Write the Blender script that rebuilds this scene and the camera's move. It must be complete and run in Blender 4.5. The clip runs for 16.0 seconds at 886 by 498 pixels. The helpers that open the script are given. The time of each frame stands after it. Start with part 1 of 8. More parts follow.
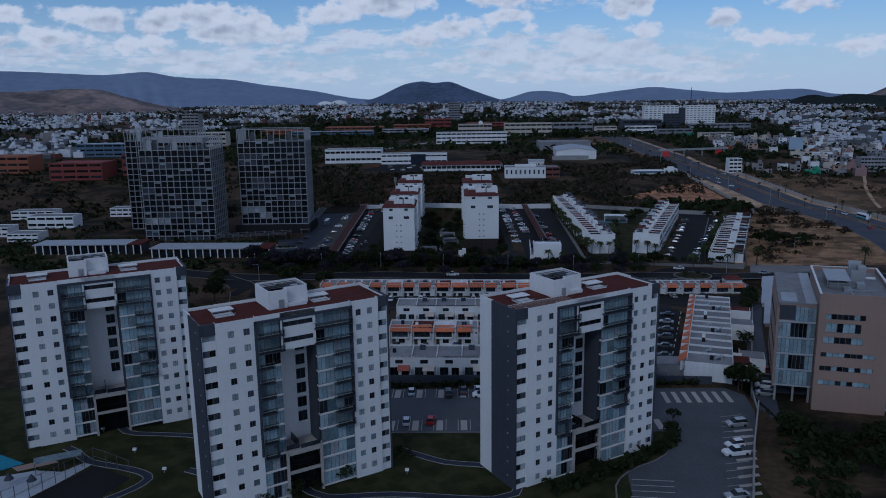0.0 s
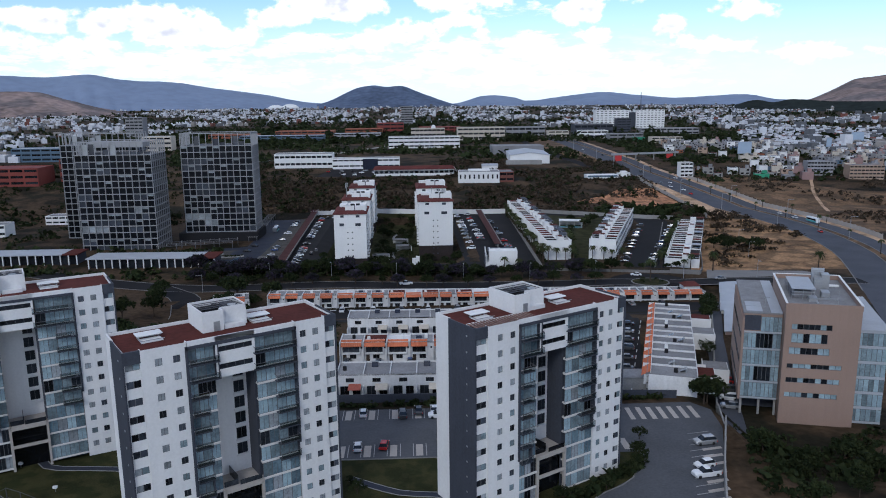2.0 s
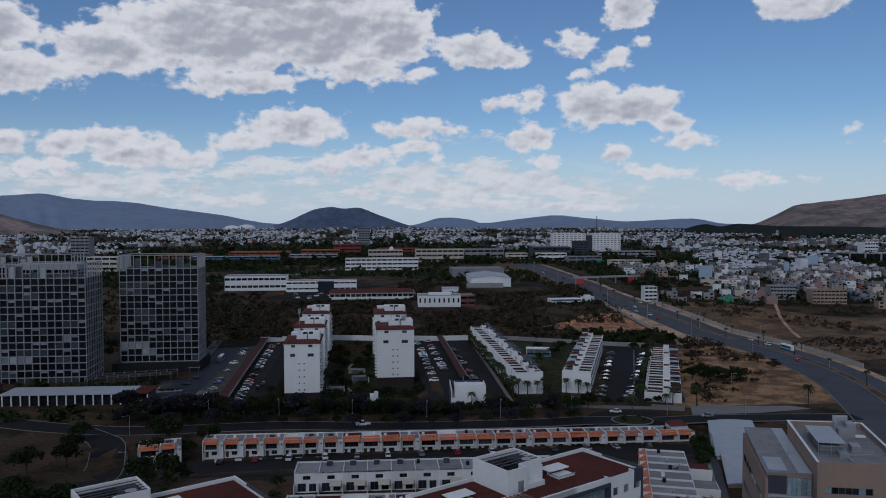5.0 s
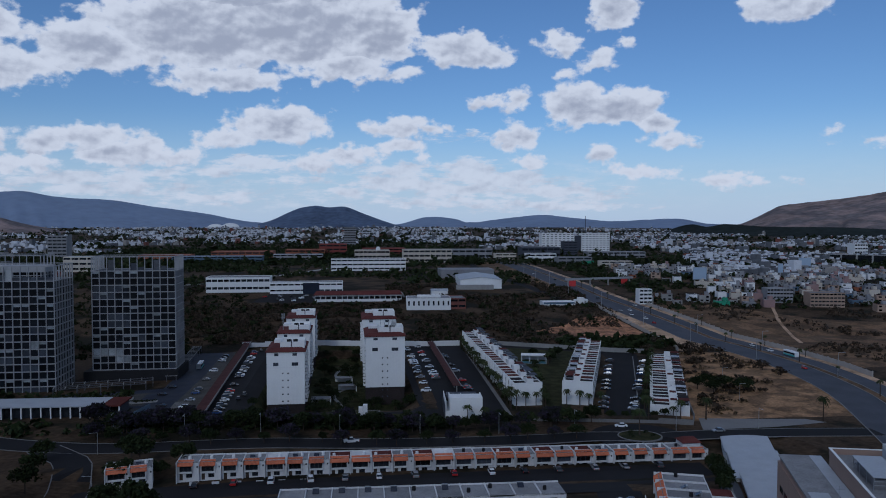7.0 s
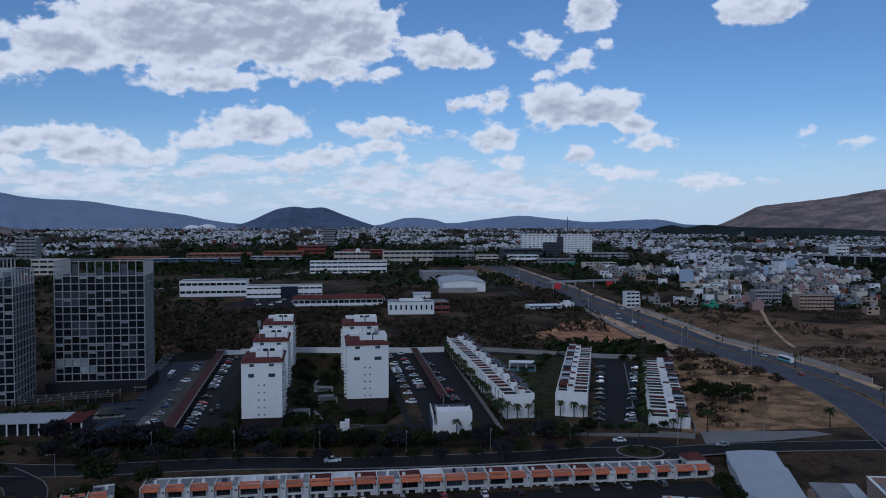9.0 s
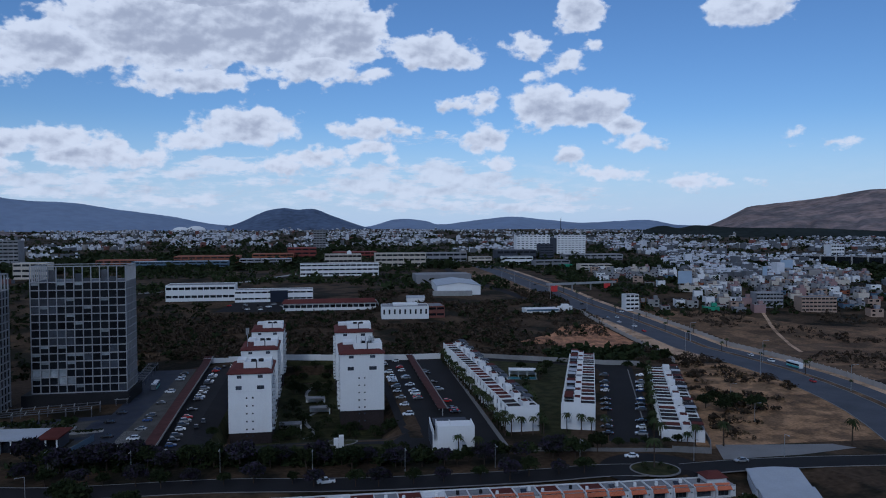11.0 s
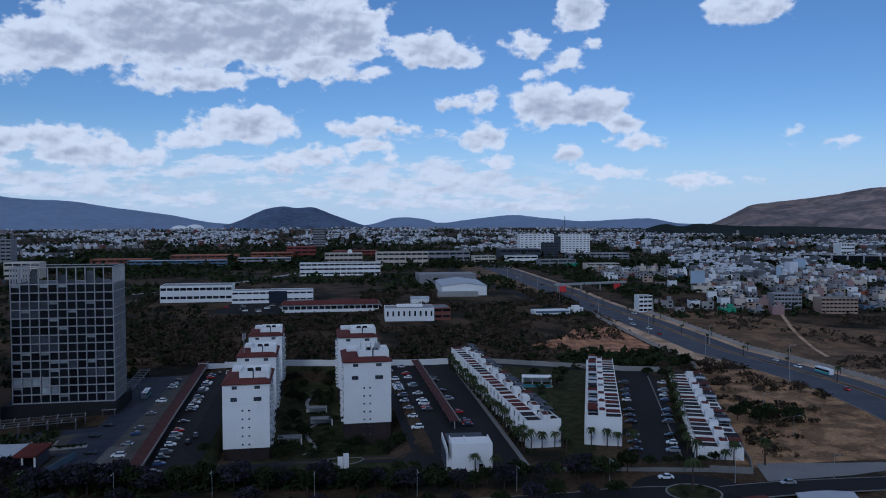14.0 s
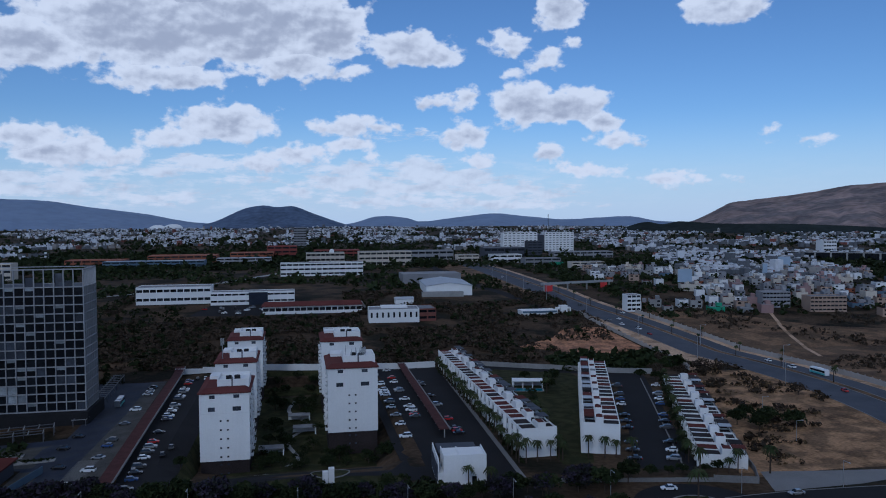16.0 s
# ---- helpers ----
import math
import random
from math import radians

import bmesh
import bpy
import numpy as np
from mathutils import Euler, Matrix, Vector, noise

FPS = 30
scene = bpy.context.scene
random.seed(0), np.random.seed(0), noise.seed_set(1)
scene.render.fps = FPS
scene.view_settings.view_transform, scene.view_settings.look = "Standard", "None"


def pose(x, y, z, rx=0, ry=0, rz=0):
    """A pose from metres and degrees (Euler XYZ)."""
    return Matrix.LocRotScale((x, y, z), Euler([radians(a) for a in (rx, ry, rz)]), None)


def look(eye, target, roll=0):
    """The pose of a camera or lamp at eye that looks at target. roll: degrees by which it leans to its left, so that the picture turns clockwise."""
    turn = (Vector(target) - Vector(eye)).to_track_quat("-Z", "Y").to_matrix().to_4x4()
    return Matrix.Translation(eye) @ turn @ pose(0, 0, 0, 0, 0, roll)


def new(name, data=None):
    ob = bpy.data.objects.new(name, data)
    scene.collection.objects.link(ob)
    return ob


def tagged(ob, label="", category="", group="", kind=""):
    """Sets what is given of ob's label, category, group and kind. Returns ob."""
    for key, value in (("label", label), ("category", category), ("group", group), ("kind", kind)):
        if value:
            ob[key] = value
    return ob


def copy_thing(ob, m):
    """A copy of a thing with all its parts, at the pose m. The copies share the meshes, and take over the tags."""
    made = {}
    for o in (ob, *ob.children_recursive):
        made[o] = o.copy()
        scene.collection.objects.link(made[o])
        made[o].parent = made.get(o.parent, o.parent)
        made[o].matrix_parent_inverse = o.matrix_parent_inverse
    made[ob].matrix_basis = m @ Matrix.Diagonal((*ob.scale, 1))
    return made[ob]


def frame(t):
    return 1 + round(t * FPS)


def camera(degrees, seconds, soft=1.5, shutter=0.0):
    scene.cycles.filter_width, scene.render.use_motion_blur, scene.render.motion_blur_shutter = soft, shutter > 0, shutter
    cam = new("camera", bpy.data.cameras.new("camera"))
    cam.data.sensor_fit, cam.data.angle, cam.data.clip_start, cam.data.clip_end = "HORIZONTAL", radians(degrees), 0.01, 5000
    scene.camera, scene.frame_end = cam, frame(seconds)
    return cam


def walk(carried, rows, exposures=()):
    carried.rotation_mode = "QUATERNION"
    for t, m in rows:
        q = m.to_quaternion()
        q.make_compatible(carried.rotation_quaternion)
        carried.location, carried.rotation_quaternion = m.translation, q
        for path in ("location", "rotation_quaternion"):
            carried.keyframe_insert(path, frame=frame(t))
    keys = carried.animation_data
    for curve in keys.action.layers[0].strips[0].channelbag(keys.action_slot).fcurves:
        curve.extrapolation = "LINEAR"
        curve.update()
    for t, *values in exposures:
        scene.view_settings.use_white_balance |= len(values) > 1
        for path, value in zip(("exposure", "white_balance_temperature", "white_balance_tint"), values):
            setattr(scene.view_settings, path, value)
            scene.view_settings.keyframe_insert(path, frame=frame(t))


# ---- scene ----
cam = camera(60.9, 16.0, 1.0)
PATH = [  # seconds, eye, heading and tilt in degrees, roll
    (0, (-10.45, -124.36, 69.67), -0.995, -11.685, -0.80),
    (0.5, (-10.41, -122.58, 69.57), -0.058, -11.653, -0.80),
    (1, (-10.34, -120.27, 69.39), 0.877, -11.651, -0.70),
    (1.5, (-10.27, -117.32, 69.28), 1.784, -11.479, -0.70),
    (2, (-10.35, -113.90, 69.17), 2.601, -11.417, -0.60),
    (2.5, (-10.41, -110.17, 69.13), 3.363, -11.336, -0.50),
    (2.6, (-10.43, -109.39, 69.11), 3.529, -11.248, -0.48),
    (2.7, (-10.46, -108.61, 69.09), 3.695, -9.447, -0.46),
    (2.8, (-10.48, -107.83, 69.07), 3.860, -7.075, -0.44),
    (2.9, (-10.51, -107.05, 69.06), 4.026, -4.748, -0.42),
    (3, (-10.53, -106.28, 69.04), 4.192, -2.551, -0.40),
    (3.5, (-10.75, -102.08, 69.02), 4.852, -2.436, -0.20),
    (4, (-10.78, -97.50, 68.97), 5.428, -2.322, -0.20),
    (6.5, (-12.45, -72.40, 69.90), 6.638, -2.350, 0.10),
    (7, (-12.64, -67.72, 69.95), 7.129, -2.378, 0.10),
    (7.5, (-12.86, -63.23, 69.97), 7.591, -2.235, 0.10),
    (8, (-12.99, -58.67, 70.08), 8.025, -2.235, 0.10),
    (8.5, (-13.05, -54.28, 70.20), 8.430, -2.321, 0.10),
    (11, (-13.86, -33.30, 70.71), 9.448, -2.236, -0.10),
    (11.5, (-14.00, -29.27, 70.70), 9.825, -2.264, -0.10),
    (12, (-14.11, -25.35, 70.66), 10.202, -2.292, -0.10),
    (12.5, (-14.21, -21.45, 70.61), 10.523, -2.292, -0.00),
    (13, (-14.43, -17.61, 70.49), 10.905, -2.379, -0.00),
    (13.1, (-14.47, -16.84, 70.47), 10.954, -2.367, -0.02),
    (13.2, (-14.52, -16.07, 70.44), 10.872, -2.356, -0.04),
    (13.3, (-14.56, -15.30, 70.42), 10.497, -2.344, -0.06),
    (13.4, (-14.61, -14.53, 70.40), 9.845, -2.333, -0.08),
    (13.5, (-14.65, -13.76, 70.37), 9.274, -2.321, -0.10),
    (14, (-14.77, -10.11, 70.28), 9.505, -2.350, -0.10),
    (14.5, (-14.83, -6.65, 70.23), 9.887, -2.436, -0.10),
    (15, (-15.00, -3.35, 70.22), 10.230, -2.492, -0.10),
    (15.5, (-15.13, -0.23, 70.26), 10.551, -2.492, -0.20),
    (16, (-15.24, 2.72, 70.29), 10.933, -2.464, -0.30),
]


def aim(eye, heading, tilt, roll):
    """The camera's pose from its place, compass heading (from +y to +x), tilt and roll."""
    h, p = radians(heading), radians(tilt)
    way = Vector((math.sin(h) * math.cos(p), math.cos(h) * math.cos(p), math.sin(p)))
    return look(eye, Vector(eye) + way * 10, roll)


walk(cam, [(t, aim(e, h, p, r)) for t, e, h, p, r in PATH], [
    (0.0, -0.80, 5150, 8), (0.5, -0.24, 5350, 8), (1.0, 0.12, 5700, 8), (1.5, 0.34, 5950, 8), (2.5, 0.42, 6050, 8), (3.2, 0.05, 6150, 8), (4.0, -0.58, 6250, 8),
    (6.5, -0.66, 5400, 8), (7.0, -0.66, 5400, 8), (8.0, -0.55, 5400, 8), (11.0, -0.54, 5250, 8), (16.0, -0.56, 5150, 8)])

# ---------------------------------------------------------------- light
SUN_AZ, SUN_EL = 203.0, 34.0  # compass bearing of the sun from +y, height in degrees
sun = new("sun", bpy.data.lights.new("sun", "SUN"))
sun.data.energy, sun.data.angle, sun.data.color = 0.90, radians(12), (1.0, 0.96, 0.92)
_a, _e = radians(SUN_AZ), radians(SUN_EL)
sun.matrix_world = look((math.sin(_a) * math.cos(_e) * 300, math.cos(_a) * math.cos(_e) * 300, math.sin(_e) * 300), (0, 0, 0))

# bearing, height, half width, half height of the lobes of the fair-weather clouds, in degrees
HEAPED = [
    (-17.7, 11.6, 4.9, 1.8), (-23.7, 9.7, 4.1, 1.5), (-24.6, 12.4, 2.8, 2.0), (-28.1, 4.0, 3.4, 0.8), (-24.3, 5.2, 2.8, 0.9), (-10.2, 13.2, 8.4, 3.1), (-3.6, 13.9, 8.2, 3.4), (2.2, 13.7, 3.4, 2.6), (-7.1, 16.5, 11.6, 2.6), (-9.1, 9.9, 5.2, 1.1),
    (-0.3, 11.1, 3.7, 1.3), (4.1, 10.8, 1.5, 0.6), (8.3, 12.5, 3.1, 1.5), (10.2, 12.2, 2.4, 1.0), (17.2, 8.3, 2.9, 1.7), (20.5, 8.1, 3.1, 1.5),
    (22.8, 6.9, 1.5, 1.1), (-4.9, 6.8, 3.8, 1.5), (-8.8, 5.9, 2.4, 0.9), (31.4, 14.4, 3.1, 1.3), (19.7, 15.1, 2.0, 1.7), (12.6, 6.0, 1.9, 1.1),
    (4.0, 6.8, 3.1, 0.9),
]
SMALL = [
    (15.9, 12.7, 2.0, 0.9), (18.6, 11.4, 1.8, 0.7), (16.4, 10.7, 1.0, 0.5), (20.8, 12.7, 0.6, 0.5), (11.0, 8.6, 2.0, 0.6), (12.8, 8.9, 1.1, 0.8),
    (23.7, 5.6, 1.7, 0.6), (18.7, 4.8, 1.5, 0.6), (13.3, 4.2, 1.3, 0.5), (21.1, 3.4, 2.7, 0.6), (27.3, 2.7, 1.9, 0.7), (30.2, 2.6, 1.5, 0.3),
    (36.6, 5.3, 1.5, 0.4), (34.3, 5.8, 0.6, 0.3), (3.6, 5.4, 1.7, 0.6), (5.3, 4.3, 0.8, 0.4), (-17.5, 5.4, 3.7, 1.1), (-12.6, 4.3, 2.5, 0.8),
    (-15.8, 4.6, 3.4, 1.2), (-20.5, 5.1, 2.1, 1.0), (0.0, 4.7, 2.7, 0.9), (-2.5, 4.0, 2.8, 0.7), (-22.7, 3.6, 3.7, 0.6), (-29.7, 5.4, 1.8, 0.6),
]
THIN = [
    (-6.9, 4.0, 3.4, 0.6), (-9.2, 3.4, 1.7, 0.4), (3.4, 3.6, 2.6, 0.6), (9.1, 3.7, 2.2, 0.9), (11.5, 2.9, 4.1, 0.7), (3.8, 2.6, 3.7, 0.7),
    (8.5, 2.1, 4.7, 0.6), (14.7, 2.1, 4.9, 0.5), (-0.0, 1.9, 1.8, 0.5), (17.9, 1.4, 3.0, 0.4), (14.0, 0.9, 5.6, 0.4), (-18.9, 2.7, 4.9, 0.5),
    (-13.2, 3.0, 2.7, 0.4), (-3.7, 2.7, 1.8, 0.3), (-16.2, 1.8, 6.0, 0.3), (-10.0, 1.4, 3.7, 0.4), (6.8, 1.2, 5.2, 0.4), (8.3, 6.1, 1.7, 0.2), (-27.6, 2.9, 4.7, 0.4), (-29.9, 2.3, 3.4, 0.3), (-16.9, 2.2, 4.7, 0.4),
]


def make_sky():
    world = bpy.data.worlds.new("sky")
    scene.world = world
    world.use_nodes = True
    nt = world.node_tree
    nt.nodes.clear()
    nd, ln = nt.nodes.new, nt.links.new

    def math_node(op, a, b=None, clamp=False):
        n = nd("ShaderNodeMath")
        n.operation, n.use_clamp = op, clamp
        for i, v in enumerate((a, b)):
            if v is None:
                continue
            if isinstance(v, (int, float)):
                n.inputs[i].default_value = v
            else:
                ln(v, n.inputs[i])
        return n.outputs[0]

    def vec_node(op, a, b):
        n = nd("ShaderNodeVectorMath")
        n.operation = op
        for i, v in enumerate((a, b)):
            if isinstance(v, tuple):
                n.inputs[i].default_value = v
            elif v is not None:
                ln(v, n.inputs[i])
        return n.outputs["Value"] if op == "LENGTH" else n.outputs["Vector"]

    def noise_node(vec, scale, detail=6.0, rough=0.55):
        n = nd("ShaderNodeTexNoise")
        n.inputs["Scale"].default_value, n.inputs["Detail"].default_value, n.inputs["Roughness"].default_value = scale, detail, rough
        ln(vec, n.inputs["Vector"])
        return n

    def ramp(v, lo, hi):
        n = nd("ShaderNodeMapRange")
        n.interpolation_type = "SMOOTHSTEP"
        n.inputs[1].default_value, n.inputs[2].default_value = lo, hi
        ln(v, n.inputs[0])
        return n.outputs[0]

    sky = nd("ShaderNodeTexSky")
    sky.sky_type, sky.sun_disc = "NISHITA", False
    sky.sun_elevation, sky.sun_rotation = _e, _a
    sky.altitude, sky.air_density, sky.dust_density, sky.ozone_density = 1850, 1.2, 0.6, 1.5
    co = nd("ShaderNodeTexCoord")
    sep = nd("ShaderNodeSeparateXYZ")
    ln(co.outputs["Generated"], sep.inputs[0])
    az = math_node("MULTIPLY", math_node("ARCTAN2", sep.outputs[0], sep.outputs[1]), 57.29578)
    el = math_node("MULTIPLY", math_node("ARCSINE", sep.outputs[2]), 57.29578)
    comb = nd("ShaderNodeCombineXYZ")
    ln(az, comb.inputs[0]), ln(el, comb.inputs[1])
    p = comb.outputs[0]
    wide = vec_node("MULTIPLY", p, (1.0, 1.4, 1.0))
    warp = noise_node(p, 0.55, 5.0)
    q = vec_node("ADD", p, vec_node("MULTIPLY", vec_node("SUBTRACT", warp.outputs["Color"], (0.5, 0.5, 0.5)), (1.7, 0.8, 0.0)))

    def lobes(rows):
        """Depth inside the lobes, in degrees, and the height within the deepest."""
        deep, lift = None, None
        for cx, cy, rx, ry in rows:
            d = vec_node("MULTIPLY", vec_node("SUBTRACT", q, (cx, cy, 0.0)), (1 / rx, 1 / ry, 0.0))
            r = math_node("MULTIPLY", math_node("SUBTRACT", 1.0, vec_node("LENGTH", d, None)), min(ry, 2.2))
            s = nd("ShaderNodeSeparateXYZ")
            ln(d, s.inputs[0])
            if deep is None:
                deep, lift = r, s.outputs[1]
                continue
            mix = nd("ShaderNodeMix")
            ln(math_node("GREATER_THAN", r, deep), mix.inputs[0]), ln(lift, mix.inputs[2]), ln(s.outputs[1], mix.inputs[3])
            lift = mix.outputs[0]
            join = nd("ShaderNodeMath")
            join.operation = "SMOOTH_MAX"
            join.inputs[2].default_value = 0.25
            ln(deep, join.inputs[0]), ln(r, join.inputs[1])
            deep = join.outputs[0]
        return deep, lift

    deep, lift = lobes(HEAPED + SMALL)
    thin, _ = lobes(THIN)
    billow = noise_node(wide, 0.60, 8.0, 0.53)
    fluff = math_node("MULTIPLY", math_node("SUBTRACT", billow.outputs[0], 0.495), 2.5)
    body = math_node("ADD", deep, fluff)
    cover = ramp(body, -0.08, 0.36)
    # thin broken layers low over the horizon
    wisp = noise_node(vec_node("MULTIPLY", p, (0.55, 1.9, 1.0)), 1.0, 8.0, 0.62)
    sheet = math_node("ADD", thin, math_node("MULTIPLY", math_node("SUBTRACT", wisp.outputs[0], 0.46), 1.9))
    low = math_node("MULTIPLY", ramp(sheet, -0.12, 0.34), 0.86)
    veil = math_node("MULTIPLY", ramp(wisp.outputs[0], 0.42, 0.66), math_node("MULTIPLY", ramp(el, 0.0, 1.2), math_node("SUBTRACT", 1.0, ramp(el, 2.2, 5.0))))
    veil = math_node("MULTIPLY", veil, math_node("SUBTRACT", 0.55, math_node("MULTIPLY", ramp(az, 14.0, 26.0), 0.48)))
    low = math_node("MAXIMUM", low, veil)
    # clouds over the rest of the sky, away from the view
    rest = noise_node(vec_node("MULTIPLY", p, (0.07, 0.12, 1.0)), 1.0, 6.0)
    high = math_node("MULTIPLY", ramp(rest.outputs[0], 0.47, 0.6), math_node("MAXIMUM", ramp(el, 19.0, 26.0), ramp(math_node("ABSOLUTE", az), 48.0, 62.0)))
    total = math_node("MAXIMUM", math_node("MAXIMUM", cover, low), high)
    # bright thin edges and crowns, greyer where the cloud is deep
    relief = noise_node(wide, 0.45, 5.0, 0.48)
    above = noise_node(vec_node("ADD", wide, (-0.15, 0.42, 0.0)), 0.45, 5.0, 0.48)
    rim = math_node("MULTIPLY", math_node("SUBTRACT", relief.outputs[0], above.outputs[0]), 1.9)
    lift = math_node("MINIMUM", math_node("MAXIMUM", lift, -0.8), 0.8)
    glow = math_node("ADD", math_node("MULTIPLY", lift, 0.16), rim)
    glow = math_node("SUBTRACT", glow, math_node("MULTIPLY", ramp(math_node("ADD", deep, math_node("MULTIPLY", fluff, 0.7)), 0.05, 1.6), 0.56))
    shade = ramp(glow, -0.78, 0.06)
    tone = nd("ShaderNodeMix")
    tone.data_type = "RGBA"
    tone.inputs[6].default_value, tone.inputs[7].default_value = (0.57, 0.57, 0.64, 1), (1.04, 1.00, 1.01, 1)
    ln(shade, tone.inputs[0])
    clear = nd("ShaderNodeVectorMath")
    clear.operation = "MULTIPLY"
    ln(sky.outputs[0], clear.inputs[0])
    clear.inputs[1].default_value = (SKY_GAIN * 0.86, SKY_GAIN * 0.99, SKY_GAIN * 1.18)
    # pale haze towards the horizon
    haze = nd("ShaderNodeMix")
    haze.data_type = "RGBA"
    haze.inputs[7].default_value = (0.72, 0.81, 0.95, 1)
    ln(math_node("MULTIPLY", math_node("SUBTRACT", 1.0, ramp(el, -1.0, 8.0)), 0.85), haze.inputs[0])
    ln(clear.outputs[0], haze.inputs[6])
    out = nd("ShaderNodeMix")
    out.data_type = "RGBA"
    ln(total, out.inputs[0]), ln(haze.outputs[2], out.inputs[6]), ln(tone.outputs[2], out.inputs[7])
    back = nd("ShaderNodeBackground")
    ln(out.outputs[2], back.inputs[0])
    back.inputs[1].default_value = 1.0
    ln(back.outputs[0], nd("ShaderNodeOutputWorld").inputs[0])


SKY_GAIN = 0.090
make_sky()

# ---------------------------------------------------------------- materials


def material(name, colour, rough=0.8, metal=0.0, var=0.12, big=0.12, small=2.5, streak=0.0, bump=0.0, rand=0.0, second=None, mix=0.5, spec=0.5):
    """Procedural surface: base colour, broad stains, fine grain, optional rain streaks, bump and shade that differs by object."""
    m = bpy.data.materials.new(name)
    m.use_nodes = True
    nt = m.node_tree
    nd, ln = nt.nodes.new, nt.links.new
    bs = nt.nodes["Principled BSDF"]
    bs.inputs["Roughness"].default_value, bs.inputs["Metallic"].default_value = rough, metal
    bs.inputs["Specular IOR Level"].default_value = spec
    geo = nd("ShaderNodeNewGeometry")
    pos = geo.outputs["Position"]

    def noise_at(scale, stretch=None):
        n = nd("ShaderNodeTexNoise")
        n.inputs["Scale"].default_value, n.inputs["Detail"].default_value = scale, 4.0
        src = pos
        if stretch:
            v = nd("ShaderNodeVectorMath")
            v.operation = "MULTIPLY"
            ln(pos, v.inputs[0])
            v.inputs[1].default_value = stretch
            src = v.outputs[0]
        ln(src, n.inputs["Vector"])
        return n.outputs[0]

    a, b = noise_at(big), noise_at(small)
    add = nd("ShaderNodeMath")
    add.operation = "ADD"
    ln(a, add.inputs[0]), ln(b, add.inputs[1])
    last = add.outputs[0]
    span = 1.0
    if streak:
        s = nd("ShaderNodeMath")
        s.operation = "MULTIPLY_ADD"
        ln(noise_at(1.0, (1.3, 1.3, 0.09)), s.inputs[0])
        s.inputs[1].default_value = streak
        ln(last, s.inputs[2])
        last, span = s.outputs[0], 1.0 + streak / 2
    mr = nd("ShaderNodeMapRange")
    mr.inputs[1].default_value, mr.inputs[2].default_value = span - 0.45, span + 0.45
    mr.inputs[3].default_value, mr.inputs[4].default_value = 1 - var * 1.6, 1 + var
    ln(last, mr.inputs[0])
    gain = mr.outputs[0]
    if rand:
        oi = nd("ShaderNodeObjectInfo")
        r = nd("ShaderNodeMapRange")
        r.inputs[3].default_value, r.inputs[4].default_value = 1 - rand, 1 + rand
        ln(oi.outputs["Random"], r.inputs[0])
        k = nd("ShaderNodeMath")
        k.operation = "MULTIPLY"
        ln(gain, k.inputs[0]), ln(r.outputs[0], k.inputs[1])
        gain = k.outputs[0]
    base = nd("ShaderNodeMix")
    base.data_type = "RGBA"
    base.inputs[6].default_value = (*colour, 1)
    base.inputs[7].default_value = (*(second or colour), 1)
    if second:
        f = nd("ShaderNodeMapRange")
        f.interpolation_type = "SMOOTHSTEP"
        f.inputs[1].default_value, f.inputs[2].default_value = mix - 0.08, mix + 0.08
        ln(noise_at(big * 1.7), f.inputs[0]), ln(f.outputs[0], base.inputs[0])
    else:
        base.inputs[0].default_value = 0
    sc = nd("ShaderNodeVectorMath")
    sc.operation = "SCALE"
    ln(base.outputs[2], sc.inputs[0]), ln(gain, sc.inputs["Scale"])
    ln(sc.outputs[0], bs.inputs["Base Color"])
    if bump:
        bp = nd("ShaderNodeBump")
        bp.inputs["Strength"].default_value, bp.inputs["Distance"].default_value = 0.6, bump
        ln(b, bp.inputs["Height"]), ln(bp.outputs[0], bs.inputs["Normal"])
    return m


def foliage(name, colour, second, rand=0.25):
    """Leaf clumps that differ clump by clump."""
    m = material(name, colour, 0.75, var=0.35, big=0.35, small=3.0, second=second, mix=0.5, rand=rand, spec=0.05)
    return m


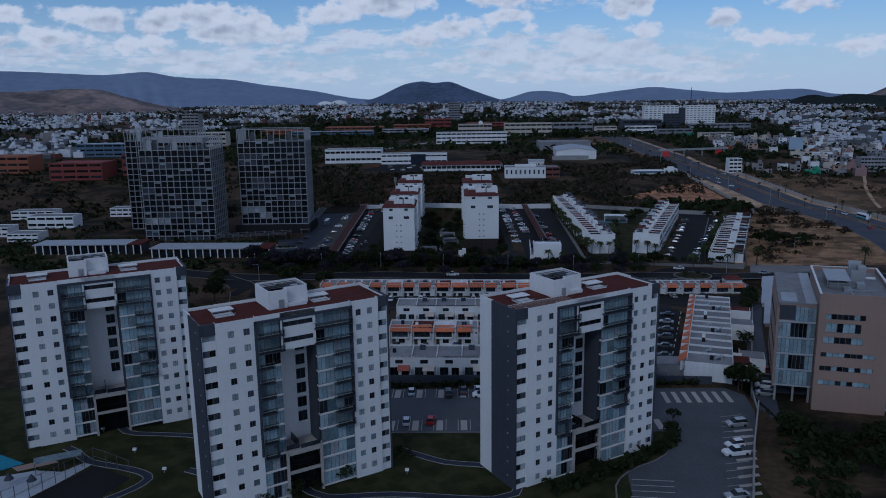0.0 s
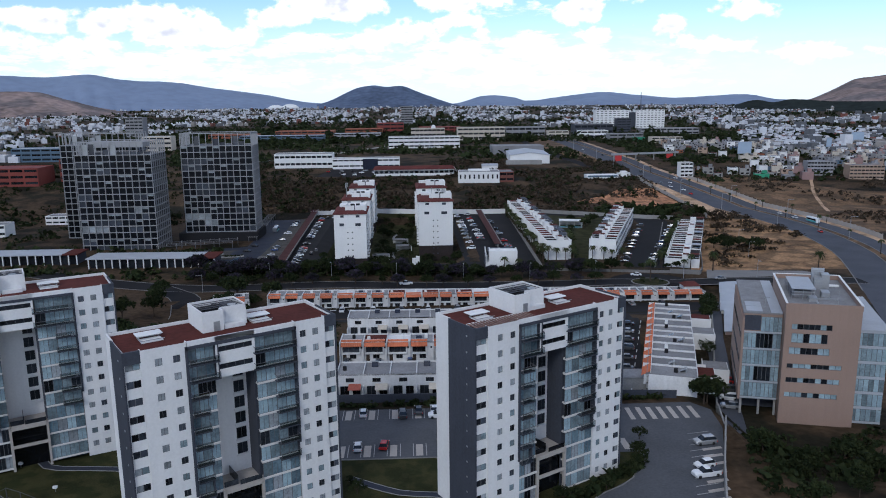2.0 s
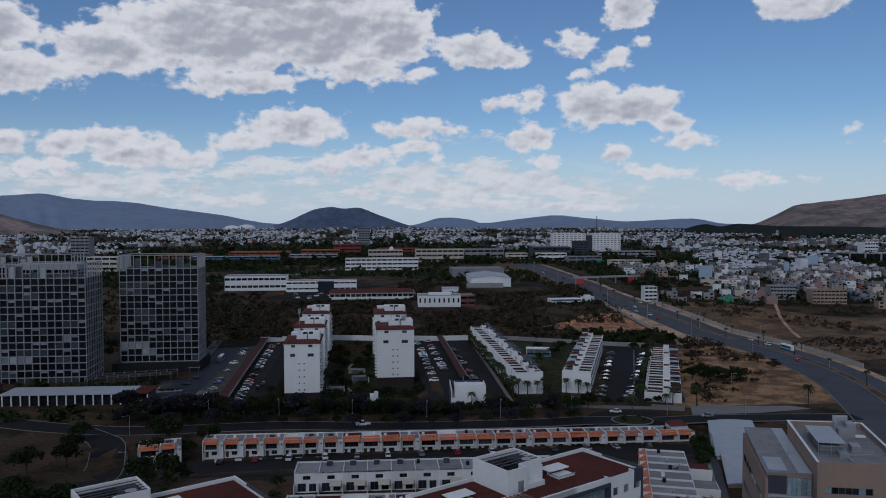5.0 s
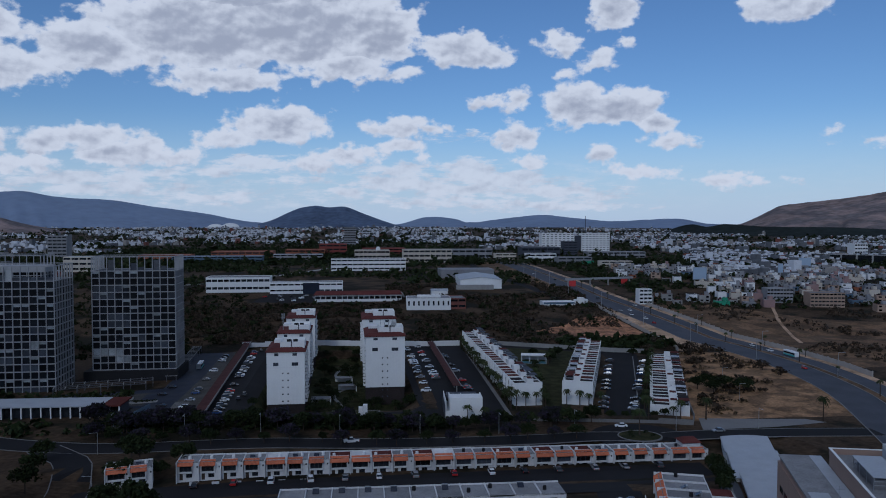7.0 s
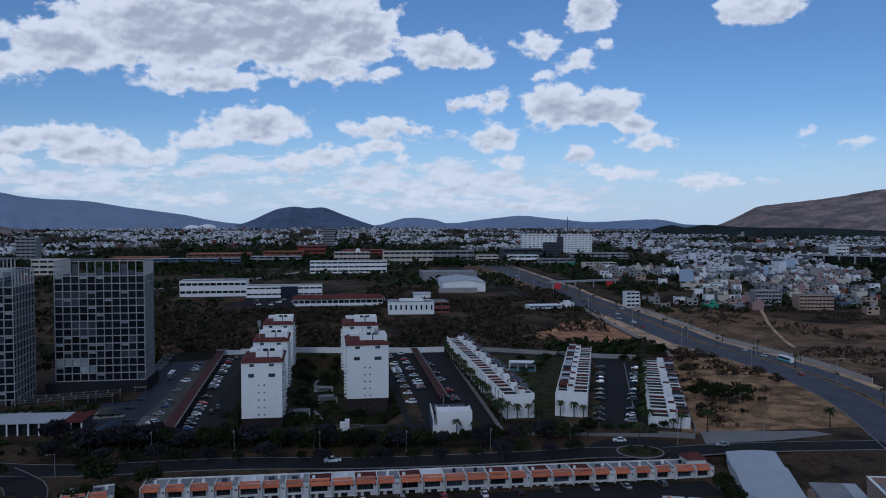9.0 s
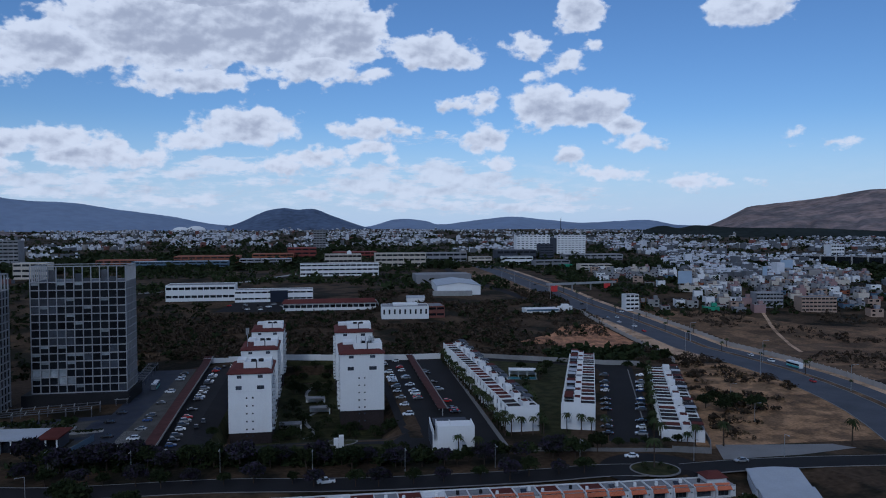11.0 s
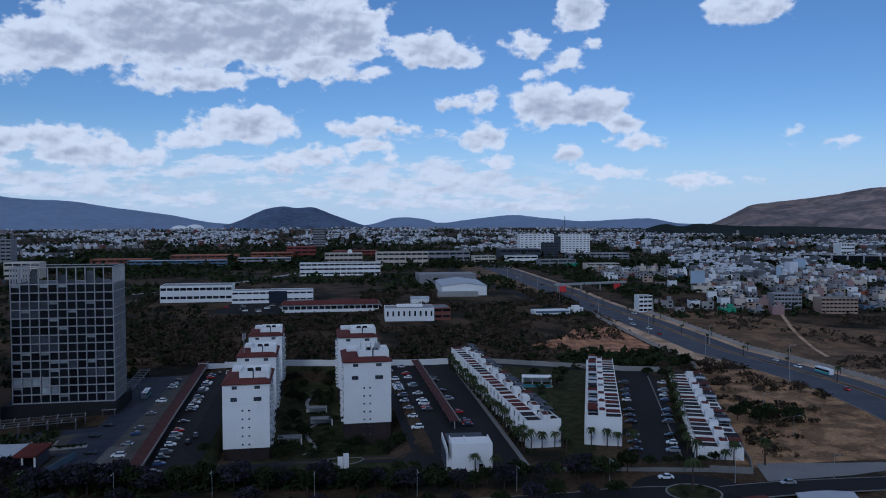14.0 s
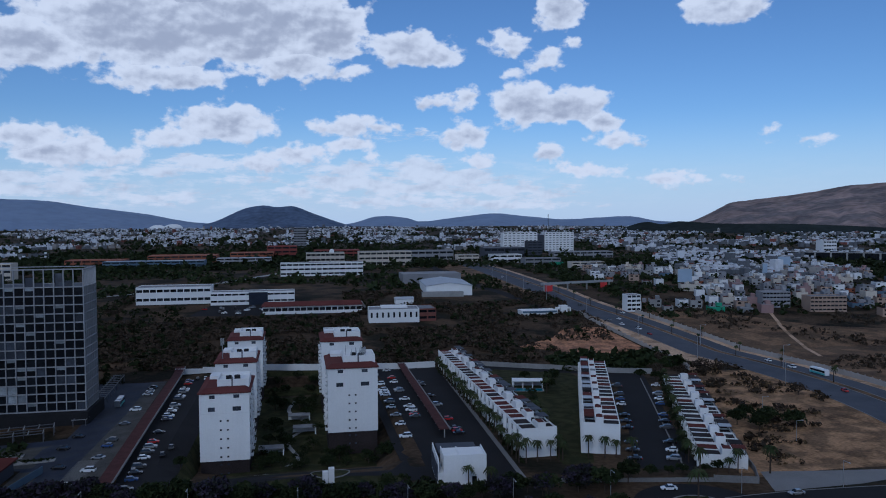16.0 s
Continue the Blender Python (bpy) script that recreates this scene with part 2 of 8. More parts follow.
# base colours of the large surfaces
M = {
    "white": material("white_render", (0.68, 0.68, 0.67), 0.85, var=0.06, streak=0.5, rand=0.04),
    # terrace white with rain streaks, kept darker in place of cloud shade
    "whitewash": material("shade_toned_whitewash", (0.60, 0.60, 0.60), 0.85, var=0.12, streak=0.8, rand=0.08),
    "drape": material("brown_curtained_glass", (0.085, 0.055, 0.038), 0.3, var=0.4, big=0.8, rand=0.6),
    "offwhite": material("off_white_render", (0.65, 0.645, 0.64), 0.85, var=0.07, streak=0.5),
    "slate": material("slate_grey_panel", (0.055, 0.06, 0.075), 0.6, var=0.15, streak=0.6, spec=0.08),
    "beige": material("beige_render", (0.36, 0.33, 0.30), 0.85, var=0.10, streak=0.6),
    "tan": material("tan_stone_cladding", (0.27, 0.185, 0.145), 0.8, var=0.10, small=5.0, streak=0.5),
    "glass": material("dark_window_glass", (0.018, 0.021, 0.026), 0.12, var=0.5, big=0.4, rand=0.7, spec=0.35),
    "towerglass": material("near_black_tower_glass", (0.010, 0.012, 0.016), 0.2, var=0.5, big=0.4, rand=0.5, spec=0.15),
    "curtain": material("curtained_window_glass", (0.05, 0.058, 0.075), 0.15, var=0.3, big=0.5, rand=0.3, spec=0.6),
    "blueglass": material("bluish_curtain_glass", (0.12, 0.175, 0.21), 0.12, var=0.4, big=0.5, rand=0.35, spec=0.6),
    "paleglass": material("pale_curtained_glass", (0.27, 0.295, 0.315), 0.25, var=0.3, big=0.6, rand=0.3, spec=0.5),
    "skyglass": material("pale_blue_glazing", (0.18, 0.235, 0.26), 0.15, var=0.35, big=0.5, rand=0.35, spec=0.6),
    "officeglass": material("pale_office_glazing", (0.27, 0.36, 0.40), 0.15, var=0.25, big=0.5, rand=0.18, spec=0.6),
    "railglass": material("grey_balcony_glass", (0.075, 0.085, 0.09), 0.15, var=0.3, rand=0.3, spec=0.5),
    "stucco": material("pale_beige_render", (0.58, 0.56, 0.54), 0.85, var=0.10, streak=0.6),
    "frame": material("grey_aluminium_frame", (0.10, 0.10, 0.11), 0.5, metal=0.4),
    "metal": material("galvanised_metal", (0.35, 0.36, 0.37), 0.45, metal=0.6),
    "redroof": material("red_waterproofed_roof", (0.090, 0.027, 0.022), 0.9, var=0.25, small=1.5, spec=0.08),
    "walkroof": material("weathered_walkway_roof", (0.070, 0.030, 0.028), 0.9, var=0.3, big=0.4, small=3.0, spec=0.08),
    "redtile": material("dark_red_roof_tile", (0.105, 0.034, 0.030), 0.85, var=0.25, small=4.0, spec=0.08),
    "orange": material("orange_clay_tile", (0.46, 0.135, 0.062), 0.85, var=0.25, small=4.0, rand=0.2),
    "awning": material("terracotta_awning", (0.28, 0.075, 0.05), 0.85, var=0.2, rand=0.3),
    "greyroof": material("grey_flat_roof", (0.20, 0.20, 0.205), 0.9, var=0.25, big=0.3, rand=0.2),
    "paleroof": material("pale_sheet_roof", (0.34, 0.36, 0.39), 0.6, var=0.12, big=0.2),
    # highway grey, raised in place of the sun falling on it
    "asphalt": material("asphalt", (0.075, 0.080, 0.095), 0.9, var=0.22, big=0.08, small=3.0, spec=0.08),
    # street asphalt, far darker than the highway's
    "darkasphalt": material("near_black_asphalt", (0.019, 0.0185, 0.020), 0.9, var=0.25, big=0.06, small=3.0, spec=0.08),
    "lotasphalt": material("car_park_asphalt", (0.085, 0.089, 0.098), 0.85, var=0.2, big=0.1, small=2.0, spec=0.08),
    "paving": material("bluish_paving", (0.030, 0.035, 0.052), 0.75, var=0.25, big=0.12, small=2.0, second=(0.036, 0.040, 0.052), spec=0.08),
    "cobble": material("pale_cobbles", (0.075, 0.072, 0.066), 0.9, var=0.35, big=0.2, small=2.5, spec=0.08),
    "concrete": material("concrete", (0.25, 0.245, 0.235), 0.9, var=0.2, streak=0.4, rand=0.08),
    "kerb": material("kerb_concrete", (0.16, 0.155, 0.15), 0.9, var=0.2),
    "grid": material("pale_concrete_grid", (0.29, 0.293, 0.303), 0.85, var=0.14, streak=0.5),
    "darkbrick": material("dark_brown_brick", (0.035, 0.028, 0.027), 0.9, var=0.3, spec=0.08),
    "brick": material("red_brick", (0.17, 0.06, 0.045), 0.9, var=0.25, rand=0.2),
    "paint": material("road_paint", (0.33, 0.33, 0.33), 0.8, var=0.3),
    "lawn": material("mown_grass", (0.024, 0.027, 0.010), 0.95, var=0.4, big=0.15, small=4.0, second=(0.042, 0.041, 0.016), spec=0.08),
    "ground": material("dry_scrub_soil", (0.068, 0.045, 0.027), 0.95, var=0.5, big=0.03, small=0.6, second=(0.018, 0.016, 0.010), mix=0.52, bump=0.2, spec=0.08),
    # redsoil, sand and straw are brightened in place of the sun patch there
    "redsoil": material("orange_brown_soil", (0.46, 0.23, 0.125), 0.95, var=0.5, big=0.09, small=0.9, second=(0.24, 0.125, 0.075), mix=0.5, bump=0.3, spec=0.08),
    "sand": material("bare_sandy_soil", (0.46, 0.315, 0.205), 0.95, var=0.35, big=0.06, small=0.8, second=(0.28, 0.19, 0.12), mix=0.56, bump=0.2, spec=0.08),
    "straw": material("dry_straw_grass", (0.32, 0.19, 0.10), 0.95, var=0.5, big=0.07, small=0.9, second=(0.16, 0.10, 0.056), mix=0.5, bump=0.25, spec=0.08),
    "dirt": material("dry_brown_field", (0.175, 0.108, 0.062), 0.95, var=0.45, big=0.05, small=0.7, second=(0.10, 0.066, 0.04), mix=0.5, bump=0.2, spec=0.08),
    "slatwood": material("weathered_red_brown_slats", (0.21, 0.13, 0.11), 0.9, var=0.3, rand=0.2),
    "bark": material("bark", (0.06, 0.045, 0.035), 0.95, var=0.3, small=6.0, spec=0.08),
    "leaf": foliage("dark_green_leaves", (0.016, 0.024, 0.010), (0.026, 0.033, 0.013)),
    "scrub": foliage("dusty_scrub_leaves", (0.040, 0.032, 0.022), (0.060, 0.043, 0.031)),
    "drygrass": foliage("dry_straw_tufts", (0.13, 0.085, 0.045), (0.075, 0.055, 0.032)),
    "palm": foliage("palm_fronds", (0.035, 0.05, 0.02), (0.05, 0.055, 0.025)),
    "jacaranda": foliage("jacaranda_blossom", (0.034, 0.028, 0.044), (0.020, 0.022, 0.018)),
    "tyre": material("tyre_rubber", (0.012, 0.012, 0.012), 0.9),
    "carglass": material("car_glass", (0.015, 0.018, 0.022), 0.08, var=0.1),
    "tank": material("plastic_water_tank", (0.020, 0.020, 0.022), 0.8, var=0.2, spec=0.08),
    "solar": material("solar_panel", (0.02, 0.025, 0.04), 0.15, var=0.2),
    # far white carries the distant sunlight and a little blue haze in its colour
    "farwhite": material("far_whitewashed_walls", (0.56, 0.57, 0.60), 0.9, var=0.2),
    "farpale": material("far_pale_walls", (0.27, 0.25, 0.23), 0.9, var=0.2),
    "fargrey": material("far_grey_walls", (0.11, 0.115, 0.125), 0.9, var=0.2),
    "poolwater": material("pool_water", (0.03, 0.20, 0.26), 0.08, var=0.2),
    # distance haze is mixed into the next three hill colours
    "hill": material("haze_tinted_far_hill", (0.195, 0.245, 0.34), 1.0, var=0.12, big=0.004, small=0.02, spec=0.08),
    "hillnear": material("haze_tinted_wooded_hill", (0.095, 0.125, 0.19), 1.0, var=0.35, big=0.004, small=0.03, spec=0.08),
    "hilldry": material("dry_scrub_hillside", (0.265, 0.20, 0.18), 1.0, var=0.4, big=0.005, small=0.04, second=(0.155, 0.132, 0.13), mix=0.5, spec=0.08),
    "hillwood": material("dark_wooded_slope", (0.022, 0.028, 0.027), 1.0, var=0.4, big=0.006, small=0.05, spec=0.05),
    "darkdeck": material("dark_terrace_deck", (0.032, 0.027, 0.028), 0.9, var=0.3, small=1.5, rand=0.3, spec=0.1),
    "bluewall": material("pale_blue_wall", (0.075, 0.12, 0.17), 0.85, var=0.12),
    "redwall": material("deep_red_wall", (0.17, 0.034, 0.025), 0.85, var=0.15),
    "orangewall": material("burnt_orange_wall", (0.23, 0.075, 0.036), 0.85, var=0.15),
    "teal": material("teal_bus_paint", (0.10, 0.36, 0.36), 0.35, var=0.05),
    "green": material("green_canopy", (0.03, 0.25, 0.14), 0.7, var=0.1),
    "cream": material("cream_render", (0.48, 0.43, 0.36), 0.85, var=0.15, rand=0.1),
    "peach": material("peach_render", (0.33, 0.235, 0.175), 0.85, var=0.15),
    "pink": material("pink_render", (0.27, 0.17, 0.16), 0.85, var=0.15),
    "greywall": material("grey_block_wall", (0.22, 0.22, 0.23), 0.9, var=0.2, rand=0.2),
    "sign": material("billboard_face", (0.30, 0.38, 0.48), 0.6, var=0.1),
    "redsign": material("red_sign_face", (0.5, 0.03, 0.03), 0.5, var=0.1),
}
PAINT = {
    "white": material("white_car_paint", (0.66, 0.67, 0.68), 0.25, var=0.05),
    "silver": material("silver_car_paint", (0.36, 0.37, 0.38), 0.25, metal=0.5, var=0.05),
    "grey": material("dark_grey_car_paint", (0.06, 0.062, 0.066), 0.25, var=0.05),
    "black": material("black_car_paint", (0.012, 0.012, 0.014), 0.2, var=0.05),
    "red": material("red_car_paint", (0.35, 0.02, 0.02), 0.25, var=0.05),
    "blue": material("blue_car_paint", (0.03, 0.06, 0.16), 0.25, var=0.05),
}


def clear_glass():
    """Thin clear glass: mostly see-through, with a sheen."""
    m = bpy.data.materials.new("clear_balcony_glass")
    m.use_nodes = True
    nt = m.node_tree
    nt.nodes.clear()
    see, shine, mix, out = (nt.nodes.new(k) for k in ("ShaderNodeBsdfTransparent", "ShaderNodeBsdfGlossy", "ShaderNodeMixShader", "ShaderNodeOutputMaterial"))
    see.inputs[0].default_value = (0.72, 0.77, 0.79, 1)
    shine.inputs["Roughness"].default_value = 0.05
    mix.inputs[0].default_value = 0.14
    nt.links.new(see.outputs[0], mix.inputs[1]), nt.links.new(shine.outputs[0], mix.inputs[2]), nt.links.new(mix.outputs[0], out.inputs[0])
    return m


M["railglass"] = clear_glass()

# ---------------------------------------------------------------- shape helpers


class Shape:
    """Collects vertices and faces, with a material slot for each face."""

    def __init__(self):
        self.v, self.f, self.m = [], [], []

    def quad(self, a, b, c, d, mi=0):
        n = len(self.v)
        self.v += [a, b, c, d]
        self.f.append((n, n + 1, n + 2, n + 3))
        self.m.append(mi)

    def box(self, x0, x1, y0, y1, z0, z1, mi=0, top=None):
        n = len(self.v)
        self.v += [(x0, y0, z0), (x1, y0, z0), (x1, y1, z0), (x0, y1, z0), (x0, y0, z1), (x1, y0, z1), (x1, y1, z1), (x0, y1, z1)]
        self.f += [(n + 3, n + 2, n + 1, n), (n + 4, n + 5, n + 6, n + 7), (n, n + 1, n + 5, n + 4), (n + 1, n + 2, n + 6, n + 5), (n + 2, n + 3, n + 7, n + 6), (n + 3, n, n + 4, n + 7)]
        self.m += [mi, mi if top is None else top, mi, mi, mi, mi]
        return self

    def turned(self, cx, cy, w, d, z0, z1, ang, mi=0, top=None):
        """A box of w by d about (cx, cy), turned by ang radians."""
        n, c, s = len(self.v), math.cos(ang), math.sin(ang)
        for z in (z0, z1):
            for x, y in ((-w / 2, -d / 2), (w / 2, -d / 2), (w / 2, d / 2), (-w / 2, d / 2)):
                self.v.append((cx + x * c - y * s, cy + x * s + y * c, z))
        self.f += [(n + 3, n + 2, n + 1, n), (n + 4, n + 5, n + 6, n + 7), (n, n + 1, n + 5, n + 4), (n + 1, n + 2, n + 6, n + 5), (n + 2, n + 3, n + 7, n + 6), (n + 3, n, n + 4, n + 7)]
        self.m += [mi, mi if top is None else top, mi, mi, mi, mi]
        return self

    def prism(self, pts, z0, z1, mi=0, top=None):
        n, k = len(self.v), len(pts)
        self.v += [(x, y, z0) for x, y in pts] + [(x, y, z1) for x, y in pts]
        self.f += [tuple(range(n + k - 1, n - 1, -1)), tuple(range(n + k, n + 2 * k))]
        self.m += [mi, mi if top is None else top]
        for i in range(k):
            j = (i + 1) % k
            self.f.append((n + i, n + j, n + k + j, n + k + i))
            self.m.append(mi)
        return self

    def loft(self, rings, mi=0, caps=True):
        """Skin through rings of points, all of one length."""
        n, k = len(self.v), len(rings[0])
        for r in rings:
            self.v += r
        for a in range(len(rings) - 1):
            for i in range(k):
                j = (i + 1) % k
                self.f.append((n + a * k + i, n + a * k + j, n + (a + 1) * k + j, n + (a + 1) * k + i))
                self.m.append(mi)
        if caps:
            self.f += [tuple(n + i for i in range(k - 1, -1, -1)), tuple(n + (len(rings) - 1) * k + i for i in range(k))]
            self.m += [mi, mi]
        return self

    def cyl(self, x, y, z0, z1, r0, r1=None, k=8, mi=0):
        r1 = r0 if r1 is None else r1
        ring = lambda r, z: [(x + r * math.cos(6.28319 * i / k), y + r * math.sin(6.28319 * i / k), z) for i in range(k)]
        return self.loft([ring(r0, z0), ring(r1, z1)], mi)

    def holed(self, x0, x1, z0, z1, holes, y=0.0, deep=0.22, mi=0):
        """An upright wall face at y, looking along -y, with rectangular openings that have reveals."""
        xs = sorted({x0, x1, *[h[0] for h in holes], *[h[1] for h in holes]})
        zs = sorted({z0, z1, *[h[2] for h in holes], *[h[3] for h in holes]})
        for i in range(len(xs) - 1):
            for j in range(len(zs) - 1):
                cx, cz = (xs[i] + xs[i + 1]) / 2, (zs[j] + zs[j + 1]) / 2
                if any(h[0] < cx < h[1] and h[2] < cz < h[3] for h in holes):
                    continue
                self.quad((xs[i], y, zs[j]), (xs[i + 1], y, zs[j]), (xs[i + 1], y, zs[j + 1]), (xs[i], y, zs[j + 1]), mi)
        for a, b, c, d in holes:
            e = y + deep
            self.quad((a, y, c), (a, e, c), (a, e, d), (a, y, d), mi)
            self.quad((b, e, c), (b, y, c), (b, y, d), (b, e, d), mi)
            self.quad((a, e, c), (a, y, c), (b, y, c), (b, e, c), mi)
            self.quad((a, y, d), (a, e, d), (b, e, d), (b, y, d), mi)
        return self

    def mesh(self, name, mats):
        me = bpy.data.meshes.new(name)
        me.from_pydata(self.v, [], self.f)
        me.polygons.foreach_set("material_index", self.m)
        for m in mats if isinstance(mats, (list, tuple)) else [mats]:
            me.materials.append(m)
        me.update()
        return me


def thing(name, m, label, category, group="", kind=""):
    """An Empty at the base of a thing, to which its parts belong."""
    ob = new(name)
    ob.empty_display_size = 0.5
    ob.matrix_world = m
    return tagged(ob, label, category, group, kind)


def part(name, shape, mats, parent, label=""):
    """Links a shape, or a mesh that several pieces share, as one mesh object under a thing or a part."""
    ob = new(name, shape if isinstance(shape, bpy.types.Mesh) else shape.mesh(name, mats))
    ob.parent = parent
    return tagged(ob, label) if label else ob


def solid(name, shape, mats, label, category, group="", kind="", m=None):
    """A thing that is one mesh."""
    ob = new(name, shape if isinstance(shape, bpy.types.Mesh) else shape.mesh(name, mats))
    if m is not None:
        ob.matrix_world = m
    return tagged(ob, label, category, group, kind)


def smooth(a, b, v):
    u = min(1.0, max(0.0, (v - a) / (b - a)))
    return u * u * (3 - 2 * u)


LAND_Y = [-500, 20, 190, 300, 400, 500, 620, 850, 1100, 2000, 5200]
LAND_Z = [0, 0, -6.5, -7.5, -9, -1, 6, 9, 9, 12, 15]


def land(x, y):
    """Height of the ground."""
    z = float(np.interp(y, LAND_Y, LAND_Z))
    s = smooth(0, 1, (-30 - x) / 80)
    z -= 4 * s * min(1, max(0, (y - 120) / 80)) * min(1, max(0, (520 - y) / 120))
    z -= 8.0 * smooth(-52, -49, x) * (1 - smooth(13, 17, x)) * smooth(226, 262, y) * (1 - smooth(376, 398, y))
    z -= 3.6 * smooth(122, 152, y) * (1 - smooth(168, 174, y)) * smooth(-112, -92, x) * (1 - smooth(126, 134, x))
    return z - 4.2 * smooth(57, 63, x) * smooth(-5, 30, y) * (1 - smooth(60, 110, y))


def drape(name, pts, mat, off, label, category="", step=12.0, kind="structure"):
    """A sheet with the outline pts that lies on the ground, off metres above it."""
    bm = bmesh.new()
    bm.faces.new([bm.verts.new((x, y, 0)) for x, y in pts])
    bmesh.ops.recalc_face_normals(bm, faces=bm.faces)
    if bm.faces[:][0].normal.z < 0:
        bmesh.ops.reverse_faces(bm, faces=bm.faces)
    xs, ys = [p[0] for p in pts], [p[1] for p in pts]
    cuts = [(v, (1, 0, 0)) for v in np.arange(math.ceil(min(xs) / step) * step, max(xs), step)]
    cuts += [(v, (0, 1, 0)) for v in np.arange(math.ceil(min(ys) / step) * step, max(ys), step)]
    cuts += [(v, (0, 1, 0)) for v in LAND_Y if min(ys) < v < max(ys)]
    for v, n in cuts:
        bmesh.ops.bisect_plane(bm, geom=bm.verts[:] + bm.edges[:] + bm.faces[:], plane_co=Vector(n) * float(v), plane_no=n)
    bmesh.ops.triangulate(bm, faces=bm.faces[:])
    for v in bm.verts:
        v.co.z = land(v.co.x, v.co.y) + off
    me = bpy.data.meshes.new(name)
    bm.to_mesh(me)
    bm.free()
    me.materials.append(mat)
    return tagged(new(name, me), label, category, "", kind)


def band(line, w0, w1, off):
    """The outline of a strip along a line, from w0 to w1 metres to its right."""
    left, right = [], []
    for i, (x, y) in enumerate(line):
        a, b = line[max(0, i - 1)], line[min(len(line) - 1, i + 1)]
        l = math.hypot(b[0] - a[0], b[1] - a[1])
        nx, ny = (b[1] - a[1]) / l, -(b[0] - a[0]) / l
        left.append((x + nx * w0, y + ny * w0)), right.append((x + nx * w1, y + ny * w1))
    return left + right[::-1]


def spline(pts, step=8.0):
    """Smooth line through the given points."""
    out = []
    P = [pts[0]] + list(pts) + [pts[-1]]
    for i in range(1, len(P) - 2):
        a, b, c, d = (np.array(P[i + k], float) for k in (-1, 0, 1, 2))
        n = max(2, int(np.linalg.norm(c - b) / step))
        for k in range(n):
            t = k / n
            out.append(tuple(0.5 * (2 * b + (c - a) * t + (2 * a - 5 * b + 4 * c - d) * t * t + (3 * b - a - 3 * c + d) * t ** 3)))
    return [(float(p[0]), float(p[1])) for p in out] + [tuple(map(float, pts[-1]))]


def kerb(name, line, label="grey concrete kerb along the asphalt", h=0.16, w=0.3, closed=False, mat="kerb"):
    """A raised kerb along a line, following the ground."""
    s = Shape()
    pts = list(line)
    if closed:
        pts.append(pts[0])
    rings = []
    for i, (x, y) in enumerate(pts):
        a = pts[i - 1] if i else (pts[-2] if closed else pts[0])
        b = pts[i + 1] if i < len(pts) - 1 else (pts[1] if closed else pts[-1])
        l = max(1e-6, math.hypot(b[0] - a[0], b[1] - a[1]))
        nx, ny = (b[1] - a[1]) / l * w / 2, -(b[0] - a[0]) / l * w / 2
        z = land(x, y)
        rings.append([(x - nx, y - ny, z - 0.1), (x + nx, y + ny, z - 0.1), (x + nx, y + ny, z + h), (x - nx, y - ny, z + h)])
    s.loft(rings)
    return solid(name, s, M[mat], label, "", kind="structure")


def fill(p0, p1, step):
    n = max(1, int(math.hypot(p1[0] - p0[0], p1[1] - p0[1]) / step))
    return [(p0[0] + (p1[0] - p0[0]) * i / n, p0[1] + (p1[1] - p0[1]) * i / n) for i in range(n + 1)]


def at(x, y, rz=0.0, dz=0.0):
    """A pose on the ground."""
    return pose(x, y, land(x, y) + dz, 0, 0, rz)


def shear(root, k):
    """Slants a finished thing in plan: what lies further back moves sideways."""
    done = set()
    for ob in root.children_recursive:
        ob.location.x += k * ob.location.y
        if ob.type == "MESH" and ob.data.name not in done and not ob.name.startswith(("window", "pane")):
            done.add(ob.data.name)
            for v in ob.data.vertices:
                v.co.x += k * v.co.y
    return root


def leaf_clump(s, rng, x, y, z, r, n, size, mi=0):
    """n small leafy tufts scattered over a ball."""
    for _ in range(n):
        a, b = rng.uniform(0, 6.283), rng.uniform(-0.6, 1.0)
        c = math.sqrt(max(0, 1 - b * b))
        k = r * rng.uniform(0.55, 1.08)
        px, py, pz = x + k * c * math.cos(a), y + k * c * math.sin(a), z + k * b * 0.85
        u = Vector((rng.gauss(0, 1), rng.gauss(0, 1), rng.gauss(0, 0.6))).normalized()
        v = u.cross(Vector((rng.gauss(0, 1), rng.gauss(0, 1), rng.gauss(0, 1)))).normalized()
        e = size * rng.uniform(0.6, 1.3)
        u, v = u * e, v * e * 0.7
        s.quad((px - u.x, py - u.y, pz - u.z), (px + v.x, py + v.y, pz + v.z), (px + u.x, py + u.y, pz + u.z), (px - v.x, py - v.y, pz - v.z), mi)


_window = {}


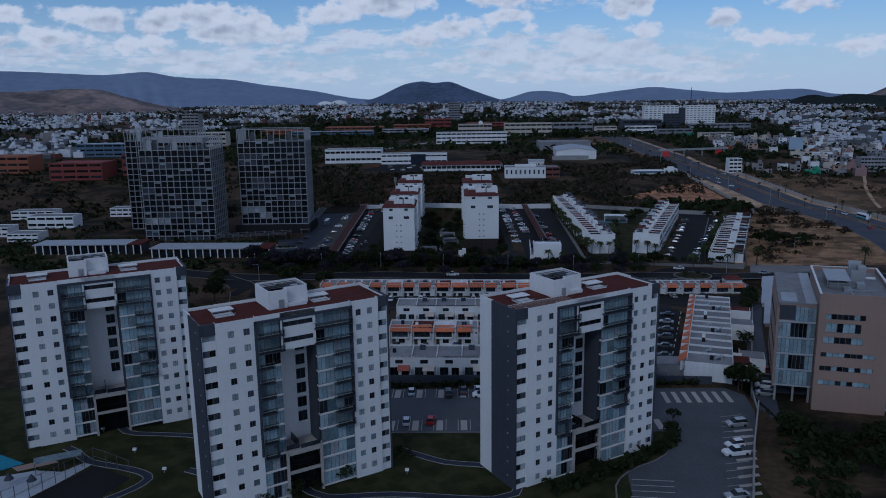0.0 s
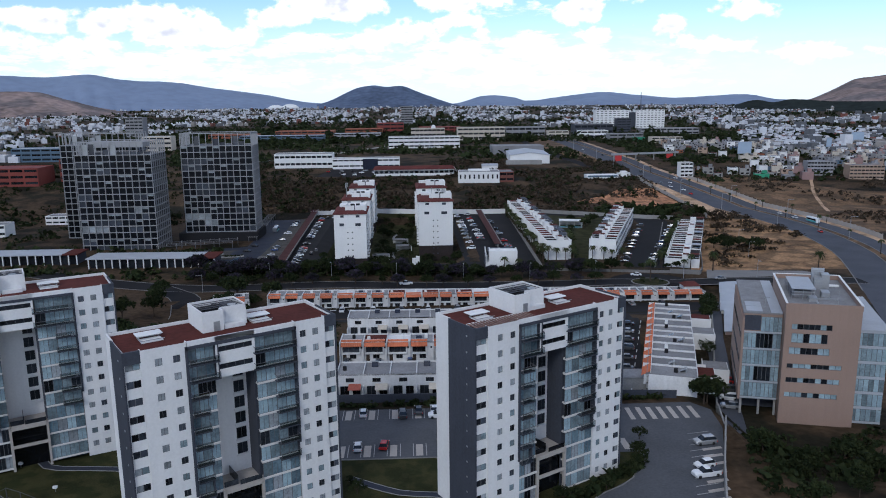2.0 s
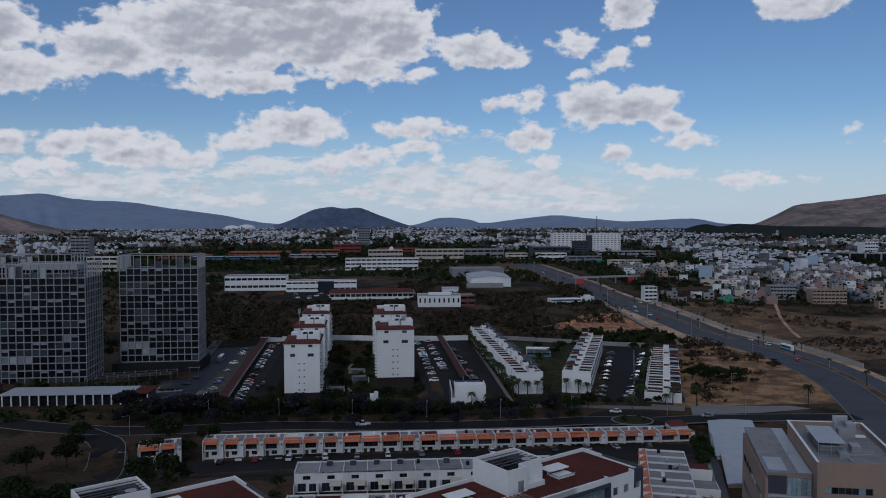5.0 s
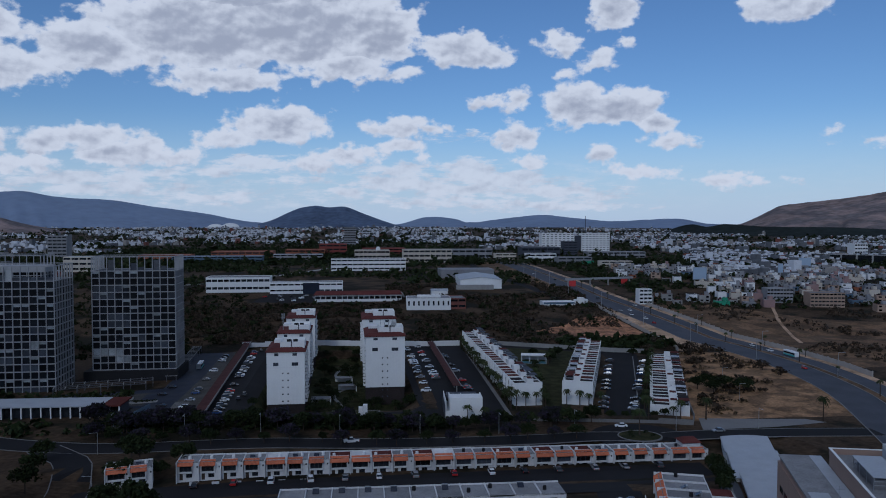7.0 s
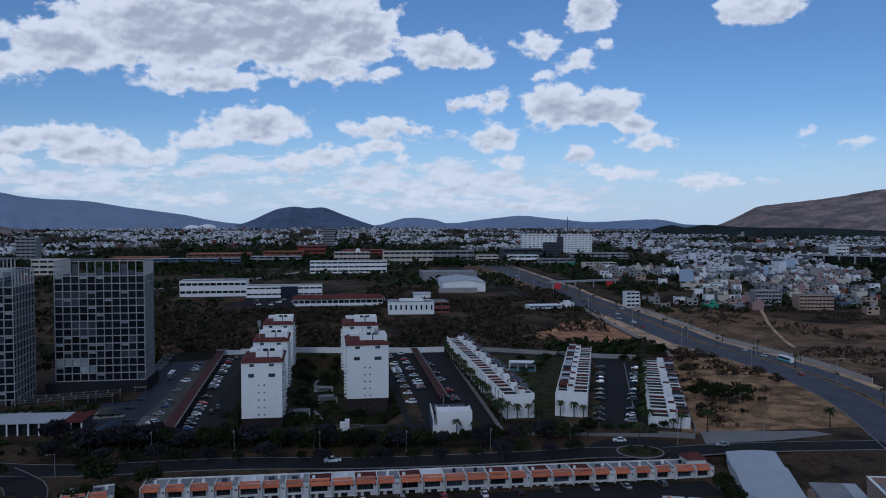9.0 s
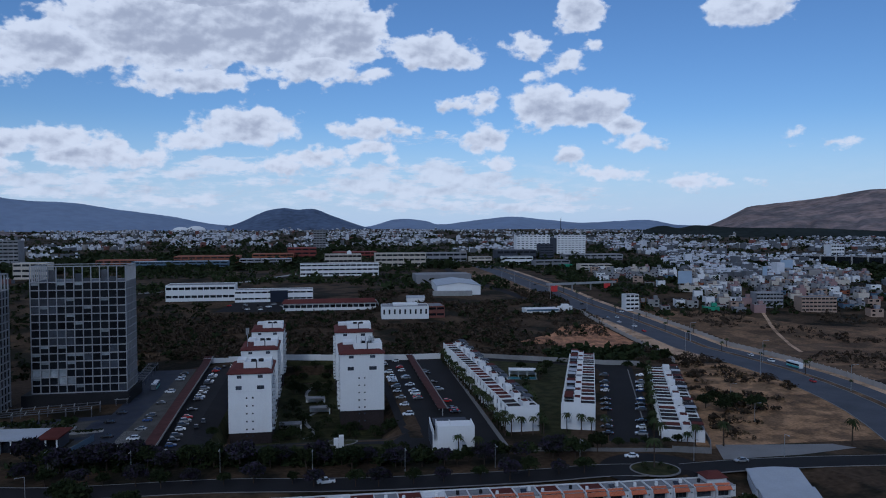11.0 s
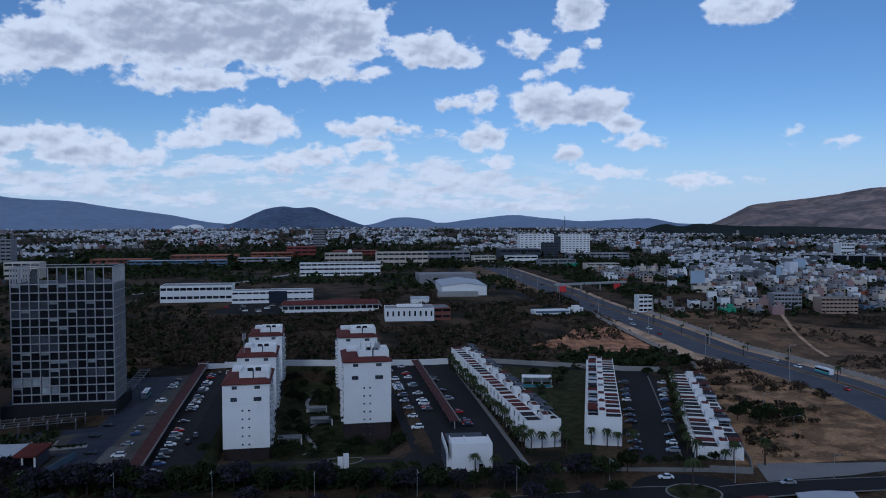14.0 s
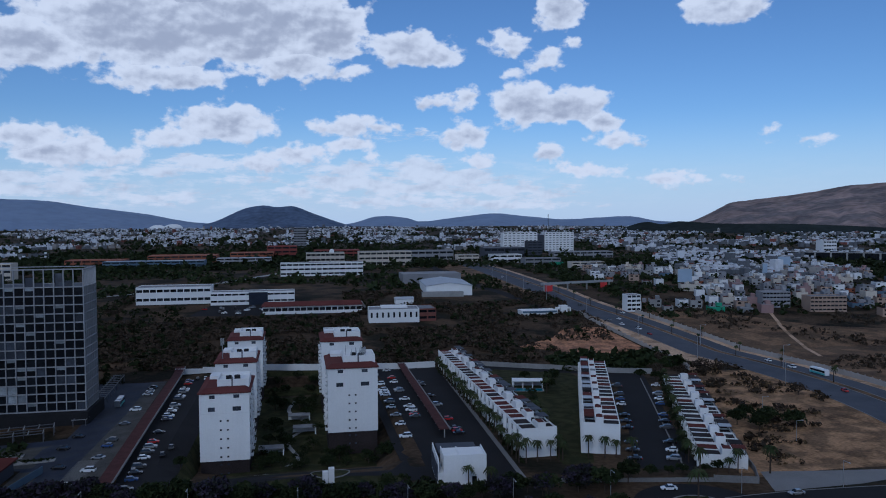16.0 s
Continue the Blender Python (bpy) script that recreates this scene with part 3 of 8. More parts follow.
def window(parent, x, z, w, h, y=0.2, pane="glass", bars=1, name="window"):
    """A framed window whose back stands at depth y; x, z: its lower left corner."""
    key = (w, h, pane, bars)
    if key not in _window:
        f, t = Shape(), 0.06
        # one shell: framed front, sides and glass share their corners
        xs = [0, t]
        for i in range(bars):
            c = w * (i + 1) / (bars + 1)
            xs += [c - 0.03, c + 0.03]
        xs += [w - t, w]
        zs, k = [0, t, h - t, h], len(xs)
        f.v = [(px, -0.05, pz) for pz in zs for px in xs] + [(0, 0.02, 0), (w, 0.02, 0), (w, 0.02, h), (0, 0.02, h)]
        for j in range(3):
            for i in range(k - 1):
                f.f.append((j * k + i, j * k + i + 1, (j + 1) * k + i + 1, (j + 1) * k + i))
                f.m.append(1 if j == 1 and i % 2 else 0)
        q = 4 * k
        f.f += [(q, q + 1, *range(k - 1, -1, -1)), (q + 2, q + 3, *range(3 * k, 4 * k)), (q + 3, q, 0, k, 2 * k, 3 * k), (q + 1, q + 2, 4 * k - 1, 3 * k - 1, 2 * k - 1, k - 1)]
        f.m += [0, 0, 0, 0]
        _window[key] = f.mesh("window", [M["frame"], M[pane]])
    ob = part(name, _window[key], None, parent)
    ob.location = (x, y, z)
    return ob

# ---------------------------------------------------------------- ground and hills


def build_ground():
    xs = sorted({*range(-300, 321, 10), *range(54, 70, 2), *[s * int(320 * 1.13 ** k) for k in range(1, 24) for s in (-1, 1)]})
    ys = sorted({*range(-260, 660, 10), *[int(650 + 20 * (1.1 ** k - 1) / 0.1) for k in range(1, 34)], -300, -400, -500, *[v for v in LAND_Y if v > -400]})
    v, f = [], []
    for y in ys:
        for x in xs:
            far = smooth(650, 1500, math.hypot(x, y))
            bump_z = 7.0 * far * noise.noise((x / 420, y / 420, 0.3))
            v.append((x, y, land(x, y) + bump_z))
    n = len(xs)
    for j in range(len(ys) - 1):
        for i in range(n - 1):
            f.append((j * n + i, j * n + i + 1, (j + 1) * n + i + 1, (j + 1) * n + i))
    me = bpy.data.meshes.new("ground")
    me.from_pydata(v, [], f)
    me.materials.append(M["ground"])
    tagged(new("ground", me), "dry brown and olive scrub ground", "ground", kind="structure")


build_ground()


def ridge(name, dist, depth, crest, mat, label, rough=0.05):
    """A range of hills whose crest line runs through a few bearings and heights, in degrees; spurs and gullies run down its face."""
    n, rows, v, f = 300, 12, [], []
    az0, az1 = crest[0][0], crest[-1][0]
    for j in range(rows):
        u = j / (rows - 1)
        for i in range(n):
            a = az0 + (az1 - az0) * i / (n - 1)
            k = max(q for q in range(len(crest) - 1) if crest[q][0] <= a)
            (a0, e0), (a1, e1) = crest[k], crest[k + 1]
            m0 = (e1 - crest[max(0, k - 1)][1]) / (a1 - crest[max(0, k - 1)][0])
            last = min(len(crest) - 1, k + 2)
            m1 = (crest[last][1] - e0) / (crest[last][0] - a0)
            w, s = a1 - a0, (a - a0) / (a1 - a0)
            el = e0 * (2 * s ** 3 - 3 * s * s + 1) + m0 * w * (s ** 3 - 2 * s * s + s) + e1 * (3 * s * s - 2 * s ** 3) + m1 * w * (s ** 3 - s * s)
            el += rough * noise.fractal((a * 0.9, dist / 500, 1.7), 1.0, 2.2, 5)
            spur = noise.noise((a * 1.3 + 0.5 * u, dist / 300, 2.0)) + 0.25 * noise.noise((a * 3.1 - 0.5 * u, dist / 300, 6.0))
            d = dist - depth * (1 - u) + 0.22 * depth * spur * (1 - u)
            top = 70 + dist * math.tan(radians(el))
            r = radians(a)
            v.append((-12 + d * math.sin(r), d * math.cos(r), 5 + (top - 5) * u ** 1.3 * (1 + 0.3 * (1 - u) * spur)))
    for j in range(rows - 1):
        for i in range(n - 1):
            f.append((j * n + i, j * n + i + 1, (j + 1) * n + i + 1, (j + 1) * n + i))
    me = bpy.data.meshes.new(name)
    me.from_pydata(v, [], f)
    me.polygons.foreach_set("use_smooth", [True] * len(f))
    me.materials.append(mat)
    tagged(new(name, me), label, "hills", kind="structure")


ridge("backdrop_range", 4750, 700, [(-60, 1.2), (-45, 1.5), (-31, 1.8), (-25.3, 1.56), (-22.3, 1.74), (-20.3, 1.39), (-16.5, 1.17), (-14.4, 0.81), (-10.9, 0.33), (-7.5, -0.29), (-3, -0.7), (2, -0.8)], M["hill"], "long mountain range tinted with blue haze", 0.03)
ridge("backdrop_hill", 4600, 500, [(-9.5, -0.85), (-7.3, -0.6), (-5.9, -0.26), (-3.9, 0.64), (-2.6, 0.89), (-1.5, 0.78), (-0.2, 0.80), (1.4, 0.20), (3.7, -0.57), (6, -0.85)], M["hillnear"], "rounded dark hill tinted with blue haze", 0.02)
ridge("backdrop_plateau", 4780, 500, [(1, -0.8), (4, -0.45), (5.9, 0.05), (8.2, -0.09), (9.1, -0.36), (14.6, 0.22), (17.2, 0.0), (20.1, -0.23), (24.7, -0.05), (27, -0.4), (34, -0.6), (60, -0.5)], M["hill"], "low plateau ridge tinted with blue haze", 0.03)
ridge("backdrop_slope", 3700, 1100, [(24, -0.95), (27, -0.75), (28.8, -0.48), (30.2, 0.05), (31.7, 0.84), (32.8, 1.03), (35.7, 1.38), (38.5, 1.82), (40.1, 2.01), (46, 2.3), (54, 2.0), (62, 1.4)], M["hilldry"], "dry brown scrub-covered hillside", 0.05)
ridge("backdrop_knoll", 3300, 500, [(-55, 0.2), (-40, 0.4), (-30.8, 0.47), (-26.1, 0.60), (-24.1, 0.05), (-21.9, -0.56), (-19, -1.2)], M["hilldry"], "low brown hill beyond the town", 0.03)
ridge("backdrop_mound", 2700, 160, [(23, -1.5), (24.8, -0.75), (26.0, -0.45), (27, -0.62), (28.3, -0.42), (31, -0.6), (36, -0.62), (48, -1.2)], M["hillwood"], "small dark wooded mound", 0.03)

# ---------------------------------------------------------------- roads, car parks, lawns
FRONT = spline([(-190, 243), (-134, 214), (-80, 199), (-11, 185.5), (45, 182.5), (70, 184), (84, 182)])
drape("road_front", band(FRONT, -6, 6, 0), M["darkasphalt"], 0.05, "near-black asphalt street", "street")
kerb("kerb_front_a", band(FRONT, 6, 6.01, 0)[: len(FRONT)])
kerb("kerb_front_b", band(FRONT, -6, -5.99, 0)[: len(FRONT)])
RC = (88.0, 182.0)
ring = lambda r, k=40, a0=0.0: [(RC[0] + r * math.cos(6.28319 * i / k + a0), RC[1] + r * math.sin(6.28319 * i / k + a0)) for i in range(k)]
drape("road_roundabout", ring(17), M["darkasphalt"], 0.09, "dark asphalt roundabout", "roundabout")
drape("grass_island", ring(7.3), M["lawn"], 0.2, "round planted traffic island", "island")
kerb("kerb_island", ring(7.4), closed=True, h=0.28, w=0.5, label="pale kerb round the traffic island")
EAST = spline([(98, 180), (115, 181), (140, 180), (158, 178), (174, 176)])
drape("road_link", band(EAST, -5.5, 5.5, 0), M["darkasphalt"], 0.07, "dark asphalt link road to the highway", "street")
kerb("kerb_link", band(EAST, -5.6, -5.5, 0)[: len(EAST)])
kerb("kerb_link_south", band(EAST, 5.6, 5.7, 0)[: len(EAST)])
SOUTH = spline([(-118, 206), (-104, 190), (-97, 172), (-92, 150), (-88, 120), (-86, 92)])
drape("road_side", band(SOUTH, -5.5, 5.5, 0), M["darkasphalt"], 0.075, "curved dark asphalt side street", "street")
kerb("kerb_side_a", band(SOUTH, -5.6, -5.5, 0)[: len(SOUTH)])
kerb("kerb_side_b", band(SOUTH, 5.5, 5.6, 0)[: len(SOUTH)])

HWY = spline([(146, 100), (171, 154), (190, 196), (204.5, 234), (213, 272), (217, 310), (217, 345), (214.5, 385), (209.5, 432), (201, 490), (193, 545), (190, 606), (191, 690), (193, 780), (195, 900), (199, 1010), (208, 1200), (220, 1400), (235, 1900)], 14)
side = lambda off, y0, y1: [p for p in band(HWY, off, off + 0.1, 0)[: len(HWY)] if y0 < p[1] < y1]
drape("road_highway", band(HWY, -9, 9, 0), M["asphalt"], 0.06, "grey asphalt highway carriageway", "highway", step=25)
drape("road_highway_far", band(HWY[3:], 13, 23, 0), M["asphalt"], 0.06, "grey asphalt far carriageway of the highway", "highway", step=25)
drape("verge_median", band(HWY[3:], 9, 13, 0), M["dirt"], 0.05, "dry earth median strip", "verge", step=25)
FENCE_NEAR = [(183, 512), (182, 490), (183, 466), (185, 440), (187, 404), (184, 372), (179, 351)]
drape("verge_near", side(-9.2, 349, 512) + FENCE_NEAR, M["sand"], 0.045, "bare sandy verge beside the highway", "verge", step=10)
PLOT_EDGE = [(179, 350), (195, 335), (200, 312), (198, 285), (190, 256), (178, 222), (164, 200)]
drape("verge_bend", side(-9.2, 190, 349) + PLOT_EDGE, M["straw"], 0.042, "bare sandy verge along the bend of the highway", "verge", step=10)
drape("verge_planted", side(-9.2, 545, 1010) + [(164, 1010), (150, 780), (157, 674), (164, 608), (173, 545)], M["dirt"], 0.045, "broad dry verge with scattered bushes beside the highway", "verge", step=25)
drape("road_frontage", band(spline([(176, 520), (169, 545), (160, 608), (152, 674), (145, 780), (158, 1010)], 14), -10, -1, 0), M["darkasphalt"], 0.07, "narrow asphalt frontage lane", "lane", step=25)
drape("verge_far", band(HWY[3:], 23, 28, 0), M["sand"], 0.045, "bare pale verge beside the highway", "verge", step=25)
kerb("kerb_median_a", side(9, 180, 900), "pale kerb of the highway median", 0.22, 0.45)
kerb("kerb_median_b", side(13, 180, 900), "pale kerb of the highway median", 0.22, 0.45)
kerb("kerb_highway", side(-9.1, 150, 700), "pale kerb of the highway", 0.2, 0.4)
drape("field_sandy", [(112, 428), (126, 438), (139, 446), (153, 467), (171, 472), (181.5, 470), (183.5, 440), (185.5, 404), (182, 386), (175, 388), (159, 407), (137, 412)], M["redsoil"], 0.04, "bare orange-brown earth field", "field", step=8)
drape("field_dry", [(112, 199), (122, 234), (150, 297), (168, 332), (179, 350)] + PLOT_EDGE[1:] + [(140, 201)], M["straw"], 0.04, "dry straw-brown grass plot", "field", step=8)
drape("field_beyond", [(252, 290), (420, 310), (430, 420), (330, 452), (300, 488), (278, 510), (226, 516), (238, 470), (246, 430), (249, 360)], M["dirt"], 0.04, "dry brown field beyond the highway", "field", step=25)
drape("field_office", [(46, -30), (140, -40), (150, 60), (66, 34), (56, 30)], M["ground"], 0.06, "dry weedy plot", "field", step=3)
drape("pavement_lot", [(114, 187.5), (142, 188), (165, 192), (160, 197.5), (141, 200), (120, 203.5)], M["kerb"], 0.06, "worn grey paved apron", "pavement")

# the apartment gardens
drape("lawn_garden", [(-150, -40), (44, -40), (44, 22), (36, 26), (-110, 52), (-150, 52)], M["lawn"], 0.04, "dark green mown lawn round the apartment towers", "lawn")
drape("car_park_rear", [(-60, 23), (36, 22.4), (52, 36), (51, 46), (36, 48.5), (-60, 49)], M["lotasphalt"], 0.1, "grey asphalt residents' car park", "car park")
drape("car_park_side", [(16, -40), (41, -40), (40.5, -5), (47.5, 12), (55.5, 33), (57, 43), (54, 48), (34, 48), (36, 26), (30, 12), (21, 5)], M["lotasphalt"], 0.12, "bluish grey asphalt forecourt", "car park")
kerb("kerb_forecourt", spline([(16, -40), (17, -5), (21, 5), (30, 12), (36, 26)], 3))
kerb("kerb_rear", fill((-60, 22.8), (4, 22.6), 4), "pale kerb of the residents' car park")
for nm, line in (("path_a", [(-62, 7), (-48, 1), (-41, 2), (-34, -3), (-22, -2.4), (-4, -4), (0.5, 0.5), (-4, 7.5), (-13, 9.5), (-22, 15)]),
                 ("path_b", [(-90, 16.5), (-87, 14.5), (-82.5, 10.5), (-75, 8), (-70.3, 6), (-68.2, 3.6), (-69.6, 0), (-73, -4)]), ("path_c", [(-86, 32), (-81, 24), (-72, 22.5), (-64, 21), (-52, 14)])):
    way = spline(line, 2.5)
    drape("pavement_" + nm, band(way, -0.8, 0.8, 0), M["paving"], 0.09, "narrow grey garden path with pale edging", "path")
    kerb("kerb_" + nm + "_left", band(way, -0.85, -0.8, 0)[: len(way)], "thin pale edging of the garden path", 0.12, 0.14, mat="concrete")
    kerb("kerb_" + nm + "_right", band(way, 0.85, 0.9, 0)[: len(way)], "thin pale edging of the garden path", 0.12, 0.14, mat="concrete")
drape("court", [(-80.6, 8.6), (-71.6, 4), (-74, -3), (-80, -12), (-90, -8), (-86, -2), (-84, 2)], M["darkasphalt"], 0.08, "dark asphalt ball court", "court")
drape("court_pale", [(-96, 5), (-91, 7), (-86, 6.4), (-83.2, 10), (-81.4, 9.2), (-84.6, 1.6), (-88, -5), (-94, -9), (-106, -4), (-104, 2)], M["paleroof"], 0.1, "pale paved pool terrace", "terrace")
drape("court_deck", [(-96.5, 8.2), (-90.5, 11.8), (-88.4, 10.2), (-94.5, 6.6)], M["tan"], 0.11, "brown pool deck", "deck")
drape("pool_water", [(-108, 12), (-101.7, 13.4), (-95, 9.8), (-98.4, 6.6), (-109, 7)], M["poolwater"], 0.12, "pale blue swimming pool", "pool", kind="")

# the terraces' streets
drape("road_terrace_a", [(-70, 69), (40, 66), (40, 83), (-70, 86)], M["darkasphalt"], 0.06, "narrow asphalt street between terraces", "street")
drape("road_terrace_b", [(-86, 138), (64, 126), (66, 137), (96, 135), (100, 162), (-86, 163)], M["darkasphalt"], 0.06, "narrow asphalt street between terraces", "street")
drape("road_terrace_c", [(38, 60), (47, 60), (66, 126), (54, 128)], M["darkasphalt"], 0.065, "asphalt lane beside the terrace", "street")
drape("road_service", [(57, 34), (62.5, 34), (84, 100), (108, 160), (103, 162), (80, 104)], M["asphalt"], 0.06, "dark asphalt service lane", "lane", step=3)

# the walled estates across the street
drape("plaza", [(-101, 222), (-77, 222), (-81, 398), (-104, 402), (-150, 402), (-150, 346), (-101, 346), (-100, 300), (-150, 292), (-150, 268), (-104, 264)], M["paving"], 0.06, "bluish grey paved plaza", "plaza")
drape("car_park_west", [(-68, 224), (-51, 222), (-50, 390), (-75, 396), (-76, 300)], M["darkasphalt"], 0.06, "dark asphalt residents' car park", "car park")
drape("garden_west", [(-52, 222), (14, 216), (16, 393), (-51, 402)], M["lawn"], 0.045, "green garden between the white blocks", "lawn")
drape("car_park_middle", [(16, 218), (49.5, 210), (56, 388), (16, 393)], M["darkasphalt"], 0.06, "dark asphalt residents' car park", "car park")
drape("garden_east", [(65, 222), (75, 222), (118, 345), (118, 362), (68, 388)], M["lawn"], 0.045, "green garden with a pool between the terraces", "lawn")
drape("road_estate", [(86, 214), (103, 208), (150, 342), (150, 352), (57, 399), (57, 391), (132, 350), (128, 325)], M["darkasphalt"], 0.06, "dark asphalt estate road", "street")
kerb("kerb_estate", fill((49.2, 213), (56.2, 388), 6), "pale pavement edge", 0.18, 1.6)
kerb("kerb_estate_east", fill((99.5, 211), (146, 338), 6), "pale kerb of the estate road", 0.18, 0.5)
drape("road_gate", [(-42, 222), (-14, 228), (18, 222), (18, 238), (6, 240), (-18, 238), (-30, 232), (-50, 232), (-50, 224)], M["darkasphalt"], 0.075, "dark asphalt driveway", "driveway")
IC = (-6.4, 230.5)
kerb("kerb_turning", [(IC[0] + 5.8 * math.cos(i * 0.314), IC[1] + 5.8 * math.sin(i * 0.314)) for i in range(20)], closed=True, label="pale kerb round the turning island", h=0.25, w=0.4)
drape("grass_turning", [(IC[0] + 5.7 * math.cos(i * 0.314), IC[1] + 5.7 * math.sin(i * 0.314)) for i in range(20)], M["lawn"], 0.18, "round grass turning island", "island")
drape("pavement_walk", band(spline([(-29, 238), (-24, 258), (-16, 270), (-20, 294), (-12, 316), (-20, 342), (-16, 366)], 4), -0.8, 0.8, 0), M["concrete"], 0.1, "winding pale concrete walk", "path")
drape("road_school", band(spline([(-190, 640), (-120, 700), (-60, 800), (0, 905), (60, 960), (150, 1010)], 20), -4, 4, 0), M["concrete"], 0.08, "pale road climbing past the school", "road", step=25)
drape("car_park_school", [(-90, 548), (0, 540), (20, 575), (-10, 588), (-80, 590)], M["darkasphalt"], 0.06, "asphalt school car park", "car park", step=25)
drape("road_track", band(spline([(270, 372), (283, 404), (298, 443), (318, 484), (345, 545), (360, 620)], 15), -1.2, 1.2, 0), M["sand"], 0.09, "pale dirt track", "track", step=25)

# ---------------------------------------------------------------- apartment towers
STOREY = 2.7


def apartment_tower():
    """Twelve storeys: white window bays, glazed balcony bays, and a deep recess under a bridge of two storeys."""
    L, D, H, rf = 33.2, 11.6, 33.5, 32.5
    t = thing("apartment_tower", pose(0, 0, 0), "twelve-storey white apartment tower with slate grey end walls and red roof", "apartment building", "apartment towers")
    rng = random.Random(4)
    # white bays with pairs of windows
    for x0, x1, cols in ((2.4, 8.8, (4.2, 6.8)), (26.1, 31.2, (26.9, 29.1))):
        holes = [(c, c + 1.05, k * STOREY + 0.95, k * STOREY + 2.1) for k in range(12) for c in cols]
        w = part("wall", Shape().holed(x0, x1, -1.5, H, holes), M["offwhite"], t)
        for a, b, c, d in holes:
            window(w, a, c, 1.05, 1.15, 0.22, rng.choice(("glass", "glass", "curtain", "paleglass", "paleglass", "skyglass", "skyglass", "paleglass")))
        part("bay_back", Shape().box(x0, x1, 0.24, 1.0, -1.5, rf), M["slate"], t)
        part("bay_cheek", Shape().box(x0 - 0.12, x0, -0.0, 0.9, -1.5, H).box(x1, x1 + 0.12, 0.0, 0.9, -1.5, H), M["offwhite"], t)
    # corner bays with ribbon windows
    for x0, x1, slit in ((0.0, 2.28, 0), (31.32, L, 0)):
        holes = [(x0 + 0.12, x1 - 0.1, k * STOREY + 0.9, k * STOREY + 2.05) for k in range(12)]
        w = part("wall", Shape().holed(x0, x1, -1.5, rf - 0.2, holes, 0.3), M["offwhite"], t)
        for a, b, c, d in holes:
            window(w, a, c, round((b - a) * 0.5, 2), 1.15, 0.5, rng.choice(("glass", "curtain", "paleglass")), 0)
            window(w, a + (b - a) * 0.5, c, round((b - a) * 0.5, 2), 1.15, 0.5, rng.choice(("paleglass", "curtain", "skyglass", "glass")), 0)
        part("bay_back", Shape().box(x0, x1, 0.53, 1.0, -1.5, rf), M["slate"], t)
        part("fascia", Shape().box(x0 - 0.0, x1, 0.1, 0.5, rf - 0.9, H), M["slate"], t, "slate grey parapet fascia")
    # end walls
    part("end_wall", Shape().box(-0.25, 0, 0.05, 7.6, -1.5, H), M["slate"], t, "slate grey end wall")
    part("end_wall", Shape().box(L, L + 0.25, 0.05, 7.6, -1.5, H), M["slate"], t, "slate grey end wall")
    part("rear_block", Shape().box(-0.1, L + 0.1, 7.6, D, -1.5, rf).box(-0.1, L + 0.1, D - 0.3, D, rf, H).box(-0.1, 0.2, 7.6, D - 0.3, rf, H).box(L - 0.2, L + 0.1, 7.6, D - 0.3, rf, H), M["offwhite"], t)
    v = part("vent", Shape().box(-0.33, -0.25, 2.2, 2.5, 0, 0.25), M["metal"], t)
    v.location = (0, 0, 2.0)
    for k in range(1, 12):
        o = part("vent", v.data, None, t)
        o.location = (0, 0, 2.0 + k * STOREY)
    # deep recess: beige back with a stack of windows, slate side
    part("recess_wall", Shape().box(13.0, 19.3, 5.0, 5.4, -1.5, rf), M["offwhite"], t, "pale beige recess wall")
    part("recess_side", Shape().box(19.3, 19.6, 1.2, 5.0, 8.2, 27.2), M["slate"], t, "slate grey recess side")
    part("recess_side", Shape().box(12.7, 13.0, 1.2, 5.0, -1.5, 27.2), M["beige"], t, "beige recess side")
    for k in range(4, 10):
        window(t, 17.1, k * STOREY + 0.4, 1.7, 1.9, 4.99, "glass", 1)
        part("ledge", Shape().box(17.0, 18.9, 4.7, 5.0, k * STOREY - 0.05, k * STOREY + 0.3), M["offwhite"], t)
    part("terrace", Shape().box(13.0, 19.3, 0.0, 5.0, 7.9, 8.2), M["beige"], t, "terrace floor over the lobby")
    part("terrace_screen", Shape().box(15.4, 15.5, 0.8, 4.8, 8.2, 9.7).box(13.2, 15.4, 0.75, 0.85, 8.2, 9.1).box(15.6, 19.2, 0.15, 0.2, 8.2, 9.1), M["glass"], t)
    part("lobby_beam", Shape().box(13.0, 19.3, -0.15, 0.4, 7.5, 8.3).box(13.0, 19.3, -0.1, 0.3, 3.9, 4.4).box(12.8, 13.25, -0.15, 0.4, -1.5, 8.3).box(19.1, 19.5, -0.15, 0.4, -1.5, 8.3), M["beige"], t, "beige lobby frame")
    part("lobby_glass", Shape().box(13.0, 19.3, 1.8, 1.9, -1.5, 7.9), M["glass"], t)
    # bridge of two storeys over the recess
    holes = [(13.4, 18.9, 30.9, 31.8), (13.4, 18.9, 28.1, 29.0)]
    w = part("bridge", Shape().holed(13.05, 19.3, 26.9, H, holes, 0.0, 0.3).box(13.05, 19.3, 0.31, 5.0, 26.9, 27.2), M["offwhite"], t)
    for a, b, c, d in holes:
        window(w, a, c, 5.5, 0.9, 0.3, "glass", 3)
    part("bridge_back", Shape().box(13.05, 19.3, 0.32, 1.0, 27.2, rf), M["slate"], t)
    # glazed bays: slabs, mullions, panes, balconies
    for x0, x1, b0, b1, low in ((8.95, 13.0, 0.0, 2.6, 3), (19.5, 25.9, 2.9, 6.4, 4)):
        wd = x1 - x0
        part("bay_back", Shape().box(x0, x1, 1.25, 1.6, -1.5, rf), M["slate"], t)
        for k in range(12):
            z = k * STOREY
            deep = 0.12 if k < low else 0.5
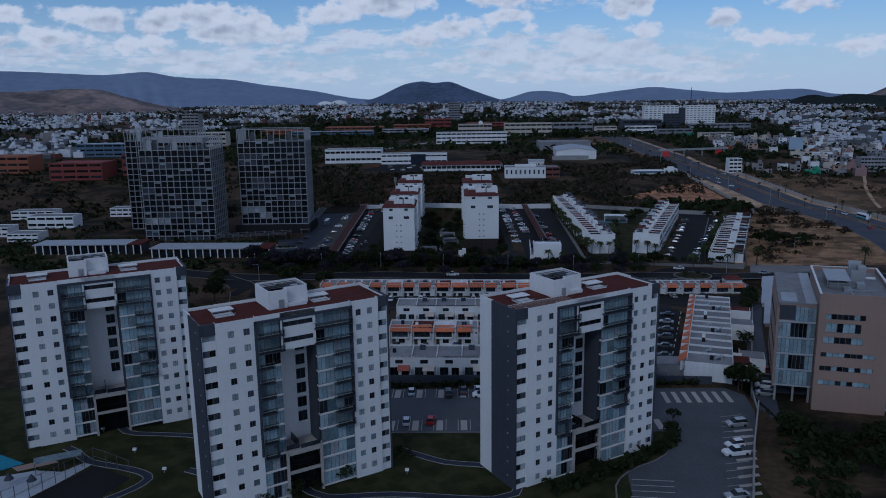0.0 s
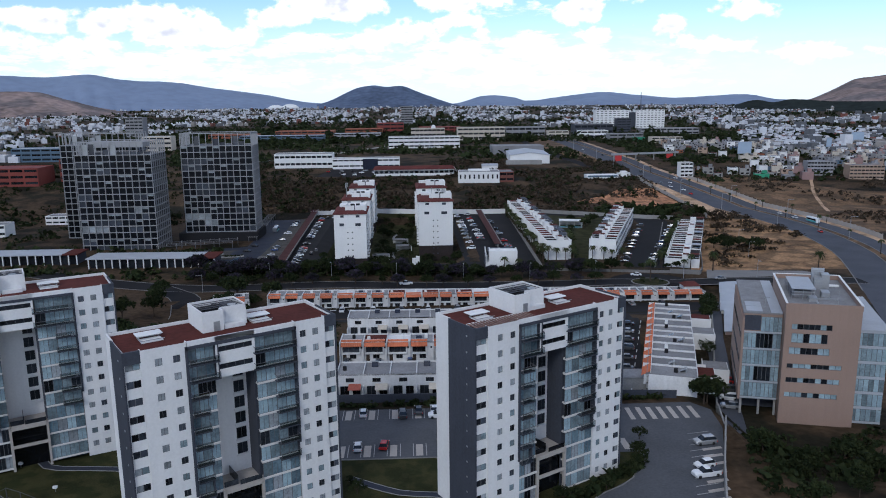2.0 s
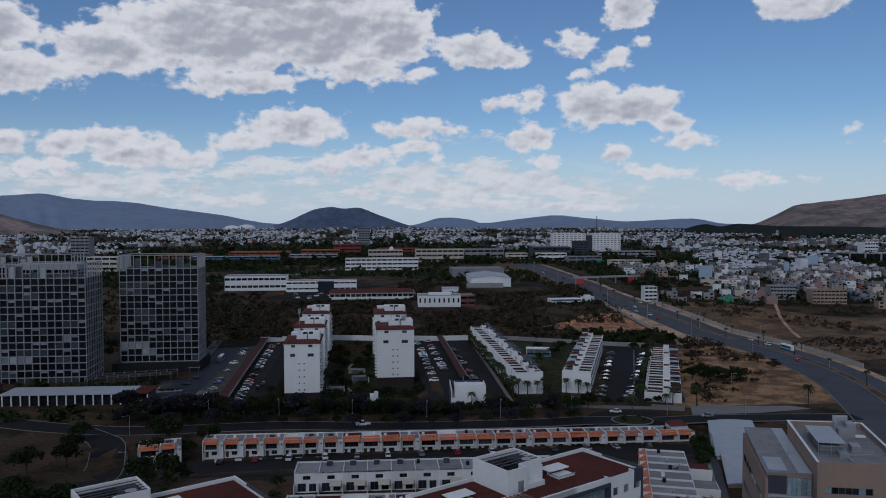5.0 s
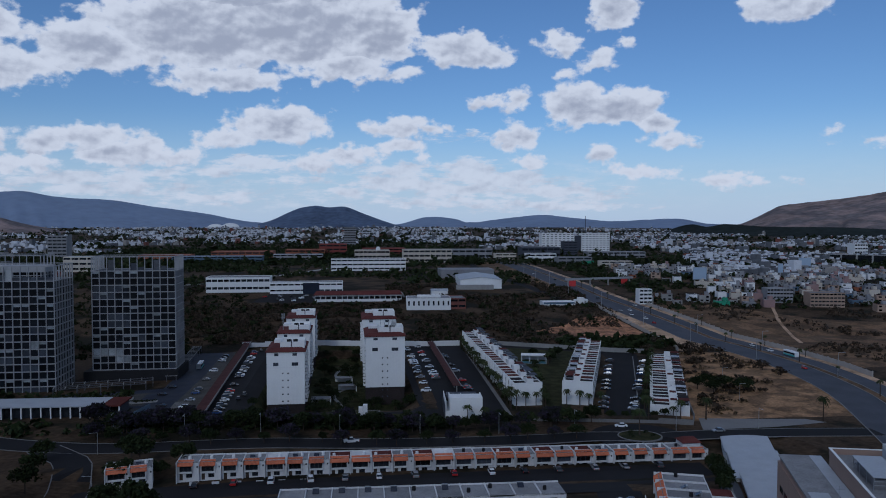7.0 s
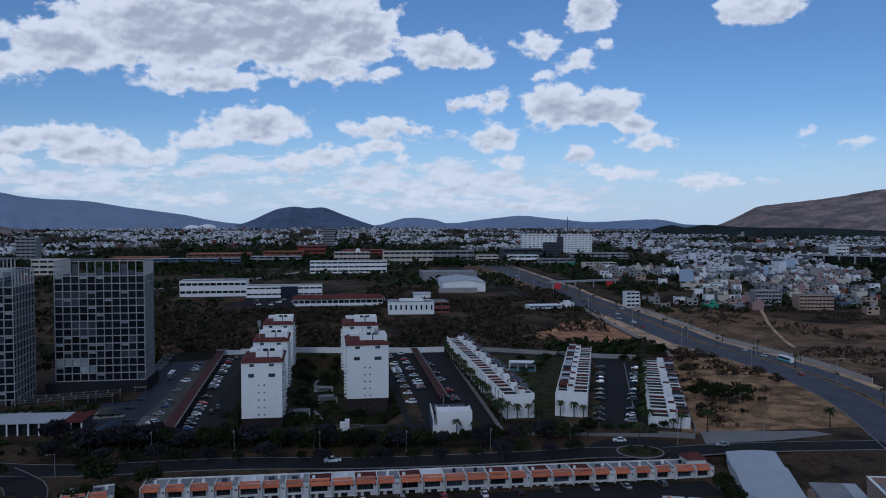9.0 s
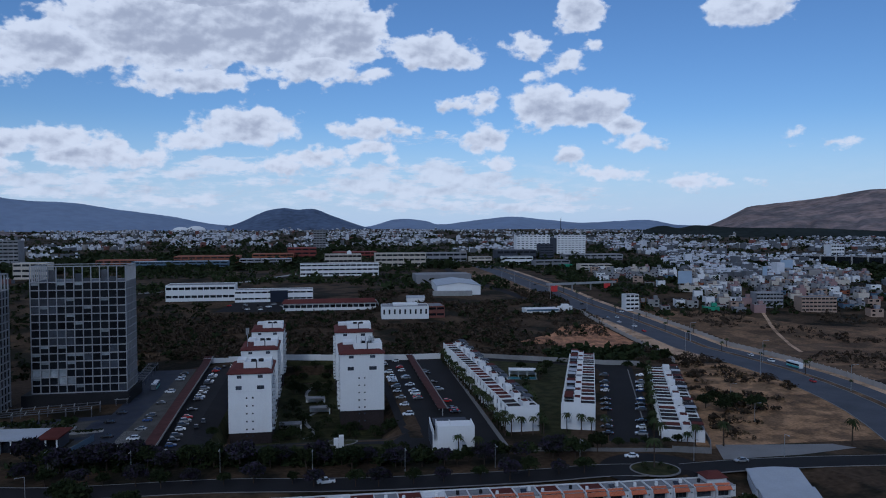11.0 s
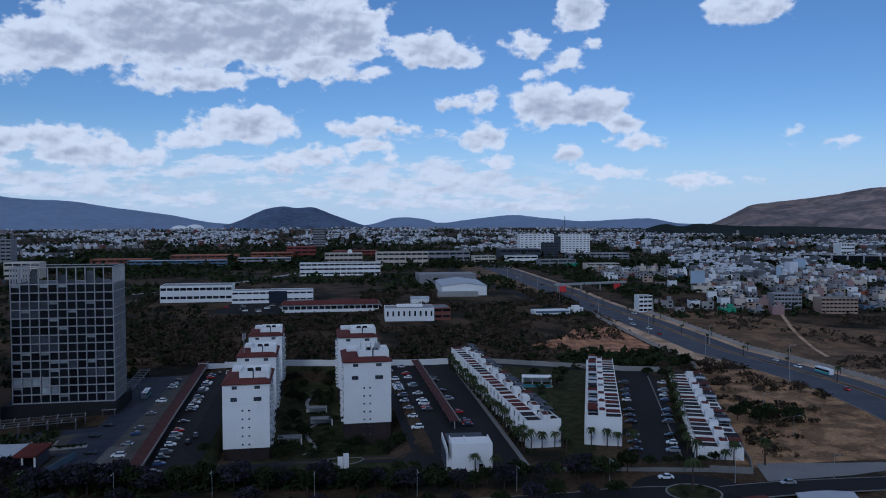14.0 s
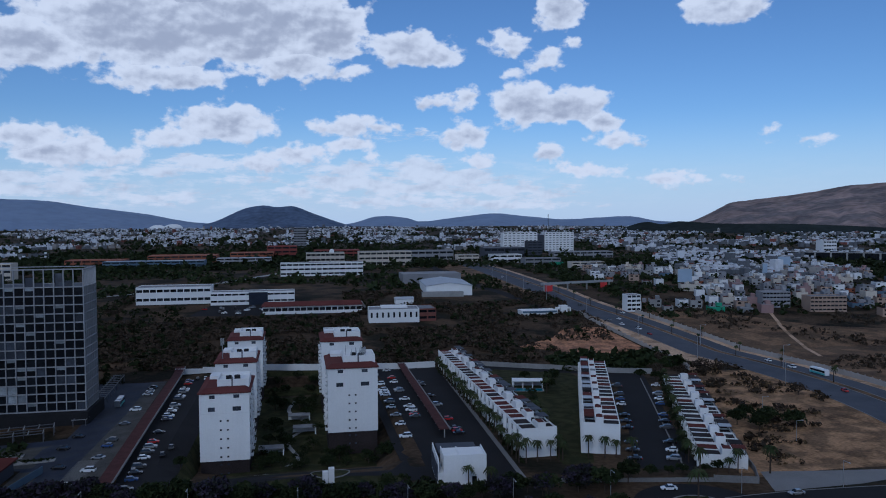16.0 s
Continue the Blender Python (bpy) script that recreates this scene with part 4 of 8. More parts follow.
            part("floor_slab", Shape().box(x0, x1, deep - 0.12, 1.25, z - 0.14, z + 0.14), M["stucco"], t)
            n = 4 if wd > 5 else 3
            for i in range(n):
                # pale blue panes hold the sky's reflection in their base colour
                window(t, x0 + wd * i / n, z + 0.14, round(wd / n, 3), STOREY - 0.28, deep + 0.2, rng.choice(("skyglass", "officeglass", "skyglass", "officeglass", "blueglass", "paleglass", "glass")), 1)
            if k >= low:
                full = k >= 10
                a, b = (x0 + 0.05, x1 + 0.5 if x0 < 10 else x1 + 0.1) if full else (x0 + b0, x0 + b1)
                if k in (10, 11):
                    a = a - (0.6 if x0 > 10 else 0)
                bal = part("balcony", Shape().box(a, b, -0.75, 0.55, z - 0.07, z + 0.07), M["slate"], t)
                part("railing", Shape().box(a, b, -0.75, -0.7, z + 1.0, z + 1.08).box(a, a + 0.05, -0.7, 0.5, z + 1.0, z + 1.08).box(b - 0.05, b, -0.7, 0.5, z + 1.0, z + 1.08).box(a, a + 0.05, -0.75, -0.7, z + 0.1, z + 1.0).box(b - 0.05, b, -0.75, -0.7, z + 0.1, z + 1.0), M["frame"], bal)
                part("glass_panel", Shape().box(a + 0.06, b - 0.06, -0.74, -0.72, z + 0.15, z + 0.98), M["railglass"], bal)
                if full or k == low:
                    part("partition", Shape().box(b - 0.12, b, -0.2, 0.6, z + 0.1, z + STOREY - 0.1), M["slate"], bal)
    part("surround", Shape().box(8.55, 8.95, -0.2, 1.25, 8.6, 32.7).box(25.9, 26.2, -0.2, 1.25, 12.8, 32.7).box(8.55, 26.2, -0.2, 0.3, 32.25, 32.75), M["slate"], t, "slate grey surround of the balcony bays")
    part("front_parapet", Shape().box(8.8, 26.1, 0.0, 0.3, 32.75, H).box(8.95, 13.05, 0.3, 1.0, 32.3, 32.75).box(19.3, 25.9, 0.3, 1.0, 32.3, 32.75), M["offwhite"], t)
    for x0 in (0.0, L - 0.25):
        part("side_parapet", Shape().box(x0, x0 + 0.25, 0.5, 7.6, rf, H - 0.3), M["offwhite"], t)
    part("roof", Shape().box(0.25, L - 0.25, 0.32, D - 0.3, rf - 0.35, 33.02), M["redroof"], t, "red waterproofed flat roof")
    # roof house, open on top, with tanks and panels
    ph = part("roof_house", Shape().prism([(9.8, 1.95), (13.2, 1.95), (13.2, 3.35), (17.45, 3.35), (17.45, 9.2), (9.8, 9.2)], rf, 35.4, 0), M["offwhite"], t)
    for x0, x1, y0, y1 in ((9.8, 10.05, 2.2, 8.95), (17.2, 17.45, 3.6, 8.95), (9.8, 17.45, 8.95, 9.2), (9.8, 13.2, 1.95, 2.2), (13.2, 17.2, 3.35, 3.6), (12.95, 13.2, 2.2, 3.35)):
        part("parapet", Shape().box(x0, x1, y0, y1, 35.4, 36.3), M["offwhite"], ph)
    part("deck", Shape().box(10.05, 17.2, 3.6, 8.95, 35.4, 35.46).box(10.05, 12.95, 2.2, 3.6, 35.4, 35.46), M["tank"], ph, "dark roof deck under the frame")
    for i in range(5):
        part("frame_bar", Shape().box(10.05, 17.2, 4.2 + i * 0.95, 4.3 + i * 0.95, 36.1, 36.2), M["frame"], ph)
    part("dish", Shape().cyl(15.4, 4.4, 35.6, 36.3, 0.15, 0.7, 12), M["metal"], ph)
    part("roof_door", Shape().box(11.6, 12.6, 1.9, 1.97, rf, rf + 2.1), M["metal"], ph)
    part("tank", Shape().cyl(11.5, 5, 35.46, 36.15, 0.7, k=12), M["tank"], ph)
    part("tank", Shape().cyl(13.3, 6.2, 35.46, 36.15, 0.7, k=12), M["tank"], ph)
    part("machine", Shape().box(14.4, 16.6, 5, 7.5, 35.46, 36.0), M["slate"], ph)
    ph.location = (1.2, 2.2, 0)
    part("step_block", Shape().box(14.6, 18.0, 4.4, 5.5, rf, rf + 1.2), M["offwhite"], t)
    for cx in (5.2, 22.5):
        vb = part("roof_vent", Shape().box(cx - 1.6, cx + 1.6, 4.6, 6.6, rf, rf + 0.7), M["offwhite"], t)
        part("vent_rail", Shape().box(cx - 1.8, cx + 1.8, 4.5, 4.58, rf + 0.85, rf + 0.95).box(cx - 1.8, cx + 1.8, 6.7, 6.78, rf + 0.85, rf + 0.95).box(cx - 1.8, cx - 1.72, 4.58, 6.7, rf + 0.85, rf + 0.95), M["metal"], vb)
        part("vent_cover", Shape().box(cx - 1.9, cx + 1.9, 6.0, 8.2, rf + 1.2, rf + 1.32).box(cx - 1.5, cx - 1.4, 6.9, 7.0, rf, rf + 1.2).box(cx + 1.4, cx + 1.5, 6.9, 7.0, rf, rf + 1.2), M["white"], vb)
    for i in range(9):
        part("roof_stub", Shape().cyl(2.5 + i * 3.3, 2.3 if i % 2 else 3.0, rf, rf + 0.45, 0.1, k=6), M["metal"], t)
    return t


TOWER = apartment_tower()
TOWER.matrix_basis = pose(-0.1, -1.3, 0, 0, 0, 31.0)
twin = copy_thing(TOWER, pose(-51.1, -10.4, 0.5, 0, 0, 32.2))
for ob in twin.children:
    if ob.name.startswith(("roof_house", "step_block")):
        ob.location.x += 1.6
copy_thing(TOWER, pose(-97.6, 16.0, 0.6, 0, 0, 28.6))
# slatted shade along the front of one roof
pg = thing("roof_pergola", pose(-0.1, -1.3, 32.5, 0, 0, 31.0), "weathered slatted shade on the tower's roof edge", "pergola")
for i in range(20):
    part("slat", Shape().box(0.5 + i * 0.62, 0.72 + i * 0.62, 0.35, 3.2, 0.85, 1.0), M["slatwood"], pg)
part("rail", Shape().box(0.3, 12.6, 3.2, 3.3, 0.0, 1.0), M["offwhite"], pg)

# ---------------------------------------------------------------- brown office block


def office():
    t = thing("office_block", pose(73.3, 44.2, -5.0, 0, 0, -14.7), "six-storey office block clad in tan stone with glazed wings", "office building")
    H, W, D = 28.4, 15.6, 30.0
    rows = [(1.4, 9.8, 22.4, 23.7), (1.5, 9.0, 19.3, 21.5), (1.2, 9.6, 16.6, 18.2), (1.0, 12.4, 13.3, 14.4), (1.0, 12.2, 9.9, 11.1), (0.9, 12.0, 6.4, 7.6)]
    w = part("front_wall", Shape().holed(0, W, 0, H - 1.3, rows, 0, 0.3), M["tan"], t)
    rng = random.Random(9)
    for r in rows:
        n = int((r[1] - r[0]) / 1.2)
        for i in range(n):
            window(w, r[0] + (r[1] - r[0]) * i / n, r[2], round((r[1] - r[0]) / n, 2), round(r[3] - r[2], 2), 0.3, "glass" if (r[2] > 17 and r[2] < 18) else rng.choice(("officeglass", "glass", "glass", "officeglass")), 0)
    part("body", Shape().box(0.0, W, 0.32, D, 0, H - 1.3), M["tan"], t)
    part("parapet", Shape().box(-0.1, 0.25, 0.0, D, H - 1.3, H).box(W - 0.25, W + 0.1, 0.0, D, H - 1.3, H).box(0.25, W - 0.25, D - 0.3, D, H - 1.3, H).box(0.25, W - 0.25, 0.0, 0.3, H - 1.3, H), M["tan"], t)
    part("coping", Shape().box(-0.2, 0.3, -0.05, D + 0.05, H, H + 0.12).box(W - 0.3, W + 0.2, -0.05, D + 0.05, H, H + 0.12).box(0.3, W - 0.3, D - 0.35, D + 0.05, H, H + 0.12), M["white"], t)
    part("roof", Shape().box(0.25, W - 0.25, 0.3, D - 0.3, H - 1.29, H - 1.15), M["greyroof"], t, "grey flat roof")
    pl = part("plant_room", Shape().box(2.6, 6.4, 10, 20.5, H - 1.15, H + 0.5), M["greywall"], t, "grey roof plant behind an open frame")
    part("plant_roof", Shape().box(1.9, 7.1, 8.7, 21.3, H + 1.2, H + 1.34), M["paleroof"], pl, "pale sheet roof on posts")
    for x in (2.0, 4.4, 6.9):
        for y in (8.8, 12.9, 17.0, 21.1):
            part("post", Shape().box(x, x + 0.1, y, y + 0.1, H - 1.15, H + 1.2), M["metal"], pl)
    for y in (8.8, 21.1):
        part("rail", Shape().box(2.0, 7.0, y, y + 0.08, H - 0.2, H - 0.1).box(2.0, 7.0, y, y + 0.08, H + 0.5, H + 0.6), M["metal"], pl)
    scr = part("plant_screen", Shape().box(8.0, 11.0, 23.4, 23.6, H - 1.15, H + 3.2).box(8.0, 8.15, 20.6, 23.4, H - 1.15, H + 2.4), M["paleroof"], t, "pale louvred plant screen")
    for k in range(8):
        part("louvre", Shape().box(8.0, 11.0, 23.25, 23.4, H - 0.9 + k * 0.5, H - 0.75 + k * 0.5), M["metal"], scr)
    part("ladder_post", Shape().cyl(11.6, 6.0, H - 1.15, H + 1.6, 0.05, k=6), M["metal"], t)
    part("skylight", Shape().box(11.6, 14.4, 22.0, 23.4, H - 1.15, H - 0.85), M["white"], t)
    for x, y, z in ((8.2, 19, 2.6), (10.0, 20, 3.4), (8.8, 11, 1.2), (5.5, 6.5, 0.9)):
        part("cooling_unit", Shape().box(x, x + 1.8, y, y + 3.0, H - 1.15, H - 1.15 + z), M["metal"], t)
    part("pipe", Shape().box(7.0, 7.3, 4, 9, H - 1.15, H - 0.8).box(7.0, 12, 8.8, 9.0, H - 1.15, H - 0.8), M["metal"], t)
    # left wing with glass front
    Z = 24.6
    g = part("glass_wing", Shape().box(-8.3, -0.1, 4.0, 36, 4.0, Z), M["tan"], t, "lower wing with glass front")
    part("wing_roof", Shape().box(-8.6, -0.12, 3.8, 36.2, Z, Z + 0.3), M["greyroof"], g, "grey metal roof of the wing")
    part("roof_light", Shape().box(-7.9, -4.4, 4.9, 9.0, Z + 0.3, Z + 0.42).box(-7.9, -4.4, 9.2, 13.2, Z + 0.3, Z + 0.42), M["paleroof"], g, "pale translucent roof panels")
    part("roof_strip", Shape().box(-2.6, -0.14, 3.9, 36.0, Z + 0.3, Z + 0.36), M["paleroof"], g, "pale strip of sheet roofing")
    part("aerial", Shape().cyl(-3.6, 9.0, Z + 0.3, Z + 3.2, 0.05, k=6).box(-4.6, -2.6, 8.97, 9.03, Z + 2.6, Z + 2.68), M["metal"], g)
    part("wing_base", Shape().box(-8.3, -0.1, 9, 36, 0, 4.0), M["slate"], g)
    for x in (-8.2, -4.2, -0.7):
        part("column", Shape().box(x, x + 0.5, 4.2, 4.7, 0, 4.0), M["concrete"], g)
    part("wall_end", Shape().box(-8.8, -8.3, 3.0, 36, 4.0, Z - 1), M["tan"], g)
    for k in range(5):
        z = 4.4 + k * 4.0
        part("floor_band", Shape().box(-8.3, -0.1, 3.6, 4.0, z - 0.35, z), M["paleroof"], g)
        for i in range(9):
            if k == 4 and i < 4:
                continue
            window(g, -8.25 + i * 0.9, z, 0.9, 3.5, 3.99, "glass" if k in (1, 3) and 2 < i < 7 else rng.choice(("officeglass", "officeglass", "skyglass")), 0)
    # flat dark sheet in place of the shade inside an open loggia
    part("loggia", Shape().box(-8.25, -4.7, 3.98, 4.02, 20.6, 24.2), M["slate"], g)
    # right wing
    g2 = part("glass_wing", Shape().box(W, W + 6.5, 3.0, D + 3, 0, 22.0), M["paleroof"], t, "set-back wing with glass front")
    for k in range(6):
        for i in range(6):
            window(g2, W + 0.1 + i * 1.06, 0.6 + k * 3.6, 1.06, 2.9, 2.98, rng.choice(("officeglass", "officeglass", "skyglass")), 0)
    part("wing_roof", Shape().box(W, W + 6.8, 2.8, D + 3.2, 22.0, 22.3), M["paleroof"], g2)
    for k in range(7):
        part("side_window", Shape().box(-8.86, -8.78, 6 + k * 4, 9 + k * 4, 6.2, 7.4).box(-8.86, -8.78, 6 + k * 4, 9 + k * 4, 12.2, 13.4).box(-8.86, -8.78, 6 + k * 4, 9 + k * 4, 18.2, 19.4), M["glass"], g)
    shear(t, 0.105)


office()
# pale sheds behind the office
for i, (x, y, w, d, top, lab) in enumerate(((107, 157.5, 15.5, 16.5, -4.6, "long shed with a pale curved metal roof"), (97, 132.5, 15.5, 25.0, -4.1, "white shed with a pale flat metal roof"), (86.2, 103.7, 12.0, 28.5, -2.2, "tan shed with a pale stepped metal roof"))):
    h = 4.4
    t = thing("shed", pose(x, y, top - h, 0, 0, -7), lab, "shed", "sheds behind the office")
    part("wall", Shape().box(0, w, 0, d, -2, h), M["white"] if i < 2 else M["tan"], t)
    ribs = Shape()
    for k in range(int(d / 1.6)):
        ribs.box(-0.07, 0, 0.4 + k * 1.6, 0.55 + k * 1.6, -1, h - 0.3)
    part("wall_ribs", ribs, M["paleroof"], t)
    rings = []
    for y0 in (-0.3, d + 0.25):
        rings.append([(w * k / 10 + (-0.3 if k == 0 else 0.3 if k == 10 else 0), y0, h + (0.45 if i == 0 else 0.3) * math.sin(math.pi * k / 10)) for k in range(11)] + [(w * k / 10, y0, h - 0.25) for k in range(10, -1, -1)])
    part("roof", Shape().loft(rings), M["paleroof"], t)
    part("gutter", Shape().box(-0.45, -0.25, -0.3, d + 0.25, h - 0.3, h - 0.1), M["metal"], t)
    shear(t, 0.277)

# ---------------------------------------------------------------- terraced houses


def clutter(t, rng, w, d, z):
    """Tank, solar heater and parapet walls on a flat roof."""
    part("roof_parapet", Shape().box(0, 0.15, 0, d, z, z + 0.5).box(0.15, w, d - 0.15, d, z, z + 0.4), M["whitewash"], t)
    if rng.random() < 0.6:
        x, y = rng.uniform(1, w - 1.2), rng.uniform(d * 0.35, d * 0.7)
        part("water_tank", Shape().cyl(x, y, z, z + 1.0, 0.5, 0.45, 8), M[rng.choice(("tank", "white"))], t)
    if rng.random() < 0.5:
        x, y = rng.uniform(1, w - 2.2), rng.uniform(d * 0.3, d * 0.7)
        s = Shape()
        s.loft([[(x, y, z + 0.1), (x + 1.6, y, z + 0.1), (x + 1.6, y, z + 0.2), (x, y, z + 0.2)], [(x, y + 1.3, z + 0.8), (x + 1.6, y + 1.3, z + 0.8), (x + 1.6, y + 1.3, z + 0.9), (x, y + 1.3, z + 0.9)]])
        part("solar_heater", s, M["solar"], t)
        part("heater_tank", Shape().box(x, x + 1.6, y + 1.3, y + 1.7, z + 0.0, z + 1.1), M["metal"], t)


def house_front(seed, w=6.35, d=7.2, h=5.6, roof=("greyroof", "greyroof", "whitewash", "redroof")):
    """A narrow white house whose street front has a tiled canopy over a framed, curtained window."""
    rng = random.Random(seed)
    t = thing("terraced_house", pose(0, 0, 0), "narrow white two-storey terraced house with orange tiled canopy", "house", "terraced houses with orange canopies")
    wide = rng.random() < 0.6
    x1 = 5.3 if wide else 4.3
    holes = [(0.7, x1, 2.5, 4.7), (0.7, 1.7, 0.0, 2.1), (2.6, 4.4, 0.7, 2.0), (5.65, 6.1, 3.6, 4.2)]
    f = part("front_wall", Shape().holed(0.1, w, -1.2, h, holes, 0.0, 0.5), M["whitewash"], t)
    window(f, 0.7, 2.5, round(x1 - 0.7, 2), 2.2, 0.45, rng.choice(("glass", "drape", "glass", "glass", "curtain")), 2)
    window(f, 2.6, 0.7, 1.8, 1.3, 0.3, "glass", 1)
    window(f, 5.65, 3.6, 0.45, 0.6, 0.3, "glass", 0)
    part("door", Shape().box(0.7, 1.7, 0.25, 0.32, 0, 2.1), M["bark"], f)
    part("body", Shape().box(0.1, w, 0.52, d, -1.2, h - 0.4), M["whitewash"], t)
    part("roof", Shape().box(0.1, w, 0.0, d, h - 0.4, h - 0.28).box(0.1, w, 0, 0.2, h - 0.28, h), M[rng.choice(roof)], t)
    part("party_wall", Shape().box(-0.1, 0.1, -1.0, d, -1.2, h + 0.15), M["whitewash"], t)
    c1, z0, z1 = (w - 0.4 if wide else 4.8), h - 1.05, h + 0.25
    c = part("canopy", Shape().loft([[(0.3, -1.15, z0), (c1, -1.15, z0), (c1, -1.15, z0 + 0.14), (0.3, -1.15, z0 + 0.14)], [(0.3, 0.9, z1), (c1, 0.9, z1), (c1, 0.9, z1 + 0.14), (0.3, 0.9, z1 + 0.14)]]), M["orange"], t, "orange clay tile canopy")
    ribs = Shape()
    for i in range(11):
        x = 0.3 + (c1 - 0.3) * (i + 0.5) / 11
        ribs.loft([[(x - 0.08, -1.17, z0 + 0.14), (x + 0.08, -1.17, z0 + 0.14), (x, -1.17, z0 + 0.24)], [(x - 0.08, 0.9, z1 + 0.14), (x + 0.08, 0.9, z1 + 0.14), (x, 0.9, z1 + 0.24)]])
    part("tile_ribs", ribs, M["orange"], c)
    part("canopy_back", Shape().box(0.3, c1, 0.9, 1.05, h - 0.3, z1 + 0.2), M["whitewash"], t)
    b = part("window_surround", Shape().box(0.4, x1 + 0.3, -0.6, 0.0, 2.2, 2.42), M["whitewash"], t)
    part("cheek", Shape().box(0.4, 0.6, -0.6, 0.0, 2.42, 4.72), M["whitewash"], b)
    part("cheek", Shape().box(x1 + 0.1, x1 + 0.3, -0.6, 0.0, 2.42, 4.72), M["whitewash"], b)
    part("gate_wall", Shape().box(4.2, w, -3.4, -3.2, -0.8, 0.5), M["whitewash"], t)
    clutter(t, rng, w, d, h - 0.28)
    return t


def house_back(seed, w=6.4, d=8.5, h=5.5):
    """The garden side of the same kind of house: paired windows above, awning and dark opening below."""
    rng = random.Random(seed)
    t = thing("terraced_house", pose(0, 0, 0), "white two-storey terraced house with terracotta garden awning", "house", "terraced houses with awnings")
    holes = [(2.2, 4.2, 3.2, 4.3), (0.8, 3.0, 0.0, 2.3), (3.8, 5.7, 0.0, 2.2)]
    f = part("garden_wall", Shape().holed(0.08, w, -1.2, h - 0.2, holes, 0.0, 0.35), M["whitewash"], t)
    window(f, 2.2, 3.2, 2.0, 1.1, 0.3, "glass", 1)
    window(f, 0.8, 0.0, 2.2, 2.3, 0.35, "glass", 1)
    window(f, 3.8, 0.0, 1.9, 2.2, 0.35, "glass", 1)
    part("body", Shape().box(0.08, w, 0.37, d, -1.2, h - 0.55), M["whitewash"], t)
    part("roof", Shape().box(0.08, w, 0.0, d, h - 0.55, h - 0.4).box(0.08, w, 0, 0.2, h - 0.4, h - 0.2), M["greyroof"], t)
    part("party_wall", Shape().box(-0.08, 0.08, -2.6, d, -1.2, 2.4).box(-0.08, 0.08, 0, d, 2.4, h), M["whitewash"], t)
    if rng.random() < 0.75:
        x0, x1 = rng.choice(((0.4, 3.6), (0.5, 5.8), (2.9, 5.9)))
        part("awning", Shape().loft([[(x0, -2.3, 2.1), (x1, -2.3, 2.1), (x1, -2.3, 2.2), (x0, -2.3, 2.2)], [(x0, 0, 2.8), (x1, 0, 2.8), (x1, 0, 2.9), (x0, 0, 2.9)]]), M[rng.choice(("awning", "awning", "orange", "cream"))], t)
    clutter(t, rng, w, d, h - 0.4)
    return t


FRONTS, BACKS = [house_front(i) for i in range(5)], [house_back(20 + i) for i in range(5)]
used = set()


def put(models, i, m):
    """Places one of the model houses: the model itself first, then copies."""
    t = models[i % len(models)]
    if t.name in used:
        return copy_thing(t, m)
    used.add(t.name)
    t.matrix_basis = m
    return t


rng = random.Random(2)
for k in range(26):  # the long row along the street
    x = -64.0 + k * 6.46
    put(FRONTS, rng.randrange(5), pose(x, 163.3, -9.0 - 0.0118 * (x + 64)))
t = thing("end_roof_house", pose(96, 164.5, -5.2), "red-tiled upper room on the end house of the long row", "house")
part("wall", Shape().box(0, 6, 0.6, 6, 0, 1.4), M["whitewash"], t)
part("roof", Shape().loft([[(-0.4, 0, 1.4), (6.4, 0, 1.4), (6.4, 6.4, 1.4), (-0.4, 6.4, 1.4)], [(1.4, 2.6, 2.7), (4.8, 2.6, 2.7), (4.8, 3.8, 2.7), (1.4, 3.8, 2.7)]]), M["redtile"], t, "dark red hipped tile roof")
for k in range(11):
    x = -30 + k * 6.42
    put(BACKS, rng.randrange(5), pose(x, 112.0 - 0.03 * x, land(x, 113) + 0.2, 0, 0, -1.2))
    put(FRONTS, rng.randrange(5), pose(x, 84.2 - 0.05 * x, land(x, 86) + 0.1, 0, 0, -1.6))
    if k < 10:
        put(BACKS, rng.randrange(5), pose(x + 1.5, 57.6 - 0.03 * x, land(x, 58) + 0.2, 0, 0, -1.6))
for k in range(2):  # the pair beside the side street
    put(FRONTS, k + 1, pose(-83 + k * 6.4, 158 + k * 1.4, -9.0, 0, 0, 12))
# the terrace that runs away from the towers, and its garden side
LANE = [house_front(40 + i, 6.2, 11.8, 5.4, roof=("greyroof",)) for i in range(4)]
for k in range(11):
    u = 54.5 + k * 6.3
    x, y = 48.4 + 0.345 * (u - 56), u + 6.3
    put(LANE, k, pose(x, y, land(x, y) + 0.1, 0, 0, -109.0))
t = thing("end_house", at(57.6, 57.5, -18), "low white end house with red roof terrace", "house")
part("body", Shape().box(0, 6, 0, 7, -1, 3.2), M["white"], t)
part("roof", Shape().box(0.2, 5.8, 0.2, 6.8, 3.2, 3.3), M["redroof"], t)
part("upper_wall", Shape().box(0, 0.25, 0, 7, 3.2, 4.6).box(0.25, 4, 6.75, 7, 3.2, 4.0), M["white"], t)
t = thing("store_house", at(40.5, 57.5, -3), "grey flat-roofed gatehouse store", "outbuilding")
part("body", Shape().box(0, 8.6, 0, 5.6, -1, 3.0), M["concrete"], t)
part("roof", Shape().box(-0.2, 8.8, -0.2, 5.8, 3.0, 3.25), M["greyroof"], t)
